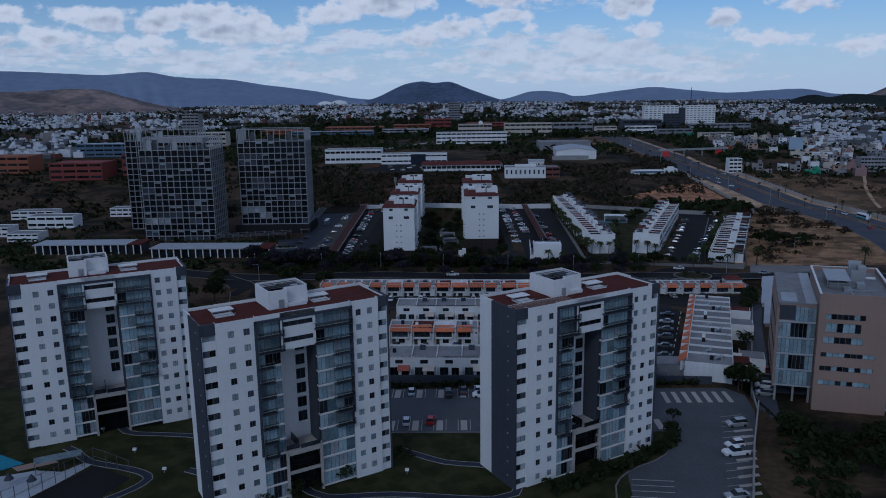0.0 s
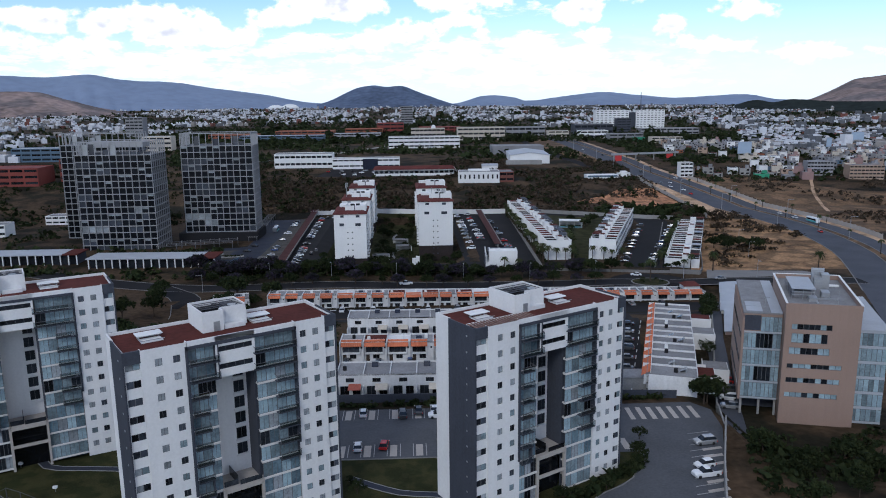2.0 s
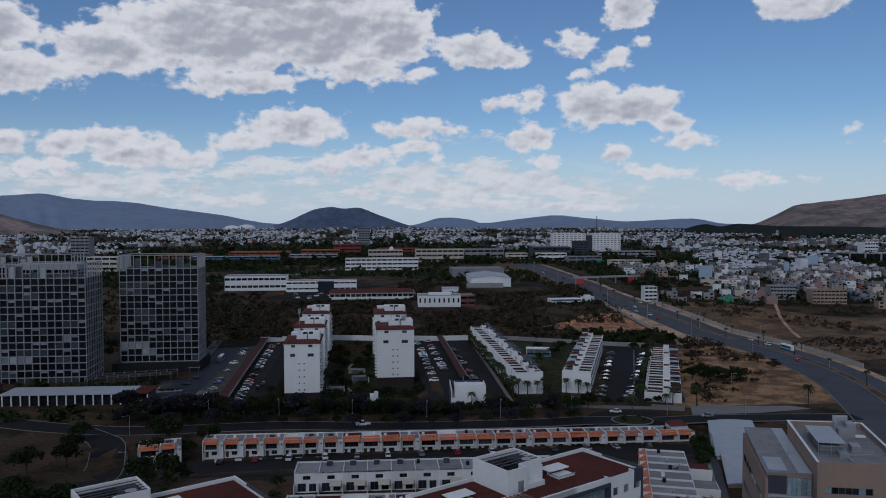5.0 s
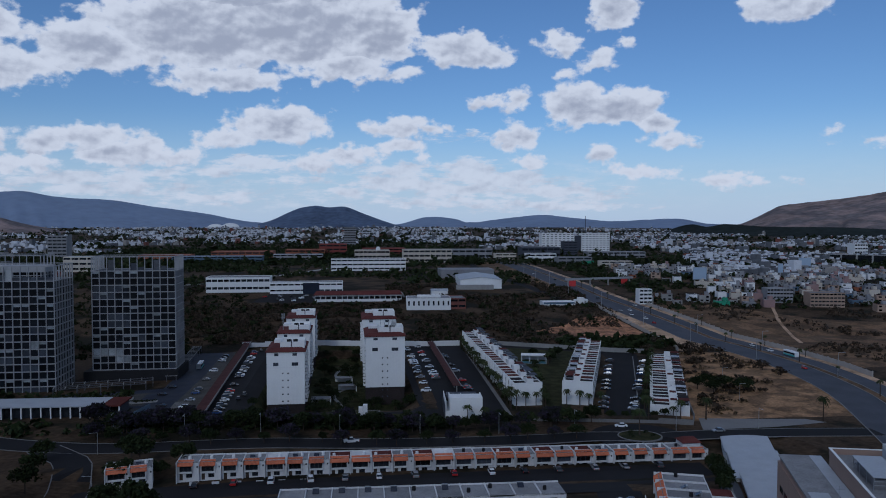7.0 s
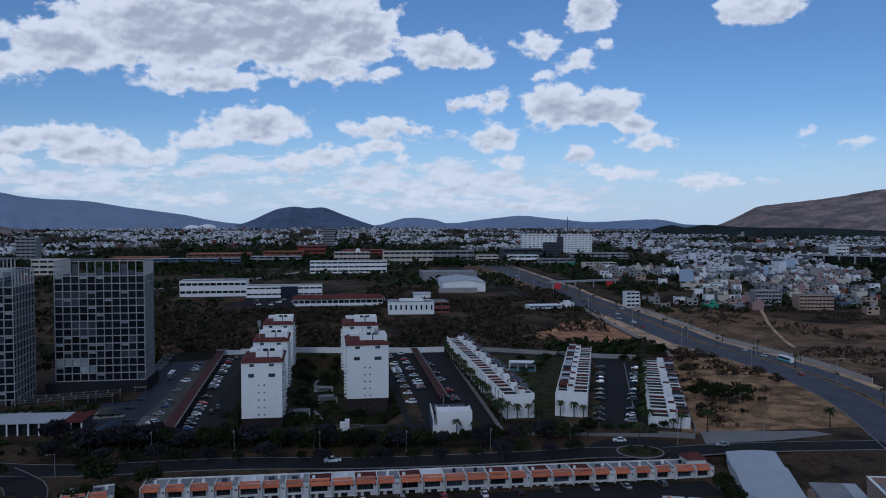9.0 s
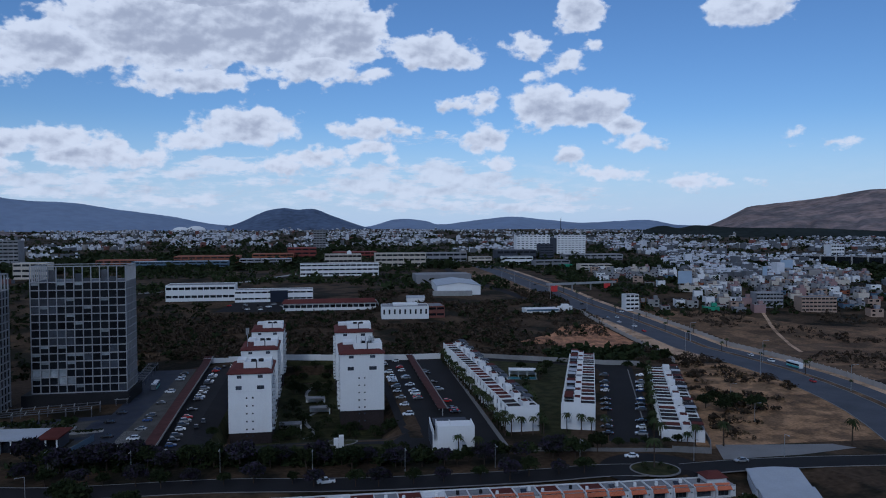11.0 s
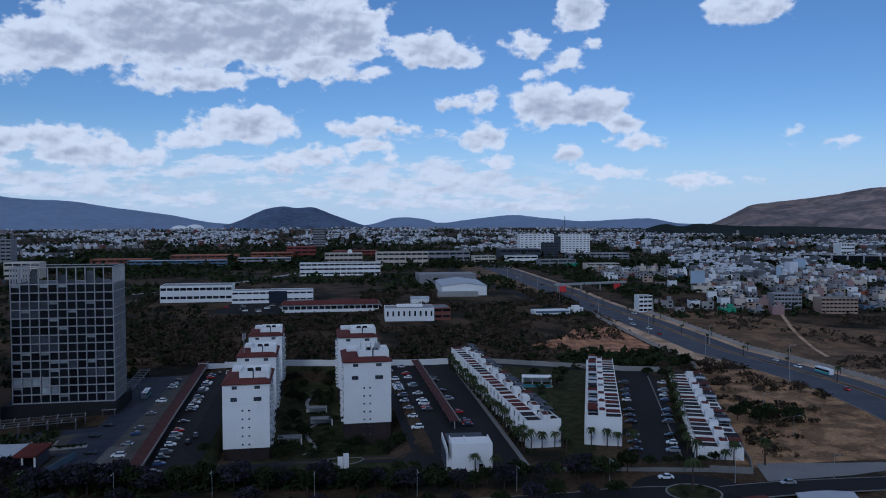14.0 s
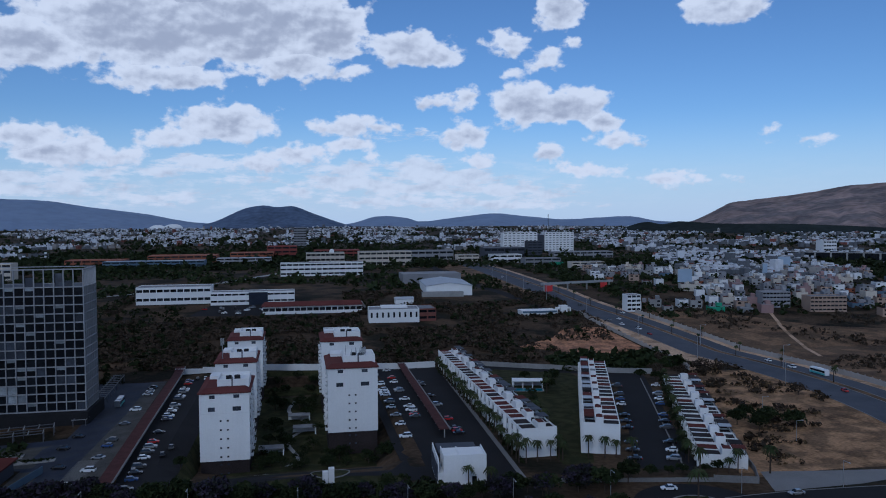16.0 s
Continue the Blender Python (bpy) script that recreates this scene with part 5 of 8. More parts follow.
for i, (x, y, rz) in enumerate(((71.5, 93, -18), (75.5, 106, -18), (65.5, 69, -18))):
    t = thing("garden_house", at(x, y, rz), "low white garden house with flat roof", "house", "garden houses")
    part("body", Shape().box(0, 6.5, 0, 8, -1, 4.2 - 0.4 * (i % 2)), M["white"], t)
    part("roof", Shape().box(0.2, 6.3, 0.2, 7.8, 4.2 - 0.4 * (i % 2), 4.35 - 0.4 * (i % 2)), M["redroof" if i % 2 else "greyroof"], t)
    part("parapet", Shape().box(0, 0.2, 0, 8, 4.2 - 0.4 * (i % 2), 4.8).box(0.2, 6.5, 0, 0.2, 4.2 - 0.4 * (i % 2), 4.8), M["white"], t)

# ---------------------------------------------------------------- garden walls and boundary walls


def wall_run(name, line, h, mat, label, w=0.25, step=6.0):
    t = thing(name, pose(0, 0, 0), label, "wall", kind="structure")
    pts = [line[0]]
    for a, b in zip(line, line[1:]):
        pts += fill(a, b, step)[1:]
    for (x0, y0), (x1, y1) in zip(pts, pts[1:]):
        l, ang = math.hypot(x1 - x0, y1 - y0), math.atan2(y1 - y0, x1 - x0)
        z = min(land(x0, y0), land(x1, y1))
        o = part("wall_panel", Shape().box(0, l - 0.02, -w / 2, w / 2, -0.4, h).box(-0.15, 0.15, -w / 2 - 0.06, w / 2 + 0.06, -0.4, h + 0.08), mat, t)
        o.matrix_basis = pose(x0, y0, z, 0, 0, math.degrees(ang))
    return t


wall_run("boundary_wall_forecourt", [(40, -6), (47.5, 13), (56.6, 34), (60, 46), (80, 98), (104, 160)], 2.4, M["concrete"], "weathered concrete boundary wall beside the forecourt", 0.3, 8)
wall_run("boundary_wall_terrace", [(-62, 54.6), (36, 52.5), (52, 51)], 2.0, M["slate"], "dark wall with hedge between car park and gardens", 0.25, 8)
wall_run("boundary_wall_estate", [(-78, 408), (-50, 404), (0, 396), (35, 389), (55, 390)], 3.2, M["white"], "white boundary wall at the end of the estate", 0.3, 12)
wall_run("boundary_wall_east", [(58, 400), (98.5, 377), (141, 353), (157, 348)], 2.6, M["concrete"], "grey boundary wall behind the terraces", 0.3, 12)
wall_run("boundary_wall_corner", [(102, 198.5), (113.5, 194.5), (118, 203), (150, 290), (160, 332)], 2.0, M["kerb"], "weathered grey wall round the end terrace", 0.3, 10)
wall_run("boundary_wall_street", [(52, 208), (70, 205), (102, 198.5)], 1.2, M["kerb"], "low weathered wall along the street", 0.3, 10)

# ---------------------------------------------------------------- white apartment blocks


def white_block(w, d, h, base, label, east):
    """Eight storeys of white render on a dark brick base, red eaves, a stair house on the roof; faces -y."""
    t = thing("apartment_block", pose(0, 0, 0), label, "apartment building", "white apartment blocks")
    c, ST = w / 2, 3.0
    holes = []
    for k in range(5):
        z = base + 1.0 + k * ST
        holes += [(c - 1.6, c - 0.95, z, z + 0.62), (c + 0.65, c + 1.3, z, z + 0.62)]
    z1 = base + 5 * ST + 1.5
    wide = [(w * 0.17, w * 0.31, z1, z1 + 1.5), (w * 0.66, w * 0.83, z1, z1 + 1.5)]
    z2 = h - 1.7
    top = [(w * 0.2, w * 0.31, z2, z2 + 1.2), (w * 0.68, w * 0.8, z2, z2 + 1.2)]
    f = part("front_wall", Shape().holed(0, w, base, h, holes + wide + top, 0, 0.25), M["white"], t)
    for a, b, z0, zz in holes:
        window(f, a, z0, round(b - a, 3), 0.62, 0.25, "glass", 0)
    for a, b, z0, zz in wide + top:
        window(f, a, z0, round(b - a, 3), round(zz - z0, 3), 0.25, "curtain", 1)
    part("body", Shape().box(0.0, w, 0.27, d, base, h), M["white"], t)
    part("base", Shape().box(0.25, w - 0.25, 0.3, d - 0.3, -7, base), M["darkbrick"], t, "dark brick ground storeys")
    for k in range(2):
        for x in (c - 1.6, c + 0.65):
            part("base_window", Shape().box(x, x + 0.65, 0.24, 0.3, base - 1.6 - ST * k, base - 1.0 - ST * k), M["curtain"], t)
    part("string_course", Shape().box(0, w, -0.06, 0.0, z1 - 0.75, z1 - 0.62), M["offwhite"], t)
    for k in range(int((h - base) / ST)):  # side balconies and windows
        z = base + k * ST
        for i in range(3):
            y0 = d * (0.12 + 0.3 * i)
            if east:
                part("side_balcony", Shape().box(w, w + 0.9, y0, y0 + 3.2, z + 0.1, z + 0.25).box(w + 0.84, w + 0.9, y0, y0 + 3.2, z + 0.25, z + 1.15).box(w, w + 0.84, y0, y0 + 0.06, z + 0.25, z + 1.15), M["white"], t)
                part("side_window", Shape().box(w - 0.02, w + 0.03, y0 + 0.3, y0 + 2.9, z + 0.3, z + 2.3), M["glass"], t)
            else:
                part("side_balcony", Shape().box(-0.9, 0, y0, y0 + 3.2, z + 0.1, z + 0.25).box(-0.9, -0.84, y0, y0 + 3.2, z + 0.25, z + 1.15).box(-0.84, 0, y0, y0 + 0.06, z + 0.25, z + 1.15), M["white"], t)
                part("side_window", Shape().box(-0.03, 0.02, y0 + 0.3, y0 + 2.9, z + 0.3, z + 2.3), M["glass"], t)
    part("eave", Shape().box(-0.5, w + 0.5, -0.5, d + 0.5, h, h + 0.35), M["redtile"], t, "dark red tiled eaves")
    rings = [[(-0.4, -0.4, h + 0.35), (w + 0.4, -0.4, h + 0.35), (w + 0.4, d + 0.4, h + 0.35), (-0.4, d + 0.4, h + 0.35)], [(1.6, 3.4, h + 1.3), (w - 1.6, 3.4, h + 1.3), (w - 1.6, d - 1.5, h + 1.3), (1.6, d - 1.5, h + 1.3)]]
    part("roof", Shape().loft(rings), M["redtile"], t, "red tiled skirt roof")
    p0, p1 = w * 0.33, w * 0.98
    ph = part("stair_house", Shape().box(p0, p1, 5.0, 5.3, h + 0.4, h + 3.6).box(p0, p0 + 0.3, 5.3, 17, h + 0.4, h + 3.6).box(p1 - 0.3, p1, 5.3, 17, h + 0.4, h + 3.6).box(p0 + 0.3, p1 - 0.3, 16.7, 17, h + 0.4, h + 3.6).box(p0 + 0.3, p1 - 0.3, 5.3, 16.7, h + 0.4, h + 2.6), M["white"], t)
    part("aerial", Shape().box(w * 0.62, w * 0.65, 4.9, 5.0, h + 1.0, h + 4.4), M["frame"], ph)
    part("tank", Shape().cyl(w * 0.55, 9, h + 2.6, h + 4.0, 1.0, k=10), M["tank"], ph)
    part("tank", Shape().cyl(w * 0.72, 10, h + 2.6, h + 3.9, 1.0, k=10), M["tank"], ph)
    part("rear_block", Shape().box(w * 0.1, w * 0.9, 17, d - 1, h + 0.4, h + 2.4), M["white"], t)
    return t


wa = white_block(16.0, 25, 26.6, 4.1, "eight-storey white apartment block with red tiled roof edge", True)
wa.matrix_basis = pose(-47.6, 257.8, -14.1)
copy_thing(wa, pose(-48.2, 313, -14.6))
copy_thing(wa, pose(-48.0, 366, -14.0))
wb = white_block(17.9, 25, 28.6, 5.5, "eight-storey white apartment block with roof antennas", False)
wb.matrix_basis = pose(-5.3, 273, -12.6)
copy_thing(wb, pose(-5.6, 335, -13.0))
t = thing("antenna_cluster", pose(2, 281, 19.3), "group of grey mobile antennas on a roof", "antennas")
rng = random.Random(6)
for i in range(12):
    x, y = rng.uniform(-1, 9), rng.uniform(-2, 6)
    part("mast", Shape().cyl(x, y, -3.4, rng.uniform(1.6, 3.2), 0.09, k=6).box(x - 0.18, x + 0.18, y - 0.12, y + 0.12, 0.6, 1.9), M["metal"], t)
t = thing("antenna_mast", pose(-45.6, 317, 12.6), "tall grey antenna mast on a roof", "antenna")
part("mast", Shape().cyl(0, 0, -0.6, 9, 0.15, k=6), M["metal"], t)
part("panel", Shape().box(-0.7, -0.3, -0.2, 0.2, 6, 9).box(0.3, 0.7, -0.2, 0.2, 6.5, 9), M["metal"], t)

# ---------------------------------------------------------------- stepped white terraces


def stepped_house(seed, w, d, h, flip=False, cover="slate"):
    """A pair of white houses with sunken roof terraces either side of a tall stair box; w along the row, d across it; its fronts face -x and +x."""
    rng = random.Random(seed)
    t = thing("row_house", pose(0, 0, 0), "stepped white row house with dark red roof terrace", "house", "stepped white row houses")
    lo = h - 2.9

    def block(s, u0, u1, y0, y1, z0, z1):
        a, b = u0 * d, u1 * d
        return s.box(*((d - b, d - a) if flip else (a, b)), y0, y1, z0, z1)

    part("body", Shape().box(0, d, 0, w - 0.05, -1.5, lo), M["white"], t)
    mid, e0, e1 = w * 0.5, 0.46, 0.68
    top = lo + rng.uniform(2.3, 2.9)
    s = block(Shape(), e0, e1, 0, w * 0.34, lo, top)
    block(s, e0 + 0.05, e1 - 0.03, w * 0.34, w * 0.62, lo, lo + 1.3)
    part("stair_wall", s, M["white"], t)
    part("stair_roof", block(Shape(), e0 + 0.02, e1 - 0.02, 0.25, w * 0.34 - 0.25, top, top + 0.06), M[rng.choice(("redroof", "greyroof", "whitewash"))], t)
    part("party_wall", block(Shape(), 0, e0, 0, 0.28, lo, lo + 0.62), M["white"], t)
    part("party_wall", block(Shape(), e1, 1, 0, 0.28, lo, lo + 0.85), M["white"], t)
    part("divider", block(Shape(), 0.02, e0, mid, mid + 0.22, lo + 0.12, lo + 0.42), M["white"], t)
    part("divider", block(Shape(), e1, 0.98, mid, mid + 0.22, lo + 0.12, lo + 0.5), M["white"], t)
    part("roof_parapet", block(Shape(), 0, 0.024, 0.28, w - 0.05, lo, lo + 0.42), M["white"], t)
    part("roof_parapet", block(Shape(), 0.976, 1, 0.28, w - 0.05, lo, lo + 0.5), M["white"], t)
    s = block(Shape(), 0.024, e0, 0.28, mid, lo, lo + 0.12)
    part("terrace_floor", s, M["redroof" if rng.random() < 0.7 else "darkdeck"], t)
    s = block(Shape(), 0.024, e0, mid + 0.22, w - 0.05, lo, lo + 0.12)
    part("terrace_floor", s, M["darkdeck" if rng.random() < 0.5 else "redroof"], t)
    part("terrace_floor", block(Shape(), e1, 0.976, 0.28, w - 0.05, lo, lo + 0.1), M["darkdeck"], t)
    # slatted shade and a sheet canopy over the other terrace
    for y0, y1, z in ((w * 0.16, mid - 0.3, lo + 2.3), (mid + 0.9, w - 0.5, lo + 2.1)):
        if rng.random() < 0.2:
            continue
        sheet = part("canopy", block(Shape(), e1 + 0.02, 0.99, y0, y1, z, z + 0.12), M[rng.choice((cover, cover, "redroof", "darkdeck"))], t)
        posts = Shape()
        for u in (e1 + 0.03, 0.965):
            for y in (y0 + 0.1, y1 - 0.2):
                block(posts, u, u + 0.012, y, y + 0.12, lo + 0.1, z)
        part("post", posts, M["frame"], sheet)
    part("tank", Shape().cyl(d * (0.57 if not flip else 0.43), w * 0.75, lo + 0.1, lo + 1.3, 0.5, k=8), M["tank"], t)
    for half in (0.0, mid):
        for k in range(3):
            z = -0.9 + k * (lo + 1) / 3
            part("front_window", Shape().box(-0.03, 0.02, half + mid * 0.16, half + mid * 0.5, z + 0.5, z + 2.7).box(-0.03, 0.02, half + mid * 0.62, half + mid * 0.8, z + 0.9, z + 2.5), M["glass"], t)
            part("garden_window", Shape().box(d - 0.02, d + 0.03, half + mid * 0.2, half + mid * 0.8, z + 0.6, z + 2.6), M["glass"], t)
        part("fin", Shape().box(-0.9, 0, half, half + 0.28, -1.5, lo + 0.5), M["white"], t)
        part("balcony", Shape().box(-0.7, 0, half + 0.28, half + mid * 0.52, lo * 0.62, lo * 0.62 + 0.9), M["white"], t)
    return t


SR = [stepped_house(31 + i, 13.0, 11.7, 11.7 + 0.2 * (i % 2)) for i in range(4)]
SF = [stepped_house(35 + i, 12.8, 11.6, 12.2 + 0.2 * (i % 2), True, "paleroof") for i in range(4)]
for k in range(12):  # along the car park
    y = 231.2 + k * 13.0
    put(SR, k + k // 4, pose(54.2 + k * 0.18, y, land(55, y), 0, 0, 0))
for k in range(9):
    y = 232 + k * 12.0
    put(SF, k + k // 4, pose(75.4 + k * 4.5, y, land(85, y), 0, 0, -20.5))
LOWR = [stepped_house(41 + i, 12.2, 14.0, 6.3 + 0.2 * (i % 2), False, "paleroof") for i in range(4)]
for k in range(10):
    y = 211.6 + k * 11.6
    put(LOWR, k + k // 4, pose(104.9 + k * 4.78, y, land(112, y), 0, 0, -22.2))

# ---------------------------------------------------------------- gridded office towers


def grid_tower(x0, x1, y0, y1, z0, z1, cols, rows, side, label, hidden=False):
    t = thing("office_tower", pose(x0, y0, z0), label, "office building", "gridded office towers")
    W, D, H = x1 - x0, y1 - y0, z1 - z0
    fh = H / rows
    part("core", Shape().box(0.6, W - 0.6, 0.6, D - 0.6, -3, H - 2 * fh), M["slate"], t)
    rng = random.Random(int(W * 7 + cols))
    cw, dw = W / cols, D / side
    glass = {k: Shape().box(0.2, cw - 0.2, 0, 0.05, 0.25, fh - 0.2).mesh("pane", M[k]) for k in ("towerglass", "curtain", "paleglass")}
    blind = Shape().box(0.22, cw - 0.22, -0.04, 0, fh * 0.62, fh - 0.22).mesh("blind", M["paleglass"])
    sg = {k: Shape().box(0, 0.05, 0.2, dw - 0.2, 0.45, fh - 0.2).mesh("pane", M[k]) for k in ("towerglass", "curtain")}
    band_m = Shape().box(-0.15, W + 0.15, -0.15, 0.45, -0.2, 0.2).box(W - 0.45, W + 0.15, 0.45, D + 0.15, -0.16, 0.16).box(-0.15, 0.45, 0.45, D + 0.15, -0.16, 0.16).box(0.45, W - 0.45, D - 0.45, D + 0.15, -0.16, 0.16).mesh("floor_band", M["grid"])
    for k in [*range(rows - 1), rows]:
        o = part("floor_band", band_m, None, t)
        o.location = (0, 0, k * fh)
    cm = Shape().box(-0.15, 0.15, -0.22, 0.4, 0, H).mesh("mullion", M["grid"])
    for i in range(cols + 1):
        o = part("mullion", cm, None, t)
        o.location = (i * cw, 0, 0)
    sm = Shape().box(-0.4, 0.22, -0.15, 0.15, 0, H).mesh("mullion", M["grid"])
    for j in range(1, side + 1):
        o = part("mullion", sm, None, t)
        o.location = (W, j * dw, 0)
        o = part("mullion", sm, None, t)
        o.matrix_basis = pose(0, j * dw, 0, 0, 0, 180)
    back = Shape() if hidden else None
    for k in range(rows - 2):
        run, tone, side_run = 0, "towerglass", rng.random()
        for i in range(cols):
            if run == 0:
                run, r = rng.randint(1, 4), rng.random()
                tone = "paleglass" if r < 0.03 else "curtain" if r < 0.11 else "towerglass"
            run -= 1
            if hidden:
                back.box(i * cw + 0.2, (i + 1) * cw - 0.2, 0.5, 0.55, k * fh + 0.25, (k + 1) * fh - 0.2)
                continue
            o = part("pane", glass[tone], None, t)
            o.location = (i * cw, 0.5, k * fh)
            if rng.random() < 0.12:
                o = part("blind", blind, None, t)
                o.location = (i * cw, 0.49, k * fh)
        for j in range(side if side > 4 else 0):
            o = part("pane", sg["curtain" if side_run < 0.2 else "towerglass"], None, t)
            o.location = (W - 0.5, j * dw, k * fh)
    if hidden:
        tagged(part("window_glass", back, M["towerglass"], t), kind="stuff")
    # crown: open frame over a few plant screens
    for i in range(cols):
        if rng.random() < 0.55:
            part("crown_screen", Shape().box(i * cw + 0.2, (i + 1) * cw - 0.2, 0.9, 1.1, H - 2 * fh, H - 2 * fh + fh * rng.uniform(0.5, 1.7)), M[rng.choice(("curtain", "slate", "metal"))], t)
    return t


grid_tower(-139.4, -99.4, 324, 343, -6.4, 50.2, 11, 16, 7, "tall office tower with pale concrete window grid")
grid_tower(-188.6, -148.3, 300, 324, -12.4, 47.3, 11, 17, 7, "tall office tower with pale concrete window grid and open crown")
grid_tower(-213.5, -169.2, 340, 358, -11.4, 50.2, 13, 18, 4, "taller rear office tower with pale concrete window grid", True)
t = thing("tower_podium", pose(-143, 320, -11.8), "near-black podium under the office tower", "podium")
part("wall", Shape().box(0, 45, 1, 27, -1, 5.2), M["tank"], t)
t = thing("roof_plant", pose(-185, 305, 43.9), "grey plant rooms on an office tower roof", "plant room")
part("box", Shape().box(0, 30, 3, 16, 0, 3.0), M["grid"], t)


def pavilion(x, y, w, d, h, rz, label):
    t = thing("pavilion", at(x, y, rz), label, "pavilion", "glazed pavilions")
    part("roof", Shape().box(-1.2, w - 7, -1.2, d + 1, h, h + 0.5), M["paleroof"], t)
    part("roof_end", Shape().box(w - 7, w + 0.6, -1.2, d + 1, h, h + 0.5), M["redroof"], t, "red end bay roof")
    part("inside", Shape().box(0.5, w - 0.5, 1.2, d, -2, h), M["slate"], t)
    n = int(w / 3.8)
    cm = Shape().box(-0.22, 0.22, -0.9, -0.4, -2, h).mesh("column", M["white"])
    gm = Shape().box(0.1, w / n - 0.1, 0.9, 1.0, 0, h - 0.2).mesh("pane", M["glass"])
    for i in range(n + 1):
        o = part("column", cm, None, t)
        o.location = (w * i / n, 0, 0)
        if i < n:
            o = part("pane", gm, None, t)
            o.location = (w * i / n, 0, 0)
    return t


pavilion(-166, 251.5, 61, 12.5, 4.6, -2.5, "long low glazed pavilion with flat white roof")
pavilion(-232, 262, 56, 12, 5.0, 0, "long low glazed pavilion with flat pale roof")
t = thing("hoarding", at(-100, 240, 78), "bright blue site hoarding beside the pavilion", "hoarding")
part("panel", Shape().box(0, 20, 0, 0.15, 0, 2.4), M["bluewall"], t)


def covered_walk(x, y0, y1, w, shift, label):
    t = thing("covered_walk", pose(0, 0, 0), label, "covered walkway")
    n = int((y1 - y0) / 9)
    for i in range(n):
        ya, yb = y0 + (y1 - y0) * i / n, y0 + (y1 - y0) * (i + 1) / n
        xa, xb = x + shift * i / n, x + shift * (i + 1) / n
        za, zb = land(xa, ya), land(xb, yb)
        part("roof_bay", Shape().loft([[(xa, ya, za + 2.9), (xa + w, ya, za + 2.9), (xa + w, ya, za + 3.1), (xa, ya, za + 3.1)], [(xb, yb, zb + 2.9), (xb + w, yb, zb + 2.9), (xb + w, yb, zb + 3.1), (xb, yb, zb + 3.1)]]), M["walkroof"], t)
        part("edge_beam", Shape().loft([[(xa + w, ya, za + 2.7), (xa + w + 0.5, ya, za + 2.7), (xa + w + 0.5, ya, za + 3.2), (xa + w, ya, za + 3.2)], [(xb + w, yb, zb + 2.7), (xb + w + 0.5, yb, zb + 2.7), (xb + w + 0.5, yb, zb + 3.2), (xb + w, yb, zb + 3.2)]]), M["kerb"], t)
        part("post", Shape().box(xa + w / 2 - 0.2, xa + w / 2 + 0.2, ya, ya + 0.4, za - 0.5, za + 2.9), M["concrete"], t)
    return t


covered_walk(-73.0, 226, 412, 4.2, -5.0, "long walkway with a red tiled roof between car parks")
covered_walk(32.8, 259, 390, 3.4, 2.0, "long walkway with a red tiled roof through the car park")

def trellis(x0, y0, x1, y1, w, n, label, h=3.2):
    """An open frame of posts, long beams and cross bars."""
    t = thing("pergola", pose(0, 0, 0), label, "pergola", "plaza pergolas")
    l = math.hypot(x1 - x0, y1 - y0)
    ux, uy = (x1 - x0) / l, (y1 - y0) / l
    ang = math.atan2(uy, ux)
    z = min(land(x0, y0), land(x1, y1))
    for s0 in (-w / 2, w / 2):
        part("beam", Shape().turned((x0 + x1) / 2 - uy * s0, (y0 + y1) / 2 + ux * s0, l, 0.25, z + h, z + h + 0.3, ang), M["frame"], t)
    for i in range(n + 1):
        cx, cy = x0 + (x1 - x0) * i / n, y0 + (y1 - y0) * i / n
        part("cross_bar", Shape().turned(cx, cy, 0.3, w + 1.0, z + h + 0.3, z + h + 0.55, ang), M["concrete"], t)
        if i % 2 == 0:
            for s0 in (-w / 2, w / 2):
                part("post", Shape().turned(cx - uy * s0, cy + ux * s0, 0.28, 0.28, z - 1.0, z + h, ang), M["frame"], t)
    return t


trellis(-104.5, 404, -100.5, 318, 4.6, 20, "long open steel pergola along the plaza")
trellis(-146, 300, -107, 309, 5.0, 8, "dark steel pergola in front of the office tower")
trellis(-146, 291, -108, 300, 4.0, 8, "dark steel pergola in front of the office tower")
drape("pavement_cobbles", [(-88, 232), (-75, 230), (-80.5, 398), (-88, 398), (-86, 330)], M["cobble"], 0.085, "pale cobbled strip with planted trees", "pavement")
drape("pavement_forecourt", [(-150, 272), (-101, 266), (-101, 292), (-150, 286)], M["cobble"], 0.085, "pale cobbled tower forecourt", "pavement")
drape("pavement_apron", [(-104, 226), (-95, 226), (-97, 262), (-104, 262)], M["cobble"], 0.085, "pale cobbled entrance apron", "pavement")
s = Shape()
for k in range(34):
    y = 234 + k * 1.0
    s.turned(-81.6, y, 11.6, 0.28, land(-81.6, y) + 0.05, land(-81.6, y) + 0.14, radians(-3))
solid("pavement_courses", s, M["kerb"], "rows of grey setts across the cobbled strip", "", kind="structure")
for i, (x0, x1, y) in enumerate(((-100, -88, 292), (-99, -87, 250), (-98, -88, 330))):
    part("bar", Shape().turned((x0 + x1) / 2, y, x1 - x0, 0.7, land(x0, y) + 0.02, land(x0, y) + 0.16, radians(4)), M["slate"], thing("drain_channel", pose(0, 0, 0), "dark drainage channel across the plaza", "drain", "plaza drains"))
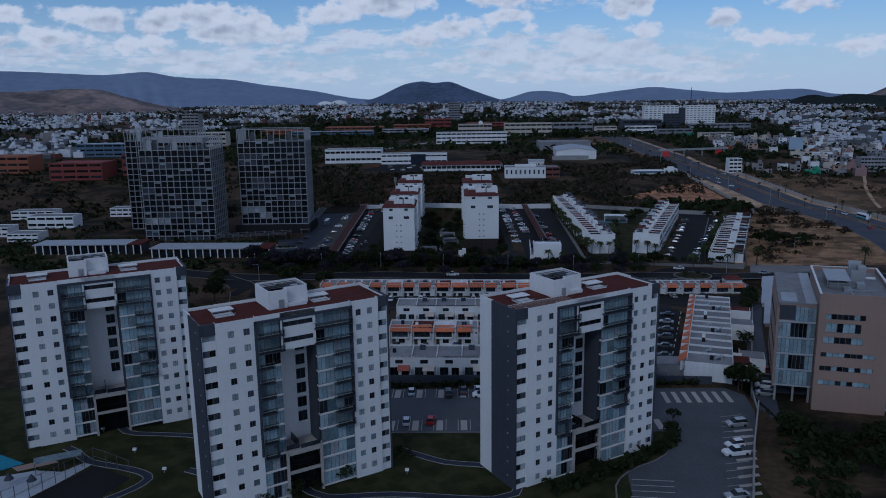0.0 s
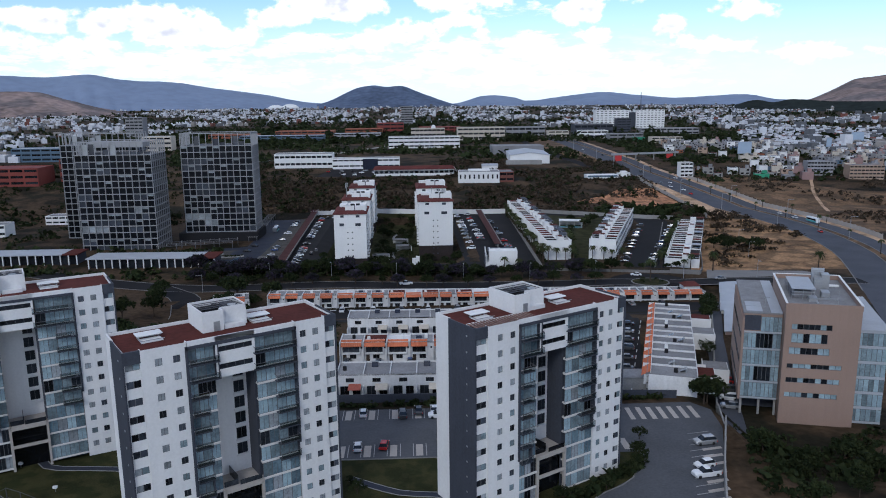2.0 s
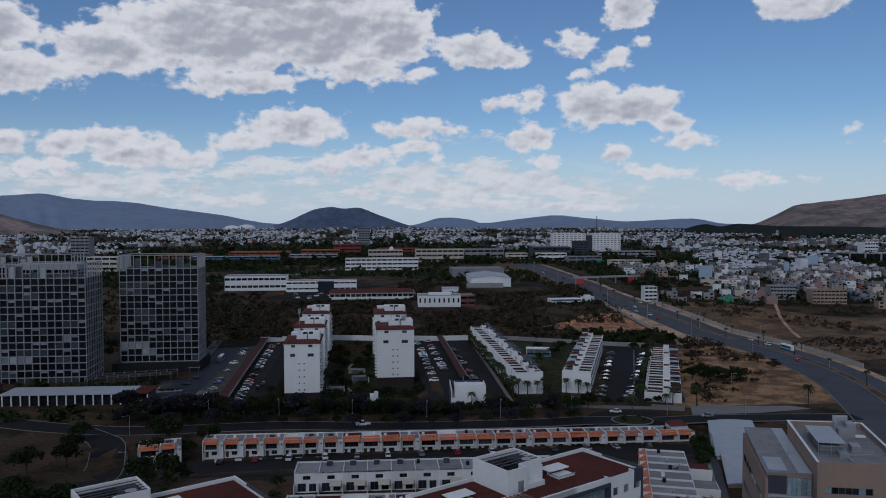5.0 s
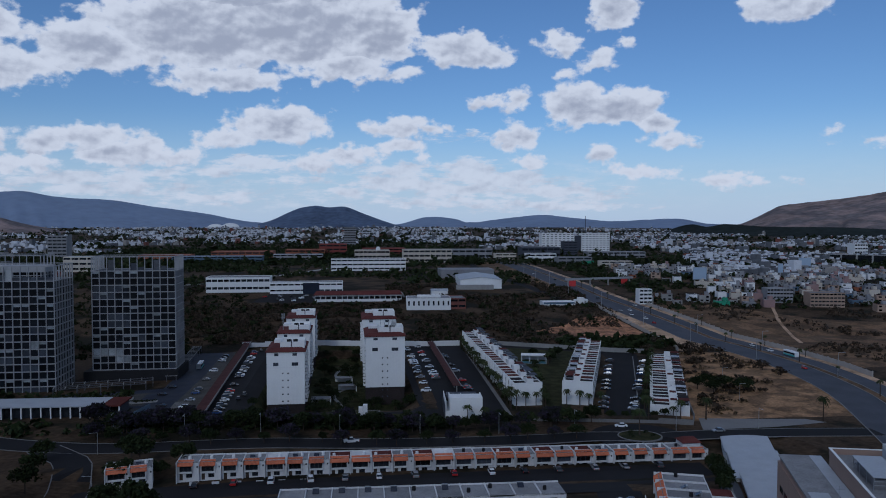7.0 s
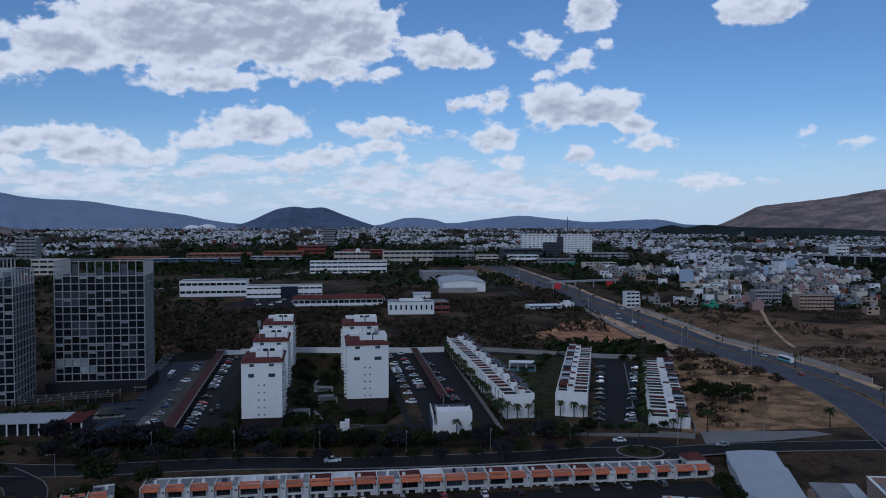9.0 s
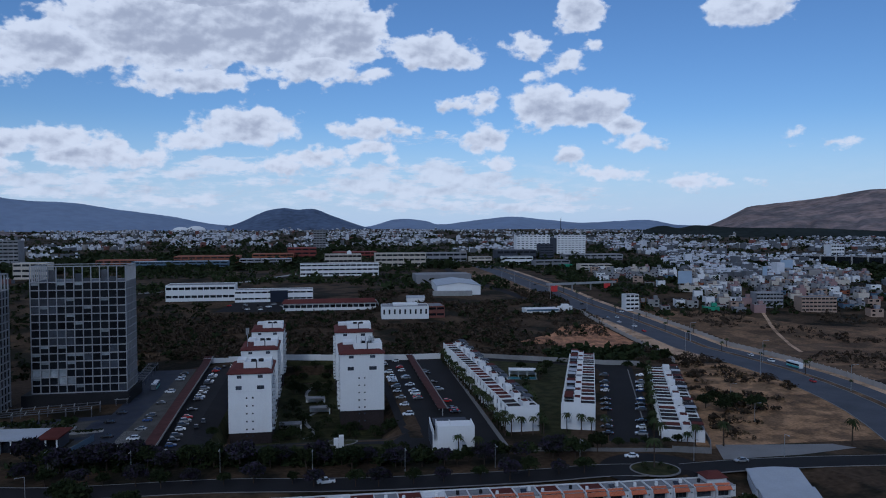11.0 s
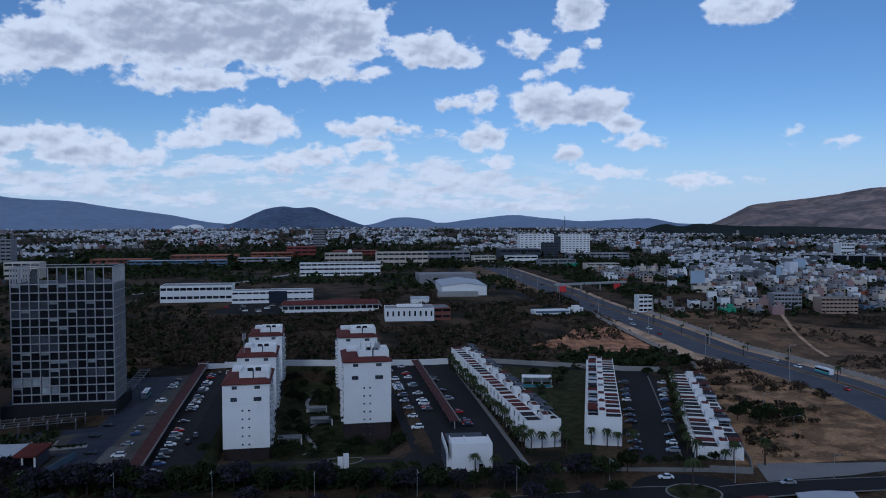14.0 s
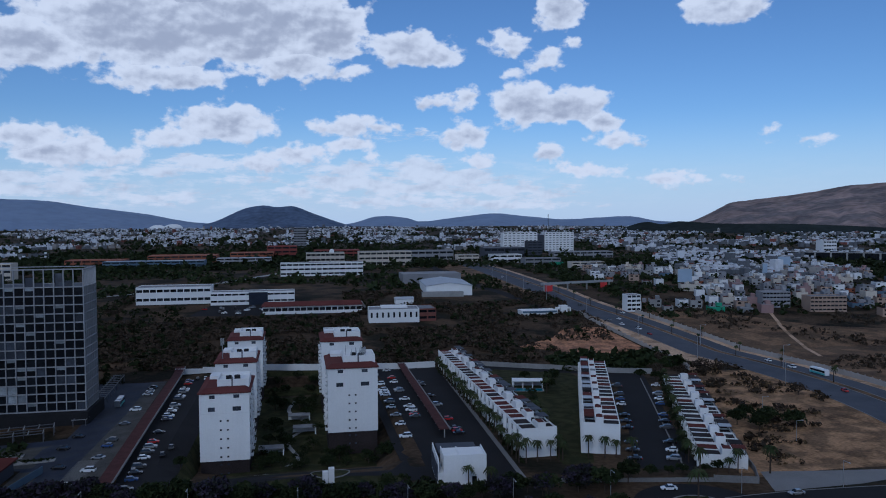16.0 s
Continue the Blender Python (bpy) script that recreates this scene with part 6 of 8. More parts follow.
for x, y, w, d in ((-128, 276, 20, 4), (-112, 270, 16, 3.2), (-150, 281, 14, 4)):
    t = thing("planter", at(x, y, 6), "long low planter with dark clipped hedge", "planter", "plaza planters")
    part("box", Shape().box(0, w, 0, d, -0.8, 0.55), M["concrete"], t)
    hs, hr = Shape(), random.Random(int(x))
    for k in range(int(w * 3)):
        leaf_clump(hs, hr, hr.uniform(0.4, w - 0.4), hr.uniform(0.4, d - 0.4), 0.8, 0.5, 9, 0.3)
    part("hedge", hs, M["leaf"], t)
t = thing("gate_canopy", at(-90, 233.5, -8), "white flat canopy over the plaza gate", "canopy")
part("roof", Shape().box(0, 16.5, 0, 3.4, 3.6, 4.0).box(-0.15, 16.65, -0.15, 0.0, 3.5, 4.15), M["white"], t)
for x in (0.6, 5.6, 10.6, 15.6):
    part("post", Shape().box(x, x + 0.3, 1.4, 1.7, -1, 3.6), M["metal"], t)

# gatehouse
t = thing("gatehouse", at(25, 211.5, -4), "white two-level gatehouse with dark rear roof", "gatehouse")
f = part("front_wall", Shape().holed(0, 12.4, -1, 8.6, [(8.2, 9.6, 0.4, 2.4)], 0, 0.3), M["white"], t)
window(f, 8.2, 0.4, 1.4, 2.0, 0.3, "glass", 0)
part("body", Shape().box(0, 12.4, 0.32, 9.5, -1, 8.0).box(0, 12.4, 0.32, 0.6, 8.0, 8.6).box(0, 0.3, 0.6, 9.5, 8.0, 8.6).box(12.1, 12.4, 0.6, 9.5, 8.0, 8.6).box(4.6, 4.9, 0.6, 9.5, 8.0, 8.4), M["white"], t)
part("rear_roof", Shape().box(-0.4, 11.6, 9.5, 19, 6.2, 6.6), M["slate"], t, "dark flat rear roof")
part("rear_body", Shape().box(0, 11, 9.5, 18.5, -1, 6.2), M["darkbrick"], t)
s = part("side_stair", Shape().box(-1.6, 0, 0.5, 17, -1, 3.5).box(-1.6, -1.3, 0.5, 17, 3.5, 7.5), M["white"], t)
for i in range(5):
    part("shade_leaf", Shape().box(-1.9, -1.6, 1.2 + i * 3.1, 3.0 + i * 3.1, 1.0, 5.6), M["slate"], s)
t = thing("entrance_pillar", at(-9.2, 213.5), "white two-part entrance pillar", "pillar")
part("slab", Shape().box(0, 1.6, 0, 1.6, -1, 5.6), M["white"], t)
part("slab", Shape().box(1.7, 3.3, 0.4, 2.0, -1, 6.4), M["white"], t)
# pool house in the garden
t = thing("pool_house", at(80, 331, -14), "low white open pool house", "pavilion")
part("roof", Shape().box(0, 14, 0, 6, 3.0, 3.4), M["white"], t)
part("back_wall", Shape().box(0, 14, 5.6, 6, -1, 3.0), M["white"], t)
for i in range(4):
    part("column", Shape().box(0.2 + i * 4.4, 0.6 + i * 4.4, 0.2, 0.6, -1, 3.0), M["white"], t)
part("pool_edge", Shape().box(-1, 14, -7, -1, -0.6, 0.25), M["concrete"], t)
part("pool_water", Shape().box(-0.4, 13.4, -6.4, -1.6, 0.25, 0.28), M["poolwater"], t)
for i, (x, y) in enumerate(((-24, 276), (-12, 302), (-14, 322))):
    t = thing("garden_pavilion", at(x - 6, y), "small open garden shelter with pale flat roof", "shelter", "garden shelters")
    part("roof", Shape().box(0, 9, 0, 5, 2.6, 2.85), M["greyroof"], t)
    part("wall", Shape().box(8.6, 9, 0, 5, -0.5, 2.6).box(0, 8.6, 4.7, 5, -0.5, 2.6), M["white"], t)

# ---------------------------------------------------------------- trees and shrubs


def tree(seed, h, spread, leaf, label, group, trunk_h=0.4, clumps=40):
    rng = random.Random(seed)
    t = thing("tree", pose(0, 0, 0), label, "tree", group)
    s = Shape()
    th = h * trunk_h
    ring = lambda x, y, z, r: [(x + r * math.cos(i * 1.0472), y + r * math.sin(i * 1.0472), z) for i in range(6)]
    s.loft([ring(0, 0, -0.6, 0.055 * h * 0.6), ring(rng.uniform(-0.1, 0.1), 0, th * 0.5, 0.03 * h), ring(rng.uniform(-0.2, 0.2), 0.1, th, 0.024 * h)])
    crown = Shape()
    for i in range(6):
        a = i * 1.047 + rng.uniform(-0.4, 0.4)
        k = spread * rng.uniform(0.45, 0.8)
        top = (k * math.cos(a), k * math.sin(a), h * rng.uniform(0.6, 0.85))
        mid = (top[0] * 0.4, top[1] * 0.4, (th + top[2]) / 2 - 0.2)
        s.loft([ring(0, 0, th * 0.85, 0.018 * h), ring(*mid, 0.012 * h), ring(*top, 0.005 * h)])
    part("trunk", s, M["bark"], t)
    for i in range(clumps):
        a, b = rng.uniform(0, 6.283), rng.random()
        k = spread * math.sqrt(rng.random()) * (0.95 if b < 0.6 else 0.7)
        z = th * 1.05 + (h - th) * (0.25 + 0.6 * b) * (1 - 0.3 * (k / spread) ** 2)
        leaf_clump(crown, rng, k * math.cos(a), k * math.sin(a), z, spread * rng.uniform(0.24, 0.38), 26, h * 0.062)
    part("crown", crown, M[leaf], t)
    return t


def palm(seed, h, label, group, reach=2.4):
    rng = random.Random(seed)
    t = thing("palm_tree", pose(0, 0, 0), label, "palm tree", group)
    ring = lambda x, y, z, r: [(x + r * math.cos(i * 1.0472), y + r * math.sin(i * 1.0472), z) for i in range(6)]
    lean = rng.uniform(-0.3, 0.3)
    s = Shape().loft([ring(0, 0, -0.5, 0.28), ring(lean * 0.3, 0, h * 0.5, 0.2), ring(lean, 0, h, 0.17)])
    part("trunk", s, M["bark"], t)
    c = Shape()
    for i in range(30):
        a, up = i * 2.399 + rng.uniform(-0.2, 0.2), rng.uniform(-0.6, 1.1)
        r = reach * rng.uniform(0.85, 1.2)
        pts = []
        for k in range(5):
            f = k / 4
            d = r * f * (1 - 0.15 * f)
            pts.append((lean + d * math.cos(a), d * math.sin(a), h + 0.1 + r * (up * 0.8 * f - (0.7 + 0.4 * up) * f * f)))
        px, py = -math.sin(a), math.cos(a)
        for k in range(4):
            w0, w1 = (0.05 + 0.17 * math.sin(math.pi * q / 4 * 0.9 + 0.2) for q in (k, k + 1))
            p, q = pts[k], pts[k + 1]
            for sg in (-1, 1):
                c.quad(p, (p[0] + sg * px * w0, p[1] + sg * py * w0, p[2] - 0.12), (q[0] + sg * px * w1, q[1] + sg * py * w1, q[2] - 0.12), q)
    part("crown", c, M["palm"], t)
    return t


def scatter(models, spots, rng, lo=0.8, hi=1.25):
    """Copies of the models at the given places, each turned and sized by chance."""
    for x, y in spots:
        k = rng.uniform(lo, hi)
        m = at(x, y, rng.uniform(0, 360))
        t = rng.choice(models)
        if t.name in used:
            o = copy_thing(t, m)
        else:
            used.add(t.name)
            t.matrix_basis = m
            o = t
        o.scale = (k, k, k * rng.uniform(0.9, 1.1))


rng = random.Random(12)
JAC = [tree(100 + i, 7.5, 4.6, "jacaranda", "flowering jacaranda tree with dull purple crown", "street jacarandas") for i in range(2)]
GRN = [tree(110 + i, 7.0, 4.0, "leaf", "dark green broadleaf tree", "garden trees") for i in range(3)]
SML = [tree(120 + i, 4.0, 2.4, "leaf", "small dark green garden tree", "small garden trees", 0.3, 16) for i in range(2)]
MES = [tree(130 + i, 5.0, 4.2, "scrub", "dusty spreading mesquite tree", "mesquite trees", 0.22, 22) for i in range(2)]
PLM = [palm(140 + i, 5.5 + i, "slender palm tree in the estate", "estate palms") for i in range(3)]
HWP = [palm(150, 6.5, "shaggy roadside palm beside the highway", "highway palms", 1.7)]
BIGP = [palm(160, 9.5, "tall palm tree on the traffic island", "tall palms", 3.4)]
# along the street
jac = [(x + rng.uniform(-3, 3), 197 + 0.0016 * (x - 40) ** 2 * 0.9 + rng.uniform(-2, 4)) for x in range(-108, 78, 8)]
scatter(JAC, [p for i, p in enumerate(jac) if i % 3 == 0], rng, 0.8, 1.2)
scatter(GRN, [p for i, p in enumerate(jac) if i % 3], rng, 0.7, 1.1)
scatter(JAC, [(-96 + i * 7.5, 222 - i * 1.4) for i in range(5)], rng)
scatter(SML, [(x + rng.uniform(-2, 2), 211 + rng.uniform(-3, 5)) for x in range(-60, 24, 5)], rng, 0.7, 1.2)
for off, step in ((9.5, 6.5), (-8.5, 9.0)):
    row = [(x + rng.uniform(-2, 2), 189 + 0.0016 * (x - 40) ** 2 + off + rng.uniform(-1.5, 2.5)) for x in np.arange(-104, 72, step)]
    scatter(JAC, row[::2], rng, 0.55, 0.85)
    scatter(GRN, row[1::2], rng, 0.5, 0.8)
scatter(GRN, [(-112, 190), (-108, 172), (-84, 188), (-78, 176), (-80, 162), (-104, 156), (-110, 142), (-72, 168), (-64, 172), (-88, 84), (-94, 90), (-90, 98), (-97, 104), (-86, 106), (-100, 112), (-70, 120), (-74, 128), (-66, 126)], rng, 0.8, 1.2)
# estate gardens
scatter(GRN, [(-24, 268), (-20, 284), (-25, 310), (-12, 328), (-26, 346), (-10, 354), (-22, 378), (-8, 384), (14, 258), (-52, 246), (-27, 292)], rng, 0.55, 0.9)
scatter(SML, [(rng.uniform(-29, -8), rng.uniform(244, 390)) for _ in range(42)], rng, 0.6, 1.3)
scatter(SML, [(rng.uniform(-8, 12), rng.uniform(252, 270)) for _ in range(8)], rng, 0.8, 1.4)
scatter(PLM, [(52.0 + (y - 226) * 0.016 + rng.uniform(-0.3, 0.3), y + rng.uniform(-1, 1)) for y in range(226, 386, 5)], rng, 0.8, 1.1)
scatter(PLM, [(54, 226), (58, 227), (62, 226), (65.5, 228), (75, 227), (80, 225.5), (84, 226), (88, 223), (110, 204), (113, 204), (66, 226), (69, 244), (72, 262), (76, 284), (92, 318), (97, 330)], rng, 0.8, 1.1)
scatter(PLM, [(103.6 + i * 4.05, 216 + i * 9.2) for i in range(13)], rng, 0.7, 1.0)
scatter(SML, [(105.2 + i * 4.05, 220.6 + i * 9.2) for i in range(13)] + [(67 + i * 2, 232 + i * 10) for i in range(9)], rng, 0.7, 1.2)
scatter(GRN, [(94, 322), (100, 336), (106, 348), (90, 345), (146, 338), (150, 330)], rng, 0.6, 0.9)
scatter(BIGP, [(88.5, 183.5), (99.5, 202)], rng, 0.95, 1.05)
scatter(PLM, [(122, 201.5), (165, 194), (38, 208), (31, 206)], rng, 0.9, 1.2)
scatter(SML, [(84, 180), (91, 184), (86, 185.5), (92, 180)], rng, 0.35, 0.5)
scatter(GRN, [(64 + i * 5.5 + rng.uniform(-1, 1), 205.5 + rng.uniform(-1, 1)) for i in range(9)], rng, 0.35, 0.6)
# plots and verges
scatter(GRN, [(143, 252), (149, 247), (155, 250), (150, 258), (160, 243), (164, 248), (146, 243), (158, 256)], rng, 0.75, 1.0)
scatter(MES, [(196, 290), (191, 342), (187, 352), (180, 366), (174, 372), (168, 340), (160, 350)], rng, 0.9, 1.3)
scatter(HWP, [(p[0] + rng.uniform(-0.6, 0.6), p[1] + rng.uniform(-3, 3)) for p in side(11, 225, 640)[::2]], rng, 0.75, 1.1)
scatter(HWP, [(p[0] + rng.uniform(-0.8, 0.8), p[1] + rng.uniform(-3, 3)) for p in side(25.5, 300, 620)[1::2]], rng, 0.7, 1.0)
scatter(SML, [(x + rng.uniform(-7, 7), y) for y in range(560, 760, 16) for x in (170,)], rng, 0.6, 1.1)
# round the towers
scatter(GRN, [(57.0, 47.0), (58.8, 49.5), (-78, 60), (-70, 66)], rng, 0.8, 1.0)
scatter(SML, [(33, 19.5), (34, 22), (32.5, 18), (30, 14), (27, 12), (24, 8), (21, 7), (36, 28), (9.5, 1), (12, 2.5), (15.5, 4.5), (5.5, -0.5), (18, 6.5), (-20.5, 9.5), (-22, 13), (-36, -0.5), (-31, 2.5), (-39, -2.5), (-44, -6), (-83, 31), (-90, 28), (-76, 36)], rng, 0.45, 0.85)
scatter(SML, [(rng.uniform(-66, -58), rng.uniform(100, 140)) for _ in range(6)] + [(-33, 96), (-34, 104), (-35, 118), (-36, 88), (74, 88), (77, 100), (68, 76)], rng, 0.8, 1.2)
scatter(GRN, [(90, 127), (93, 134), (86, 119), (98, 147)], rng, 0.6, 0.9)
scatter(GRN, [(62, 14), (66, 18), (72, 10), (58, 20), (68, 4), (78, 14), (82, -2), (70, -12), (90, 8), (64, -20), (76, 22), (60, 2), (94, 18), (86, -14)], rng, 0.5, 0.8)


def bushes(name, n, where, mat, seed, label, r=(0.7, 1.9), tufts=11):
    """Low shrubs over rough ground, too many to count."""
    rng, s = random.Random(seed), Shape()
    done = 0
    while done < n:
        p = where(rng)
        if p is None:
            continue
        x, y = p
        k = rng.uniform(*r) * (1.0 if rng.random() < 0.85 else 1.7)
        leaf_clump(s, rng, x, y, land(x, y) + k * 0.35, k, tufts, k * 0.55)
        done += 1
    solid(name, s, M[mat], label, "shrubs", kind="stuff")


def open_field(rng):
    x, y = rng.uniform(-150, 188), rng.uniform(392, 640)
    if 108 < x < 190 and y < 505 and rng.random() < 0.72 or (y < 400 - 0.2 * x and x < 160):
        return None
    if -140 < x < 22 and 535 < y < 640 or 26 < x < 90 and 485 < y < 535 or 82 < x < 160 and 570 < y < 640:
        return None
    if noise.noise((x / 40, y / 40, 1)) + 0.5 * noise.noise((x / 11, y / 11, 3)) < -0.25:
        return None
    return x, y


def beyond(rng):
    x, y = rng.uniform(258, 440), rng.uniform(300, 560)
    return (x, y) if noise.noise((x / 45, y / 45, 4)) > 0.0 else None


def dry_plot(rng):
    x, y = rng.uniform(118, 206), rng.uniform(205, 372)
    return (x, y) if (x - 122) < 0.9 * (y - 190) and noise.noise((x / 14, y / 14, 4)) > 0.05 and x > 122 + (y - 205) * 0.36 else None


def weeds(rng):
    x, y = rng.uniform(48, 130), rng.uniform(-40, 36)
    return (x, y) if x > 50 + 0.25 * max(0, y) and noise.noise((x / 12, y / 12, 4)) > -0.1 else None


def belt(rng):
    x, y = rng.uniform(-420, 175), rng.uniform(640, 1400)
    return (x, y) if noise.noise((x / 90, y / 90, 7)) > -0.05 and abs(x) < 0.5 * y and not (-60 < x < 90 and 790 < y < 850) else None


bushes("scrub", 9500, open_field, "scrub", 51, "dense dusty olive scrub on the open ground", (0.5, 1.6), 9)
bushes("scrub_green", 1000, open_field, "leaf", 52, "dark green bushes among the scrub", (0.8, 2.2))
bushes("scrub_beyond", 1100, beyond, "scrub", 53, "sparse dusty scrub beyond the highway", (0.6, 1.6))
bushes("scrub_plot", 420, dry_plot, "drygrass", 54, "dry weeds on the brown plot", (0.3, 0.8))
bushes("scrub_plot_green", 260, dry_plot, "scrub", 62, "olive bushes and weeds on the brown plot", (0.5, 1.5))
bushes("weeds", 1500, weeds, "leaf", 55, "rough weeds and low bushes", (0.4, 1.3))
bushes("shrub_border", 170, lambda r: (lambda u, v: (6 + 28 * u + v * 0.6, -1.6 + 15 * u + 6 * u * u - 0.5 * v))(r.random(), r.uniform(-0.2, 1.6)), "leaf", 59, "dark shrub border along the forecourt", (0.4, 0.95), 13)
bushes("shrub_row", 150, lambda r: (lambda y: (53.2 + (y - 226) * 0.016 + r.uniform(-0.5, 0.6), y))(r.uniform(226, 386)), "leaf", 60, "low dark shrubs along the white terrace", (0.5, 1.1), 12)
bushes("shrub_street", 420, lambda r: (lambda x: (x, 205 + 0.0012 * (x - 40) ** 2 + r.uniform(-5, 8)))(r.uniform(-98, 24)), "leaf", 61, "thick dark shrubs inside the estate wall", (0.7, 1.8), 12)
bushes("hedge", 130, lambda r: (r.uniform(-27, 48), 51.2 + r.uniform(-0.5, 0.5)), "leaf", 57, "low clipped hedge along the garden wall", (0.6, 0.9), 16)
bushes("scrub_bank", 420, lambda r: (r.uniform(118, 186), r.uniform(362, 398)), "leaf", 58, "thick dark bushes behind the estate wall", (1.2, 2.8), 14)
bushes("wood_belt", 3000, belt, "leaf", 56, "dark woodland and scrub on the far slope", (1.5, 4.2), 9)


def campus(rng):
    x, y = rng.uniform(-330, -100), rng.uniform(222, 306)
    if -178 < x < -100 and 240 < y < 272 or -236 < x < -170 and 254 < y < 280 or -192 < x < -100 and y > 292:
        return None
    return (x, y) if x > -0.98 * y and noise.noise((x / 16, y / 16, 6)) > -0.12 and (x < -112 or y < 240) else None


bushes("campus_planting", 620, campus, "leaf", 83, "dark planting round the office towers and pavilions", (0.8, 2.0), 10)


def west_scrub(rng):
    x, y = rng.uniform(-430, -98), rng.uniform(306, 640)
    if x < -0.86 * y or -218 < x < -100 and y < 372 or -165 < x < -98 and y < 398 or -140 < x and 585 < y:
        return None
    if any(a - 3 < x < a + w + 3 and b - 4 < y < b + 32 for a, b, w in ((-360, 520, 46), (-305, 540, 26), (-470, 560, 70), (-330, 330, 26), (-300, 318, 20), (-286, 350, 30), (-255, 400, 22), (-320, 390, 30), (-270, 300, 18))):
        return None
    return (x, y) if noise.noise((x / 38, y / 38, 2)) + 0.5 * noise.noise((x / 11, y / 11, 5)) > -0.22 else None


bushes("west_scrub", 1500, west_scrub, "leaf", 84, "dark scrub on the open ground west of the office towers", (0.9, 2.2), 9)

# ---------------------------------------------------------------- vehicles


def vehicle(paint, kind, lamps=True):
    """A parked car: body, glazed cabin, roof, lamps, bumpers and four wheels; it points along +y."""
    L, W, hb, hr = {"sedan": (4.5, 1.76, 0.88, 1.46), "hatch": (3.9, 1.7, 0.95, 1.52), "suv": (4.6, 1.86, 1.08, 1.75), "pickup": (5.3, 1.9, 1.08, 1.78)}[kind]
    name = {"white": "white", "silver": "silver", "grey": "dark grey", "black": "black", "red": "red", "blue": "dark blue"}[paint]
    word = {"sedan": "saloon car", "hatch": "small hatchback", "suv": "tall estate car", "pickup": "pickup truck"}[kind]
    t = thing("car", pose(0, 0, 0), "parked %s %s on asphalt" % (name, word), "car", "parked cars")
    y0, y1, w = -L / 2, L / 2, W / 2
    sec = lambda y, wd, lo, hi: [(-wd, y, lo), (wd, y, lo), (wd, y, hi - 0.12), (wd - 0.1, y, hi), (-wd + 0.1, y, hi), (-wd, y, hi - 0.12)]
    hood = hb if kind != "pickup" else hb + 0.05
    tail = hb if kind == "sedan" else hb + 0.06
    part("body", Shape().loft([sec(y0, w - 0.12, 0.34, tail - 0.12), sec(y0 + 0.25, w, 0.24, tail), sec(0, w, 0.22, hb + 0.04), sec(y1 - 0.5, w, 0.24, hood - 0.06), sec(y1, w - 0.14, 0.34, hood - 0.24)]), PAINT[paint], t)
    a, b = {"sedan": (y0 + 0.75, y1 - 1.2), "hatch": (y0 + 0.12, y1 - 1.0), "suv": (y0 + 0.12, y1 - 1.15), "pickup": (y0 + 1.75, y1 - 1.35)}[kind]
    top = [(-w + 0.24, a + 0.45, hr - 0.06), (w - 0.24, a + 0.45, hr - 0.06), (w - 0.24, b - 0.7, hr - 0.06), (-w + 0.24, b - 0.7, hr - 0.06)]
    part("cabin_glass", Shape().loft([[(-w + 0.05, a, hb), (w - 0.05, a, hb), (w - 0.05, b, hb), (-w + 0.05, b, hb)], top]), M["carglass"], t)
    part("roof", Shape().loft([top, [(p[0] * 0.93, p[1] * 0.96, hr) for p in top]]), PAINT[paint], t)
    if kind == "pickup":
        part("load_bed", Shape().box(-w + 0.12, w - 0.12, y0 + 0.15, a - 0.1, hb - 0.1, hb + 0.09), M["slate"], t)
    for x in (-w + 0.06, w - 0.06):
        for y in (y0 + 0.85, y1 - 0.85):
            r, k = 0.33, 10
            ring = lambda px: [(px, y + r * math.cos(6.28319 * i / k), r + r * math.sin(6.28319 * i / k)) for i in range(k)]
            part("wheel", Shape().loft([ring(x - 0.1), ring(x + 0.1)]), M["tyre"], t)
        if not lamps:
            continue
        part("headlight", Shape().box(x - 0.18, x + 0.02 if x > 0 else x + 0.18, y1 - 0.16, y1 - 0.02, 0.55, 0.7), M["paleroof"], t)
        part("tail_light", Shape().box(x - 0.12, x + 0.04, y0 - 0.02, y0 + 0.08, 0.6, 0.78), M["redsign"], t)
    return t


CARS = [vehicle(p, k) for p, k in (("white", "sedan"), ("white", "hatch"), ("white", "suv"), ("silver", "sedan"), ("grey", "suv"), ("black", "sedan"), ("red", "hatch"), ("silver", "suv"), ("blue", "hatch"), ("grey", "sedan"))]
PICK = vehicle("white", "pickup")
DIM = [CARS[i] for i in (1, 3, 4, 4, 5, 5, 7, 8, 9, 9)]
WHITE = CARS[:3] + [CARS[3], CARS[7]]


def park(x, y, rz, model=None, dz=0.1):
    t = model or rng.choice(CARS)
    m = at(x, y, rz + rng.uniform(-2, 2), dz)
    if t.name in used:
        return copy_thing(t, m)
    used.add(t.name)
    t.matrix_basis = m
    return t


rng = random.Random(17)
# residents' car park and forecourt by the towers
for x, y, rz, c in ((-21.5, 27.5, 2, CARS[1]), (-16.2, 28.0, -8, CARS[6]), (-21.4, 45.6, 0, CARS[1]), (-12.6, 44.5, 3, CARS[4]), (-9.0, 46.5, 0, CARS[9]), (-5.4, 46.8, 0, CARS[0]), (-4.6, 43.2, 90, CARS[2]), (35, 45, 10, CARS[6])):
    park(x, y, rz, c, 0.12)
park(48.5, 25.0, 100, CARS[7], 0.14)
park(43.6, 11.8, 100, PICK, 0.14)
park(44.6, 15.2, 102, CARS[1], 0.14)
park(38.0, -4.2, 100, CARS[3], 0.14)
for k in range(14):  # along the terrace streets
    x = -58 + k * 11 + rng.uniform(-1, 1)
    park(x, 158.0, 0 if k % 3 else 4, None, 0.1)
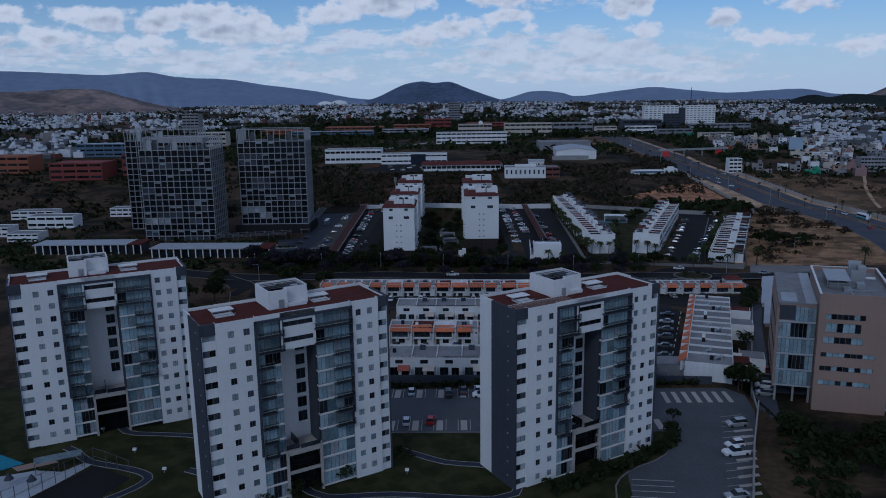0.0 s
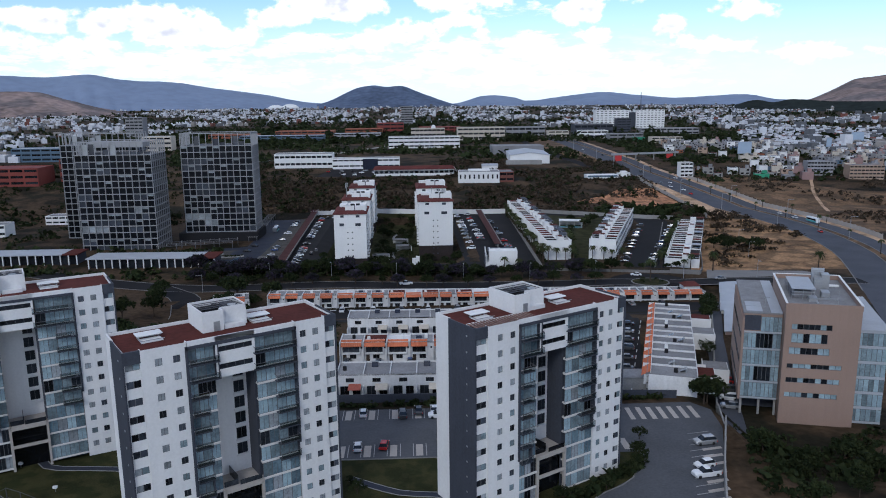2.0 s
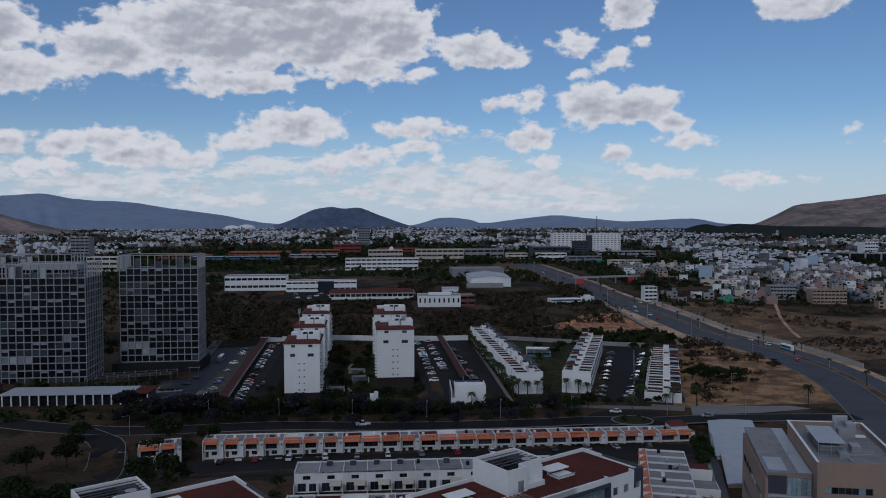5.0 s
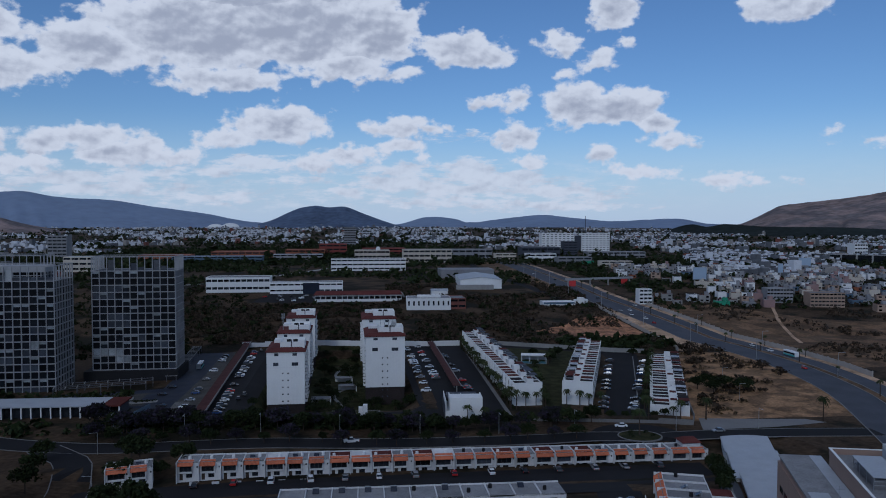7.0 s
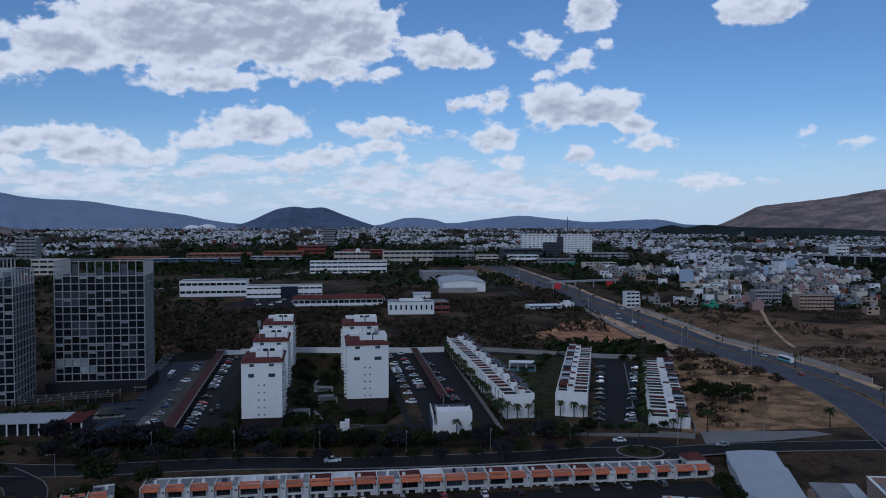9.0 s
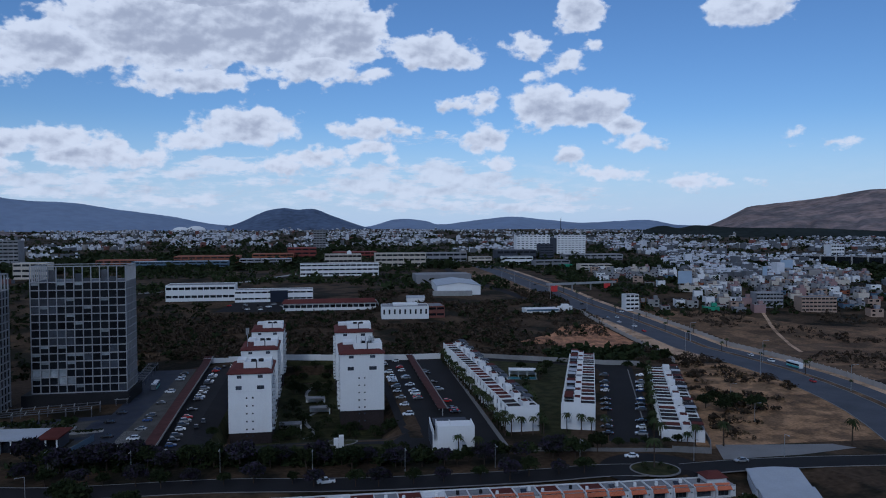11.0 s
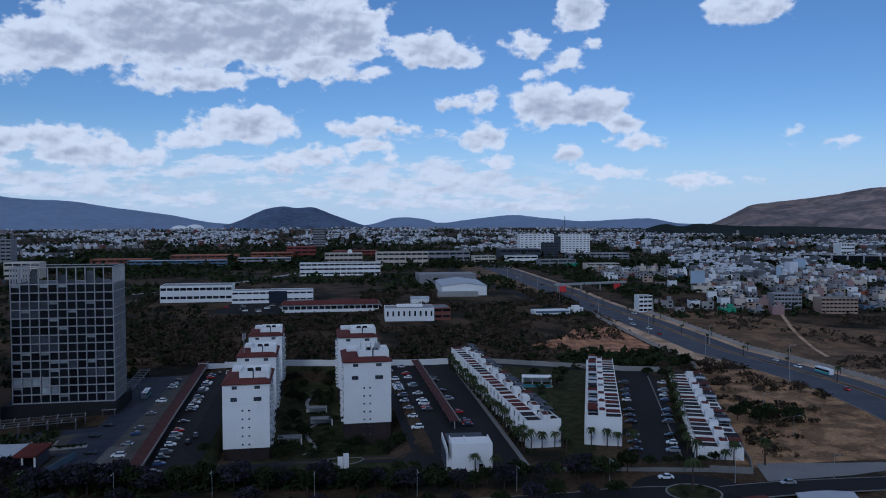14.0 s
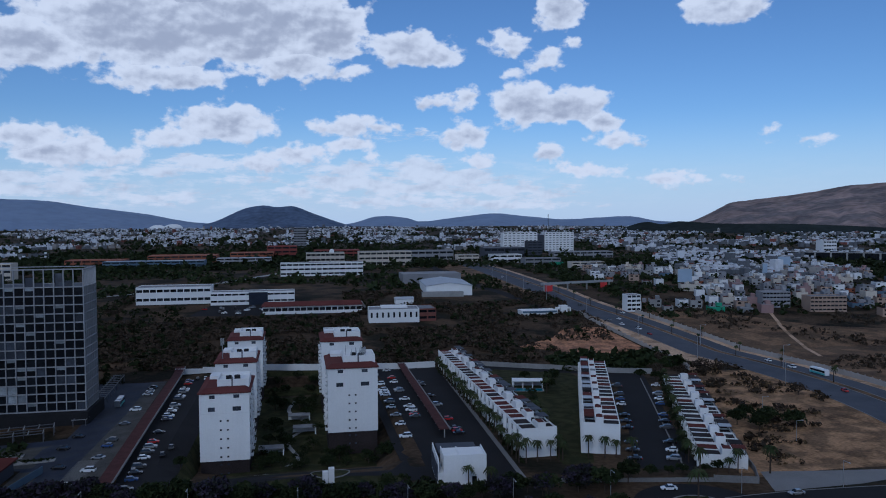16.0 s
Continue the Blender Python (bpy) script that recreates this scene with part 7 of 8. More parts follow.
for k in range(8):
    park(-28 + k * 8.6, 83.2 - 0.04 * k, 0, None, 0.1)
for k in range(7):
    u = 64 + k * 8.8
    park(43.5 + 0.3 * (u - 64), u, 72, CARS[rng.choice((4, 5, 9, 3))], 0.1)
for k in range(4):
    park(66.5 + k * 2.0, 54 + k * 5.5, 72, CARS[(7, 2, 4, 6)[k]], 0.1)
# west estate car parks
NEAR = CARS
CARS = [vehicle(p, k, False) for p, k in (("white", "sedan"), ("white", "hatch"), ("white", "suv"), ("silver", "sedan"), ("grey", "suv"), ("black", "sedan"), ("red", "hatch"), ("silver", "suv"), ("blue", "hatch"), ("grey", "sedan"))]
WHITE = CARS[:3] + [CARS[3], CARS[7]]
y = 230.0
while y < 392:
    if rng.random() < 0.36:
        park(-64.8 - 0.022 * (y - 226), y, -82, rng.choice(CARS), 0.1)
    y += 3.1
for x, y in ((-66, 247), (-60, 262), (-58.5, 270), (-57, 390), (-61, 391), (-65, 392)):
    park(x, y, 5, None, 0.1)
y = 238.0
while y < 395:
    if rng.random() < 0.22:
        park(-80.5 - 0.025 * (y - 226), y, 85, rng.choice(CARS), 0.1)
    y += 3.4
for x, y in ((-92, 262), (-96, 300), (-90, 236), (-97, 285)):
    park(x, y, 80, CARS[5], 0.1)
# middle car park
y = 262.0
while y < 385:
    if rng.random() < 0.32:
        park(28.6, y, 90, rng.choice(CARS), 0.1)
    if rng.random() < 0.25:
        park(21.5 + rng.uniform(-0.5, 0.5), y, 90, rng.choice(WHITE), 0.1)
    if rng.random() < 0.3:
        park(40.3, y, -90, rng.choice(CARS), 0.1)
    y += 3.3
for k in range(13):  # between the terraces
    if k % 4 != 3:
        park(88.5 + k * 3.2, 222 + k * 8.4, 68, rng.choice(DIM), 0.1)
        park(100.2 + k * 3.7, 219 + k * 8.4, 68, rng.choice(DIM), 0.1)
for x, y, rz, c in ((-12, 187, 95, PICK), (86, 195, 80, CARS[0]), (118, 184, 90, CARS[3])):
    park(x, y, rz, c, 0.12)
for k in range(16):
    park(-85 + rng.uniform(0, 85), 552 + rng.uniform(0, 26), rng.choice((0, 90)), rng.choice(CARS), 0.1)
# stopped along the highway
for yy, off, c in ((300, 4, CARS[6]), (372, 17, CARS[1]), (352, 16, CARS[2]), (452, -4, CARS[6]), (470, -2, CARS[2]), (480, -5, CARS[0]), (492, 2, CARS[1]), (498, -6, CARS[3]), (520, 17, CARS[0]), (560, 3, CARS[4]), (610, -3, CARS[9]), (680, 4, CARS[5]), (760, -2, CARS[0])):
    p, q = side(off, yy - 16, yy + 30)[:2]
    park(p[0], p[1], math.degrees(math.atan2(q[1] - p[1], q[0] - p[0])) - 90 + (180 if off < 10 else 0), c, 0.07)


def coach(m, paint, label):
    """A single-decker with a window band, lamps and four wheels; it points along +y."""
    t = thing("bus", m, label, "bus", "buses")
    sec = lambda y, k: [(-1.25 + k, y, 0.4), (1.25 - k, y, 0.4), (1.25 - k, y, 2.9 - k), (1.05 - k, y, 3.15 - k), (-1.05 + k, y, 3.15 - k), (-1.25 + k, y, 2.9 - k)]
    part("body", Shape().loft([sec(-5.6, 0.12), sec(-5.4, 0), sec(5.3, 0), sec(5.6, 0.15)]), paint, t)
    part("skirt", Shape().box(-1.27, 1.27, -5.3, 5.2, 0.42, 1.4), M["teal"], t, "teal lower panels")
    part("window_band", Shape().box(-1.28, 1.28, -5.2, 5.1, 1.55, 2.5), M["carglass"], t)
    part("windscreen", Shape().box(-1.1, 1.1, 5.5, 5.63, 1.3, 2.6), M["carglass"], t)
    part("roof_unit", Shape().box(-0.7, 0.7, -2.4, 0.6, 3.1, 3.35), M["white"], t)
    for x in (-1.1, 1.1):
        for y in (-3.4, 3.6):
            part("wheel", Shape().loft([[(px, y + 0.5 * math.cos(i * 0.628), 0.5 + 0.5 * math.sin(i * 0.628)) for i in range(10)] for px in (x - 0.14, x + 0.14)]), M["tyre"], t)


(bx, by), (cx, cy) = side(17.5, 318, 360)[:2]
coach(at(bx, by, math.degrees(math.atan2(cy - by, cx - bx)) - 90, 0.07), PAINT["white"], "white and teal city bus on the highway")
coach(at(-93, 352, 2), PAINT["silver"], "parked silver coach on the plaza")

# ---------------------------------------------------------------- street furniture


def street_lamp(x, y, h=8.0, rz=0.0, arm=2.0):
    t = thing("street_lamp", at(x, y, rz), "grey steel street lamp with a single arm", "street lamp", "street lamps")
    part("pole", Shape().cyl(0, 0, -0.3, h, 0.11, 0.07, 6), M["metal"], t)
    part("arm", Shape().box(0, arm, -0.05, 0.05, h - 0.1, h), M["metal"], t)
    part("lamp_head", Shape().box(arm - 0.1, arm + 0.6, -0.15, 0.15, h - 0.12, h + 0.06), M["metal"], t)
    return t


lamps = [(x, 192.3 + 0.0016 * (x - 40) ** 2, -90) for x in range(-100, 70, 28)] + [(-97, 196, 200), (-84, 150, 180), (104, 188, -90), (135, 187, -90), (150, 228, 0), (160, 262, 0)]
for i, (x, y, rz) in enumerate(lamps):
    if i == 0:
        LAMP = street_lamp(x, y, 7.5, rz)
    else:
        copy_thing(LAMP, at(x, y, rz))
for x, y in side(-12.5, 300, 760)[::4] + side(11, 240, 420)[1::4]:
    copy_thing(LAMP, at(x, y, 0)).scale = (1.4, 1.4, 1.6)
# bay lines of the car parks
s = Shape()
for k in range(22):
    x = -26 + k * 2.6
    for a, b in ((23.6, 29.0), (42.8, 48.2)):
        s.box(x, x + 0.14, a, b, land(x, a) + 0.02, land(x, b) + 0.135 if land(x, b) > land(x, a) else land(x, a) + 0.135)
solid("road_bay_lines", s, M["paint"], "white parking bay lines", "", kind="structure")
s = Shape()
for k in range(15):
    u = -8 + k * 2.75
    x = 46.5 - 0.25 * (8 - 0) + 0.3 * u - 4.4
    s.turned(x, u, 5.0, 0.14, land(x, u) + 0.02, land(x, u) + 0.15, radians(12))
for k in range(7):
    s.turned(22 + k * 0.5, -2 + k * 2.0 - 8, 7.5, 0.16, 0.02, 0.15, radians(-6))
solid("road_forecourt_lines", s, M["paint"], "white parking bay lines on the forecourt", "", kind="structure")
# paved strips between bays of the car park
s = Shape()
for k in range(12):
    x = -25.4 + k * 5.2
    s.quad(*[(px, py, land(px, py) + 0.12) for px, py in ((x, 23.6), (x + 1.4, 23.6), (x + 1.4, 29), (x, 29))])
    s.quad(*[(px, py, land(px, py) + 0.12) for px, py in ((x, 42.8), (x + 1.4, 42.8), (x + 1.4, 48.2), (x, 48.2))])
for k in range(7):
    x = 37.5 + k * 2.4
    s.quad(*[(px, py, land(px, py) + 0.15) for px, py in ((x, 38.5), (x + 1.1, 38.5), (x + 1.5, 45.5), (x + 0.4, 45.5))])
for k in range(9):
    u = -4 + k * 3.2
    x = 40.0 + 0.32 * u
    s.quad(*[(px, py, land(px, py) + 0.15) for px, py in ((x, u), (x + 4.2, u + 0.9), (x + 4.2, u + 1.9), (x, u + 1.0))])
solid("road_bay_strips", s, M["beige"], "pale paved strips between parking bays", "", kind="structure")

# concrete fences of the highway


def fence(name, line, label, h=2.6, gap=4.6):
    t = thing(name, pose(0, 0, 0), label, "fence")
    pts = [line[0]]
    for a, b in zip(line, line[1:]):
        pts += fill(a, b, gap)[1:]
    pm = Shape().box(-0.22, 0.22, -0.22, 0.22, -0.6, h + 0.35).mesh("post", M["beige"])
    for i, ((x0, y0), (x1, y1)) in enumerate(zip(pts, pts[1:])):
        l, ang = math.hypot(x1 - x0, y1 - y0), math.degrees(math.atan2(y1 - y0, x1 - x0))
        o = part("post", pm, None, t)
        o.matrix_basis = pose(x0, y0, land(x0, y0), 0, 0, ang)
        o = part("panel", Shape().box(0.22, l - 0.22, -0.08, 0.08, -0.6, h), M["beige"], t)
        o.matrix_basis = pose(x0, y0, min(land(x0, y0), land(x1, y1)), 0, 0, ang)


FN = FENCE_NEAR
FF = side(27.6, 262, 520)
fence("fence_near", FN, "weathered concrete panel fence beside the highway")
fence("fence_far", FF, "pale concrete panel fence along the far side of the highway")
# small court railings and lamps by the towers
t = thing("court_fence", at(-81, 9.3, 0), "tall thin metal fence round the ball court", "fence")
line = []
for a, b in zip([(0, 0), (-3.4, -7.8), (-7, -14.5)], [(-3.4, -7.8), (-7, -14.5), (-9.5, -18)]):
    line += fill(a, b, 2.1)[:-1]
line = [(9.2, -5.2), (6.2, -3.4), (3.2, -1.6)] + line
for x, y in line:
    part("post", Shape().cyl(x, y, -0.2, 3.6, 0.07, k=6), M["frame"], t)
for (x0, y0), (x1, y1) in zip(line, line[1:]):
    for z in (1.8, 3.5):
        part("rail", Shape().loft([[(x0, y0, z), (x0, y0 + 0.06, z), (x0, y0 + 0.06, z + 0.06), (x0, y0, z + 0.06)], [(x1, y1, z), (x1, y1 + 0.06, z), (x1, y1 + 0.06, z + 0.06), (x1, y1, z + 0.06)]]), M["frame"], t)
t = thing("pool_canopy", at(-90.0, 4.6, 27), "long pale blue glazed canopy beside the pool terrace", "canopy")
part("roof", Shape().loft([[(0, 0, 2.5), (8.2, 0, 2.5), (8.2, 0, 2.6), (0, 0, 2.6)], [(0, 1.9, 2.9), (8.2, 1.9, 2.9), (8.2, 1.9, 3.0), (0, 1.9, 3.0)]]), M["skyglass"], t)
for x in (0.1, 4.0, 8.0):
    part("post", Shape().box(x, x + 0.12, 0.1, 0.22, -0.2, 2.5), M["frame"], t)
for i, (x, y) in enumerate(((-93, 1.5), (-96.5, -1), (-88.5, 1.0))):
    t = thing("parasol", at(x, y), "dark folded parasol on the pool terrace", "parasol", "pool parasols")
    part("pole", Shape().cyl(0, 0, 0, 2.4, 0.05, k=6), M["metal"], t)
    part("canopy", Shape().cyl(0, 0, 1.3, 2.5, 0.9, 0.1, 8), M["slate"], t)
for i, (x, y) in enumerate(((-66, 6), (-42, -2), (-20, 5), (-75, 14), (-58, -12), (-30, -10), (-8, -10), (4, -8), (-86, 24))):
    t = thing("garden_lamp", at(x, y), "low white garden lamp on the lawn", "garden lamp", "garden lamps")
    part("post", Shape().cyl(0, 0, 0, 0.7, 0.07, k=6), M["metal"], t)
    part("lamp_box", Shape().box(-0.35, 0.35, -0.25, 0.25, 0.7, 1.1), M["white"], t)

# ---------------------------------------------------------------- buildings beyond


def far_block(name, x, y, w, d, h, floors, label, wall="white", roof="greyroof", rz=0.0, bays=0, cat="building", win=0.5, group="", gap=0.06):
    """A long building whose front, towards -y, has rows of windows."""
    t = thing(name, at(x, y, rz), label, cat, group)
    fh = h / floors
    bays = bays or max(2, int(w / 5))
    bw = w / bays
    holes = [(i * bw + bw * gap, (i + 1) * bw - bw * gap, k * fh + fh * (0.62 - win / 2), k * fh + fh * (0.62 + win / 2 - 0.1)) for k in range(floors) for i in range(bays)]
    f = part("front_wall", Shape().holed(0, w, -2, h, holes, 0, 0.5), M[wall], t)
    pm = Shape().box(0, bw * (1 - 2 * gap), 0, 0.1, 0, fh * (win - 0.1)).mesh("pane", M["glass"])
    if y > 840:  # too far to tell one pane from the next
        s = Shape()
        for a, b, c, e in holes:
            s.box(a, b, 0.42, 0.5, c, e)
        tagged(part("window_glass", s, M["glass"], f), kind="stuff")
    else:
        for a, b, c, e in holes:
            o = part("window", pm, None, f)
            o.location = (a, 0.42, c)
    part("body", Shape().box(0, w, 0.55, d, -2, h - 0.5), M[wall], t)
    part("roof", Shape().box(0.3, w - 0.3, 0.55, d - 0.3, h - 0.5, h - 0.35), M[roof], t)
    part("parapet", Shape().box(0, 0.3, 0.3, d, h - 0.5, h).box(w - 0.3, w, 0.3, d, h - 0.5, h).box(0.3, w - 0.3, d - 0.3, d, h - 0.5, h), M[wall], t)
    return t


far_block("school", -135, 600, 54, 22, 13.2, 2, "long white two-storey school block", bays=11, cat="school", win=0.42)
far_block("school_wing", -80, 590, 62, 14, 10.0, 2, "lower white school wing", bays=12, cat="school", win=0.38)
t = thing("glass_entrance", at(-52, 589.4), "dark blue glazed school entrance", "entrance")
part("glazing", Shape().box(0, 14, 0, 0.5, -1, 9.4), M["solar"], t)
far_block("college", -33, 806, 86, 18, 14.0, 3, "long white college block with open galleries", bays=14, cat="school", win=0.48)
far_block("college_hall", -5, 930, 46, 22, 18.0, 3, "white college building with roof dome", "cream", bays=8, cat="school")
far_block("college_hall", 60, 945, 66, 24, 18.0, 3, "pale cream college building", "cream", bays=9, cat="school")
t = thing("dome", at(26, 940, 0, 18), "small white observatory dome", "dome")
part("drum", Shape().cyl(0, 0, -1, 1.4, 3, k=14), M["white"], t)
part("cap", Shape().loft([[(3 * math.cos(a) * math.cos(i * 0.449), 3 * math.cos(a) * math.sin(i * 0.449), 1.4 + 3 * math.sin(a)) for i in range(14)] for a in (0, 0.4, 0.8, 1.2, 1.5)]), M["white"], t)
far_block("white_hall", 31, 505, 34, 20, 9.0, 1, "white hall with tall narrow windows", bays=9, cat="hall", win=0.5, gap=0.33, rz=-3)
far_block("brick_hall", 65, 506, 12, 22, 8.6, 2, "brown brick end block", "brick", bays=2, cat="hall")
t = thing("hall_roof", at(40, 512, -3, 8.4), "raised white roof deck on the hall", "roof")
part("deck", Shape().box(0, 18, 0, 9, 0, 1.4), M["white"], t)
t = far_block("long_house", -40, 546, 70, 12, 5.8, 1, "long low building with red tiled roof", bays=16, cat="building", win=0.5)
part("tile_roof", Shape().loft([[(-1, -1.5, 5.6), (71, -1.5, 5.6), (71, 13, 5.6), (-1, 13, 5.6)], [(1, 5, 8.4), (69, 5, 8.4), (69, 6, 8.4), (1, 6, 8.4)]]), M["redtile"], t)
far_block("annexe", 0, 470, 16, 9, 4.5, 1, "small white flat-roofed annexe", bays=4, cat="building")
# big shed with a shallow gable
t = thing("warehouse", at(88, 610, -4), "large white warehouse with shallow gabled roof", "warehouse")
part("wall", Shape().box(0, 38, 0, 62, -2, 7.6), M["white"], t)
part("gable", Shape().loft([[(0, 0, 7.6), (38, 0, 7.6), (38, 0, 7.8), (19, 0, 10.4), (0, 0, 7.8)], [(0, 62, 7.6), (38, 62, 7.6), (38, 62, 7.8), (19, 62, 10.4), (0, 62, 7.8)]]), M["white"], t)
part("roof", Shape().loft([[(-0.6, -0.6, 7.8), (19, -0.6, 10.5), (38.6, -0.6, 7.8), (38.6, -0.6, 8.1), (19, -0.6, 10.8), (-0.6, -0.6, 8.1)], [(-0.6, 62.6, 7.8), (19, 62.6, 10.5), (38.6, 62.6, 7.8), (38.6, 62.6, 8.1), (19, 62.6, 10.8), (-0.6, 62.6, 8.1)]]), M["paleroof"], t)
part("lean_to", Shape().box(-4, 30, -6, 0, -2, 3.6), M["concrete"], t)
t = thing("grey_hall", at(82, 706), "flat-roofed grey hall with dark door", "hall")
part("wall", Shape().box(0, 56, 0, 30, -2, 9), M["greywall"], t)
part("door", Shape().box(33, 47, -0.1, 0, 0, 4), M["slate"], t)
for i in range(2):
    t = thing("tunnel_house", at(17 + i * 12, 560), "pale barrel-roofed greenhouse shell", "greenhouse", "greenhouses")
    part("shell", Shape().loft([[(5 * math.cos(math.pi * k / 8), y0, 5 * math.sin(math.pi * k / 8)) for k in range(9)] for y0 in (0, 16)]), M["concrete"], t)
t = thing("shed_white", at(58, 575), "small white shed with grey roof", "shed")
part("wall", Shape().box(0, 14, 0, 8, -1, 3.6), M["white"], t)
part("roof", Shape().loft([[(-0.5, -0.5, 3.6), (14.5, -0.5, 3.6), (14.5, 8.5, 3.6), (-0.5, 8.5, 3.6)], [(-0.5, 3.8, 5.2), (14.5, 3.8, 5.2), (14.5, 4.2, 5.2), (-0.5, 4.2, 5.2)]]), M["paleroof"], t)
t = thing("site_pavilion", at(140, 512), "low white shop with blue fascia beside the highway", "shop")
part("wall", Shape().box(0, 26, 0, 12, -1, 3.6), M["white"], t)
part("fascia", Shape().box(0.5, 25.5, -0.1, 0, 2.0, 3.4), M["bluewall"], t)
t = thing("gate_arch", at(170, 516), "small white roadside gate building", "gatehouse")
part("tower", Shape().box(0, 5, 0, 5, -1, 6), M["white"], t)
part("arch", Shape().box(-3, 8, 1, 4, 3.5, 4.5).box(-3, -2, 1, 4, -1, 3.5).box(7, 8, 1, 4, -1, 3.5), M["white"], t)
# twin white slabs
for x, w in ((316, 58), (387, 50)):
    far_block("tower_block", x, 1195, w, 18, 34, 9, "ten-storey white slab block far off", bays=8, cat="apartment building", win=0.4, group="twin slab blocks", gap=0.2)
t = thing("slab_core", at(374.5, 1198), "dark stair core between the slab blocks", "stair core")
part("wall", Shape().box(0, 12, 0, 12, -1, 30), M["slate"], t)
t = thing("radio_mast", at(408, 1240), "tall thin radio mast behind the slab blocks", "mast")
part("mast", Shape().cyl(0, 0, -1, 64, 0.9, 0.5, 6), M["slate"], t)
# shops along the far highway
for i, (x, y, w, d, h, wl, lab) in enumerate(((262, 900, 46, 20, 9, "greywall", "long grey two-storey roadside store"), (300, 838, 40, 16, 7.5, "cream", "cream two-storey roadside showroom"), (236, 960, 40, 24, 11, "white", "white two-storey roadside store"), (250, 1060, 60, 30, 16, "slate", "dark flat-roofed shopping mall"), (322, 1080, 22, 18, 24, "slate", "dark brick mid-rise block"), (345, 1030, 90, 24, 10, "greywall", "long grey covered market hall"), (200, 1010, 30, 20, 9, "cream", "cream two-storey roadside building"), (120, 1040, 80, 26, 14, "greywall", "grey flat-roofed campus hall"))):
    far_block("store", x, y, w, d, h, 2 if h < 20 else 6, lab, wl, bays=max(3, int(w / 10)), cat="store")
t = thing("green_awning", at(288, 880), "green tent roof beside the stores", "awning")
part("tent", Shape().box(0, 16, 0, 6, 0, 5), M["green"], t)
t = thing("footbridge", at(188, 612, 14), "grey steel footbridge over the highway", "footbridge")
part("deck", Shape().box(0, 74, 0, 2.6, 6.2, 6.8), M["metal"], t)
part("parapet", Shape().box(0, 74, 0, 0.15, 6.8, 8.0).box(0, 74, 2.45, 2.6, 6.8, 8.0), M["metal"], t)
for x in (2, 26, 46, 70):
    part("pier", Shape().box(x, x + 1, 0.8, 1.8, -1, 6.2), M["concrete"], t)
part("sign", Shape().box(3, 10, -0.4, -0.1, 0.6, 6.0), M["redsign"], t, "red advertising panel")
part("sign", Shape().box(60, 67, -0.4, -0.1, 1.6, 6.0), M["redsign"], t, "red advertising panel")
# terracotta campus and neighbours on the west side
for x, y, w, d, h, wl in ((-300, 1010, 70, 30, 9, "orangewall"), (-215, 1080, 90, 40, 10, "orangewall"), (-110, 1120, 60, 30, 11, "orangewall"), (-60, 1160, 44, 30, 18, "redwall"), (10, 1180, 70, 30, 10, "redwall"), (-250, 985, 120, 24, 8, "bluewall"), (-120, 1030, 70, 22, 8, "greywall"), (-360, 520, 46, 30, 15, "redwall"), (-305, 540, 26, 30, 19, "redwall"), (-420, 690, 70, 24, 14, "bluewall"), (-345, 700, 40, 24, 16, "bluewall"), (-470, 560, 70, 26, 16, "orangewall"), (-330, 820, 34, 20, 17, "cream"), (-408, 985, 24, 20, 36, "greywall"), (-22, 1500, 24, 20, 40, "greywall")):
    far_block("campus_block", x, y, w, d, h, 8 if h > 30 else 3 if h > 13 else 2, {"orangewall": "terracotta orange campus building", "redwall": "deep red campus building", "bluewall": "pale blue factory building", "greywall": "tall grey concrete tower block" if h > 30 else "grey hall with window band", "cream": "cream mid-rise office building"}[wl], wl, {"orangewall": "orangewall", "redwall": "redwall"}.get(wl, "paleroof"), bays=max(4, int(w / 10)), cat="building")
# low houses and frames west of the towers
for x, y, w, h in ((-330, 330, 26, 7), (-300, 318, 20, 6), (-286, 350, 30, 8), (-255, 400, 22, 6), (-320, 390, 30, 6), (-270, 300, 18, 5)):
    far_block("workshop", x, y, w, 12, h, 2, "white flat-roofed workshop building", "white", bays=5, cat="workshop", group="workshops")
# stadium shells
t = thing("stadium", at(-690, 4150), "white domed stadium roof far off", "stadium")
for k, (cx, r, hh) in enumerate(((-40, 44, 20), (38, 50, 25))):
    part("shell", Shape().loft([[(cx + r * math.cos(a) * math.cos(i * 0.393), r * 0.6 * math.cos(a) * math.sin(i * 0.393), hh * math.sin(a)) for i in range(16)] for a in (0, 0.35, 0.7, 1.05, 1.4)]), M["white"], t)
# billboards
for x, y, z, w, h in ((315, 604, 13, 13, 11), (516, 752, 10, 15, 12), (430, 660, 12, 5, 9)):
    t = thing("billboard", at(x, y), "large pale blue billboard on a steel post", "billboard", "billboards")
    part("post", Shape().cyl(0, 0.6, -1, z, 0.6, k=8), M["metal"], t)
    part("face", Shape().box(-w / 2, w / 2, 0, 0.4, z - h / 2, z + h / 2), M["sign"], t)
    part("rim", Shape().box(-w / 2 - 0.3, w / 2 + 0.3, 0.4, 0.8, z - h / 2 - 0.3, z + h / 2 + 0.3), M["metal"], t)


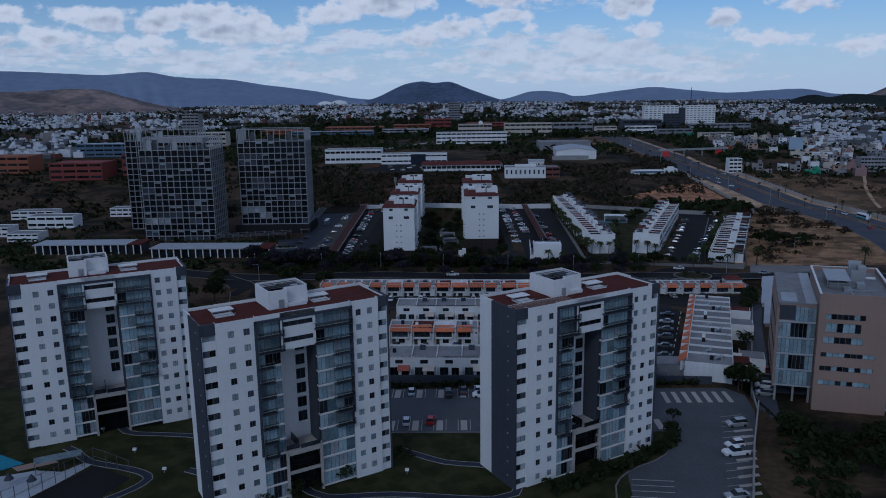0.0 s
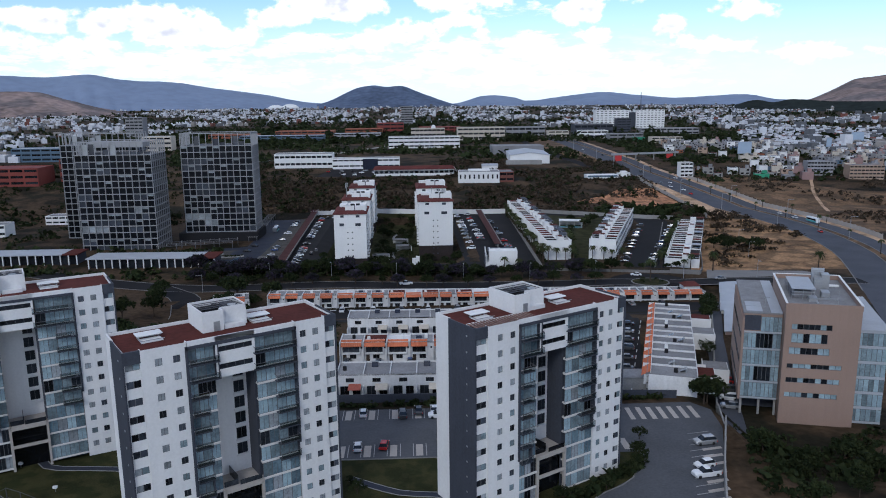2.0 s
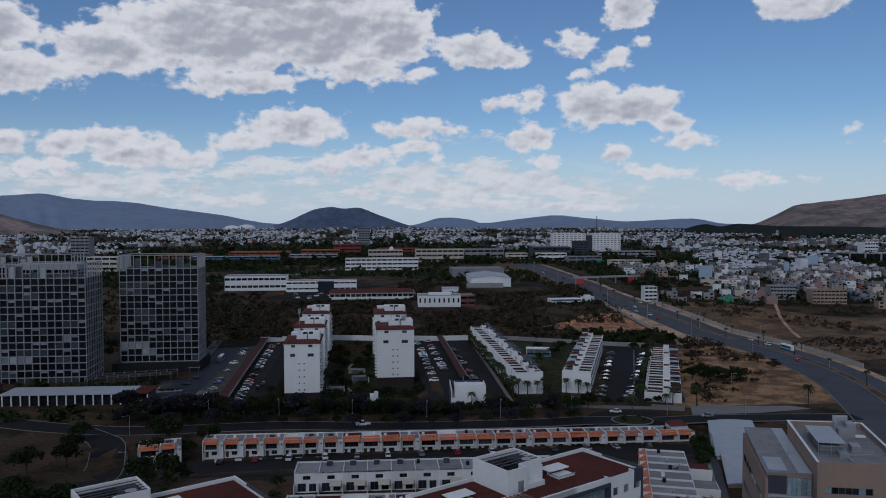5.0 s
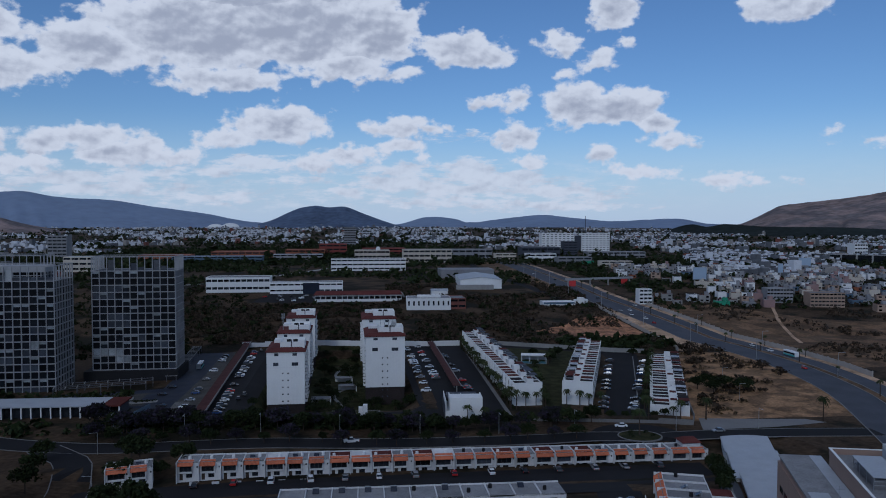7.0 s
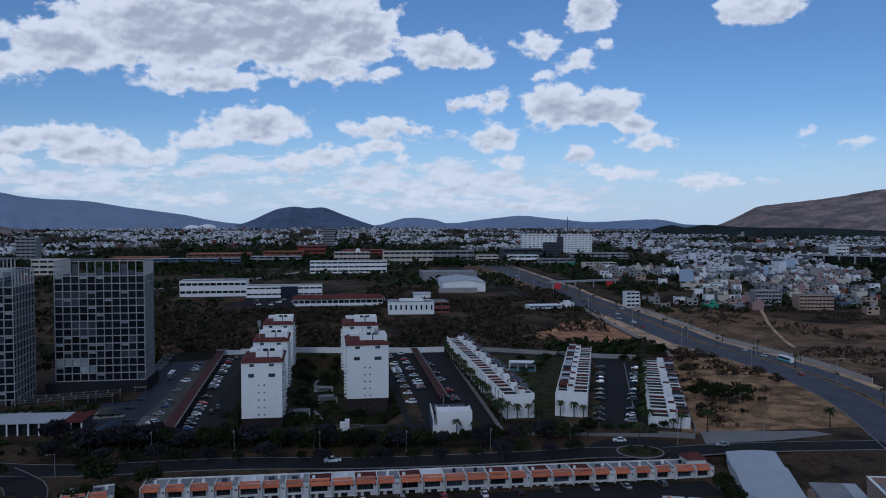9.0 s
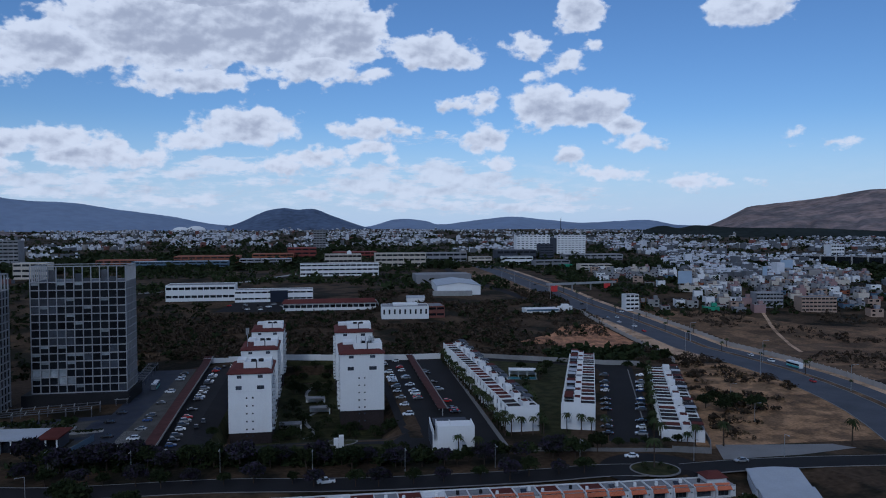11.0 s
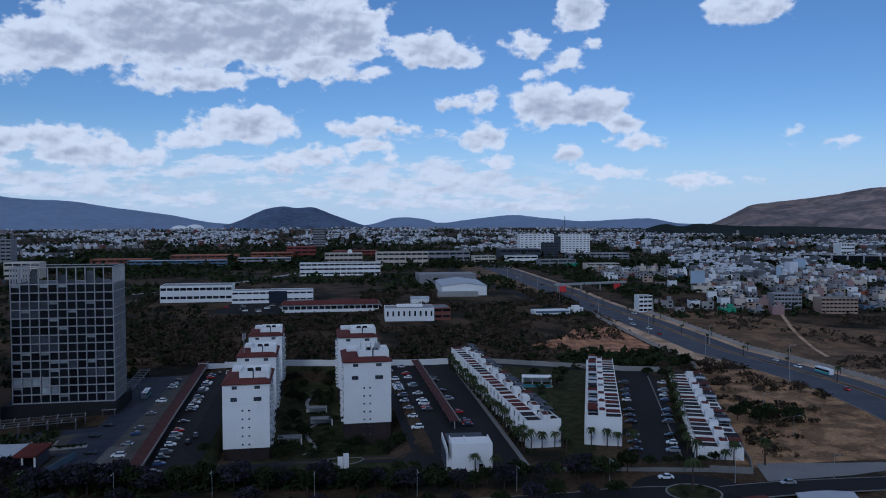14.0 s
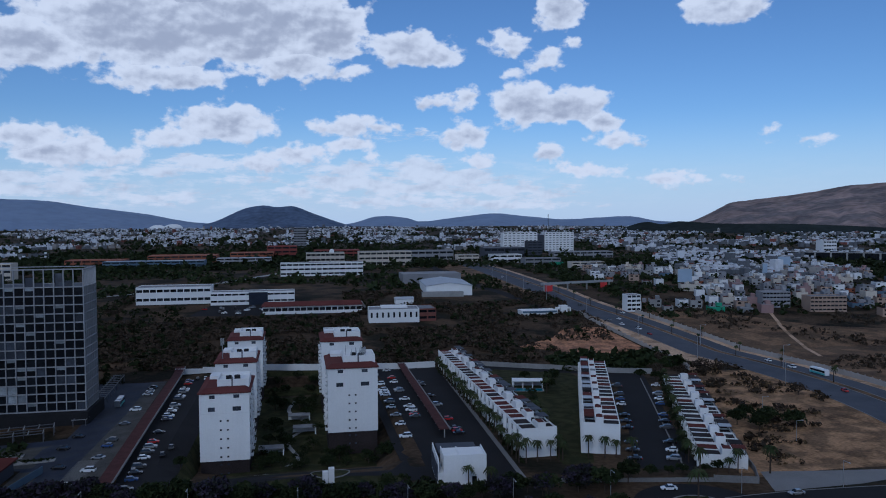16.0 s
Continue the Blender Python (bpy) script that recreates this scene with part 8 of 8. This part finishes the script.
# the flat-roofed neighbourhood beyond the highway
def town_house(seed, wall):
    rng = random.Random(seed)
    w, d, h = rng.uniform(6.5, 12), rng.uniform(8.5, 11), rng.choice((3.2, 3.4, 3.5, 5.7, 6.0, 6.3))
    n = max(1, round(h / 3))
    t = thing("town_house", pose(0, 0, 0), {"white": "white", "offwhite": "off-white", "cream": "cream", "greywall": "bare grey block", "peach": "peach", "pink": "pink", "brick": "red brick", "green": "sea-green", "orangewall": "burnt orange", "bluewall": "pale blue", "concrete": "bare concrete"}[wall] + " flat-roofed town house with dark windows", "house", "town houses")
    bays = max(2, int(w / 3.4))
    bw, fh = w / bays, h / n
    holes = [(i * bw + bw * 0.25, i * bw + bw * 0.75, k * fh + 0.9, k * fh + 2.3) for k in range(n) for i in range(bays) if rng.random() < 0.6]
    f = part("wall", Shape().holed(0, w, -2, h, holes, 0, 0.3).box(0, w, 0.32, d, -2, h - 0.3).box(0, 0.2, 0.32, d, h - 0.3, h + 0.2).box(w - 0.2, w, 0.32, d, h - 0.3, h + 0.2), M[wall], t)
    s = Shape()
    for a, b, c, e in holes:
        s.box(a, b, 0.25, 0.3, c, e)
    if holes:
        tagged(part("window_glass", s, M["glass"], f), kind="stuff")
    part("roof", Shape().box(0.2, w - 0.2, 0.32, d - 0.2, h - 0.3, h - 0.2), M[rng.choice(("greyroof", "greyroof", "redroof"))], t)
    if rng.random() < 0.6:
        part("stair_box", Shape().box(w * 0.55, w * 0.9, d * 0.4, d * 0.8, h - 0.2, h + 2.4), M[rng.choice((wall, "greywall"))], t)
    if rng.random() < 0.5:
        part("tank", Shape().cyl(w * 0.3, d * 0.6, h - 0.2, h + 1.1, 0.6, k=8), M["tank"], t)
    return t


TOWN = [town_house(200 + i, wl) for i, wl in enumerate(("white", "concrete", "greywall", "offwhite", "concrete", "cream", "greywall", "greywall", "concrete", "peach", "pink", "brick", "white", "concrete", "cream", "orangewall", "greywall", "bluewall"))]
GREEN_HOUSE = town_house(240, "green")
rng = random.Random(77)
spots = []
TU = radians(-17)
for row in range(24):  # rows of houses wall to wall, two rows back to back between the streets
    v, u = row * 13.5 + (row // 2) * 6.0, -20.0
    while u < 560 and len(spots) < 240:
        u += rng.uniform(7.5, 12.5)
        if rng.random() < 0.34:
            u += rng.uniform(5, 22)
        x, y = 226 + u * math.cos(TU) - v * math.sin(TU), 524 + u * math.sin(TU) + v * math.cos(TU)
        if x > 262 + (y - 300) * 0.80 or x < 222 or y < 516 - max(0, x - 280) * 0.95:
            continue
        if x < 305 - 0.05 * (y - 540) and 538 < y < 690 or x < 222 + (y - 470) * 0.2 and y > 540 or noise.noise((x / 60, y / 60, 9)) < -0.28:
            continue
        if 330 < x < 392 and y < 532 or abs((x - 318) - (y - 484) * 0.42) < 6:
            continue
        spots.append((x, y))
for i, (x, y) in enumerate(spots):
    t = rng.choice(TOWN)
    m = at(x, y, -17 + rng.uniform(-5, 5))
    if t.name in used:
        copy_thing(t, m)
    else:
        used.add(t.name)
        t.matrix_basis = m
GREEN_HOUSE.matrix_basis = at(282, 508, -14)
far_block("peach_block", 356, 495, 27, 14, 11.5, 4, "peach four-storey apartment block", "peach", bays=9, cat="apartment building", rz=-10)
far_block("grey_block", 331, 516, 21, 13, 12, 4, "grey four-storey apartment block", "greywall", bays=8, cat="apartment building", rz=-10)
far_block("corner_house", 221, 516, 10.5, 9, 12.5, 4, "narrow white four-storey house with banded balconies", "white", bays=3, cat="house", win=0.6)
far_block("flyover", 620, 900, 260, 14, 12, 1, "pale concrete flyover across the valley", "concrete", bays=14, cat="flyover", win=0.9, rz=-38)
far_block("white_tower", 765, 1010, 22, 18, 22, 4, "white office block beside the flyover", "white", bays=5, cat="office building")


def town_gardens(rng):
    x, y = rng.uniform(236, 780), rng.uniform(490, 1010)
    return (x, y) if x < 262 + (y - 300) * 0.87 and not any(-3 < x - a < 13 and -3 < y - b < 13 for a, b in spots) and noise.noise((x / 50, y / 50, 12)) > -0.25 else None


bushes("town_gardens", 2600, town_gardens, "leaf", 67, "dark garden trees between the town houses", (1.3, 3.4), 11)


# the far town: thousands of small white houses over the plain
def far_town(name, n, az, dist, seed, label, size=(7, 14), cut=-0.1, hz=(3.5, 7.5), white=0.4):
    rng, s = random.Random(seed), Shape()
    done = 0
    while done < n:
        a, d = radians(rng.uniform(*az)), dist[0] * (dist[1] / dist[0]) ** rng.random()
        x, y = -12 + d * math.sin(a), d * math.cos(a)
        if noise.noise((x / 210, y / 420, 3)) + 0.4 * noise.noise((x / 60, y / 90, 5)) < cut:
            continue
        w, e, h = rng.uniform(*size), rng.uniform(*size), rng.uniform(*hz)
        if rng.random() < 0.03:
            h *= 2.2
        far = smooth(650, 1500, math.hypot(x, y))
        z = land(x, y) + 7.0 * far * noise.noise((x / 420, y / 420, 0.3))
        k = rng.random()
        s.turned(x, y, w, e, z - 5, z + h, rng.uniform(0, 1.57), 0 if k < white else 1 if k < white + 0.2 else 2 if k < 0.95 else 3)
        if rng.random() < 0.5:
            s.turned(x + rng.uniform(-2, 2), y, w * 0.4, e * 0.4, z + h, z + h + 2.2, 0.3, 0)
        done += 1
    solid(name, s, [M["farwhite"], M["farpale"], M["fargrey"], M["brick"]], label, "town", kind="stuff")


far_town("far_town", 5000, (-34, 9), (1650, 4250), 61, "dense white houses of the far town", (5, 11), 0.02)
far_town("far_town_centre", 2000, (8, 30), (1300, 3900), 62, "dense white houses on the plain beyond the slab blocks", (5, 11), 0.04, white=0.3)
far_town("far_town_east", 2600, (20, 48), (820, 2600), 63, "flat-roofed white and grey houses of the eastern town", (6, 12), 0.06, (3.2, 7.5), 0.2)
far_town("far_town_west", 420, (-40, -17), (800, 1700), 64, "scattered white houses west of the towers", (6, 12), 0.05)


def town_trees(rng):
    a, d = radians(rng.uniform(-36, 48)), 900 * (4.2) ** rng.random()
    x, y = -12 + d * math.sin(a), d * math.cos(a)
    return (x, y) if noise.noise((x / 120, y / 200, 8)) > -0.2 else None


bushes("town_trees", 8000, town_trees, "leaf", 66, "dark trees among the far houses", (2.5, 6.5), 7)
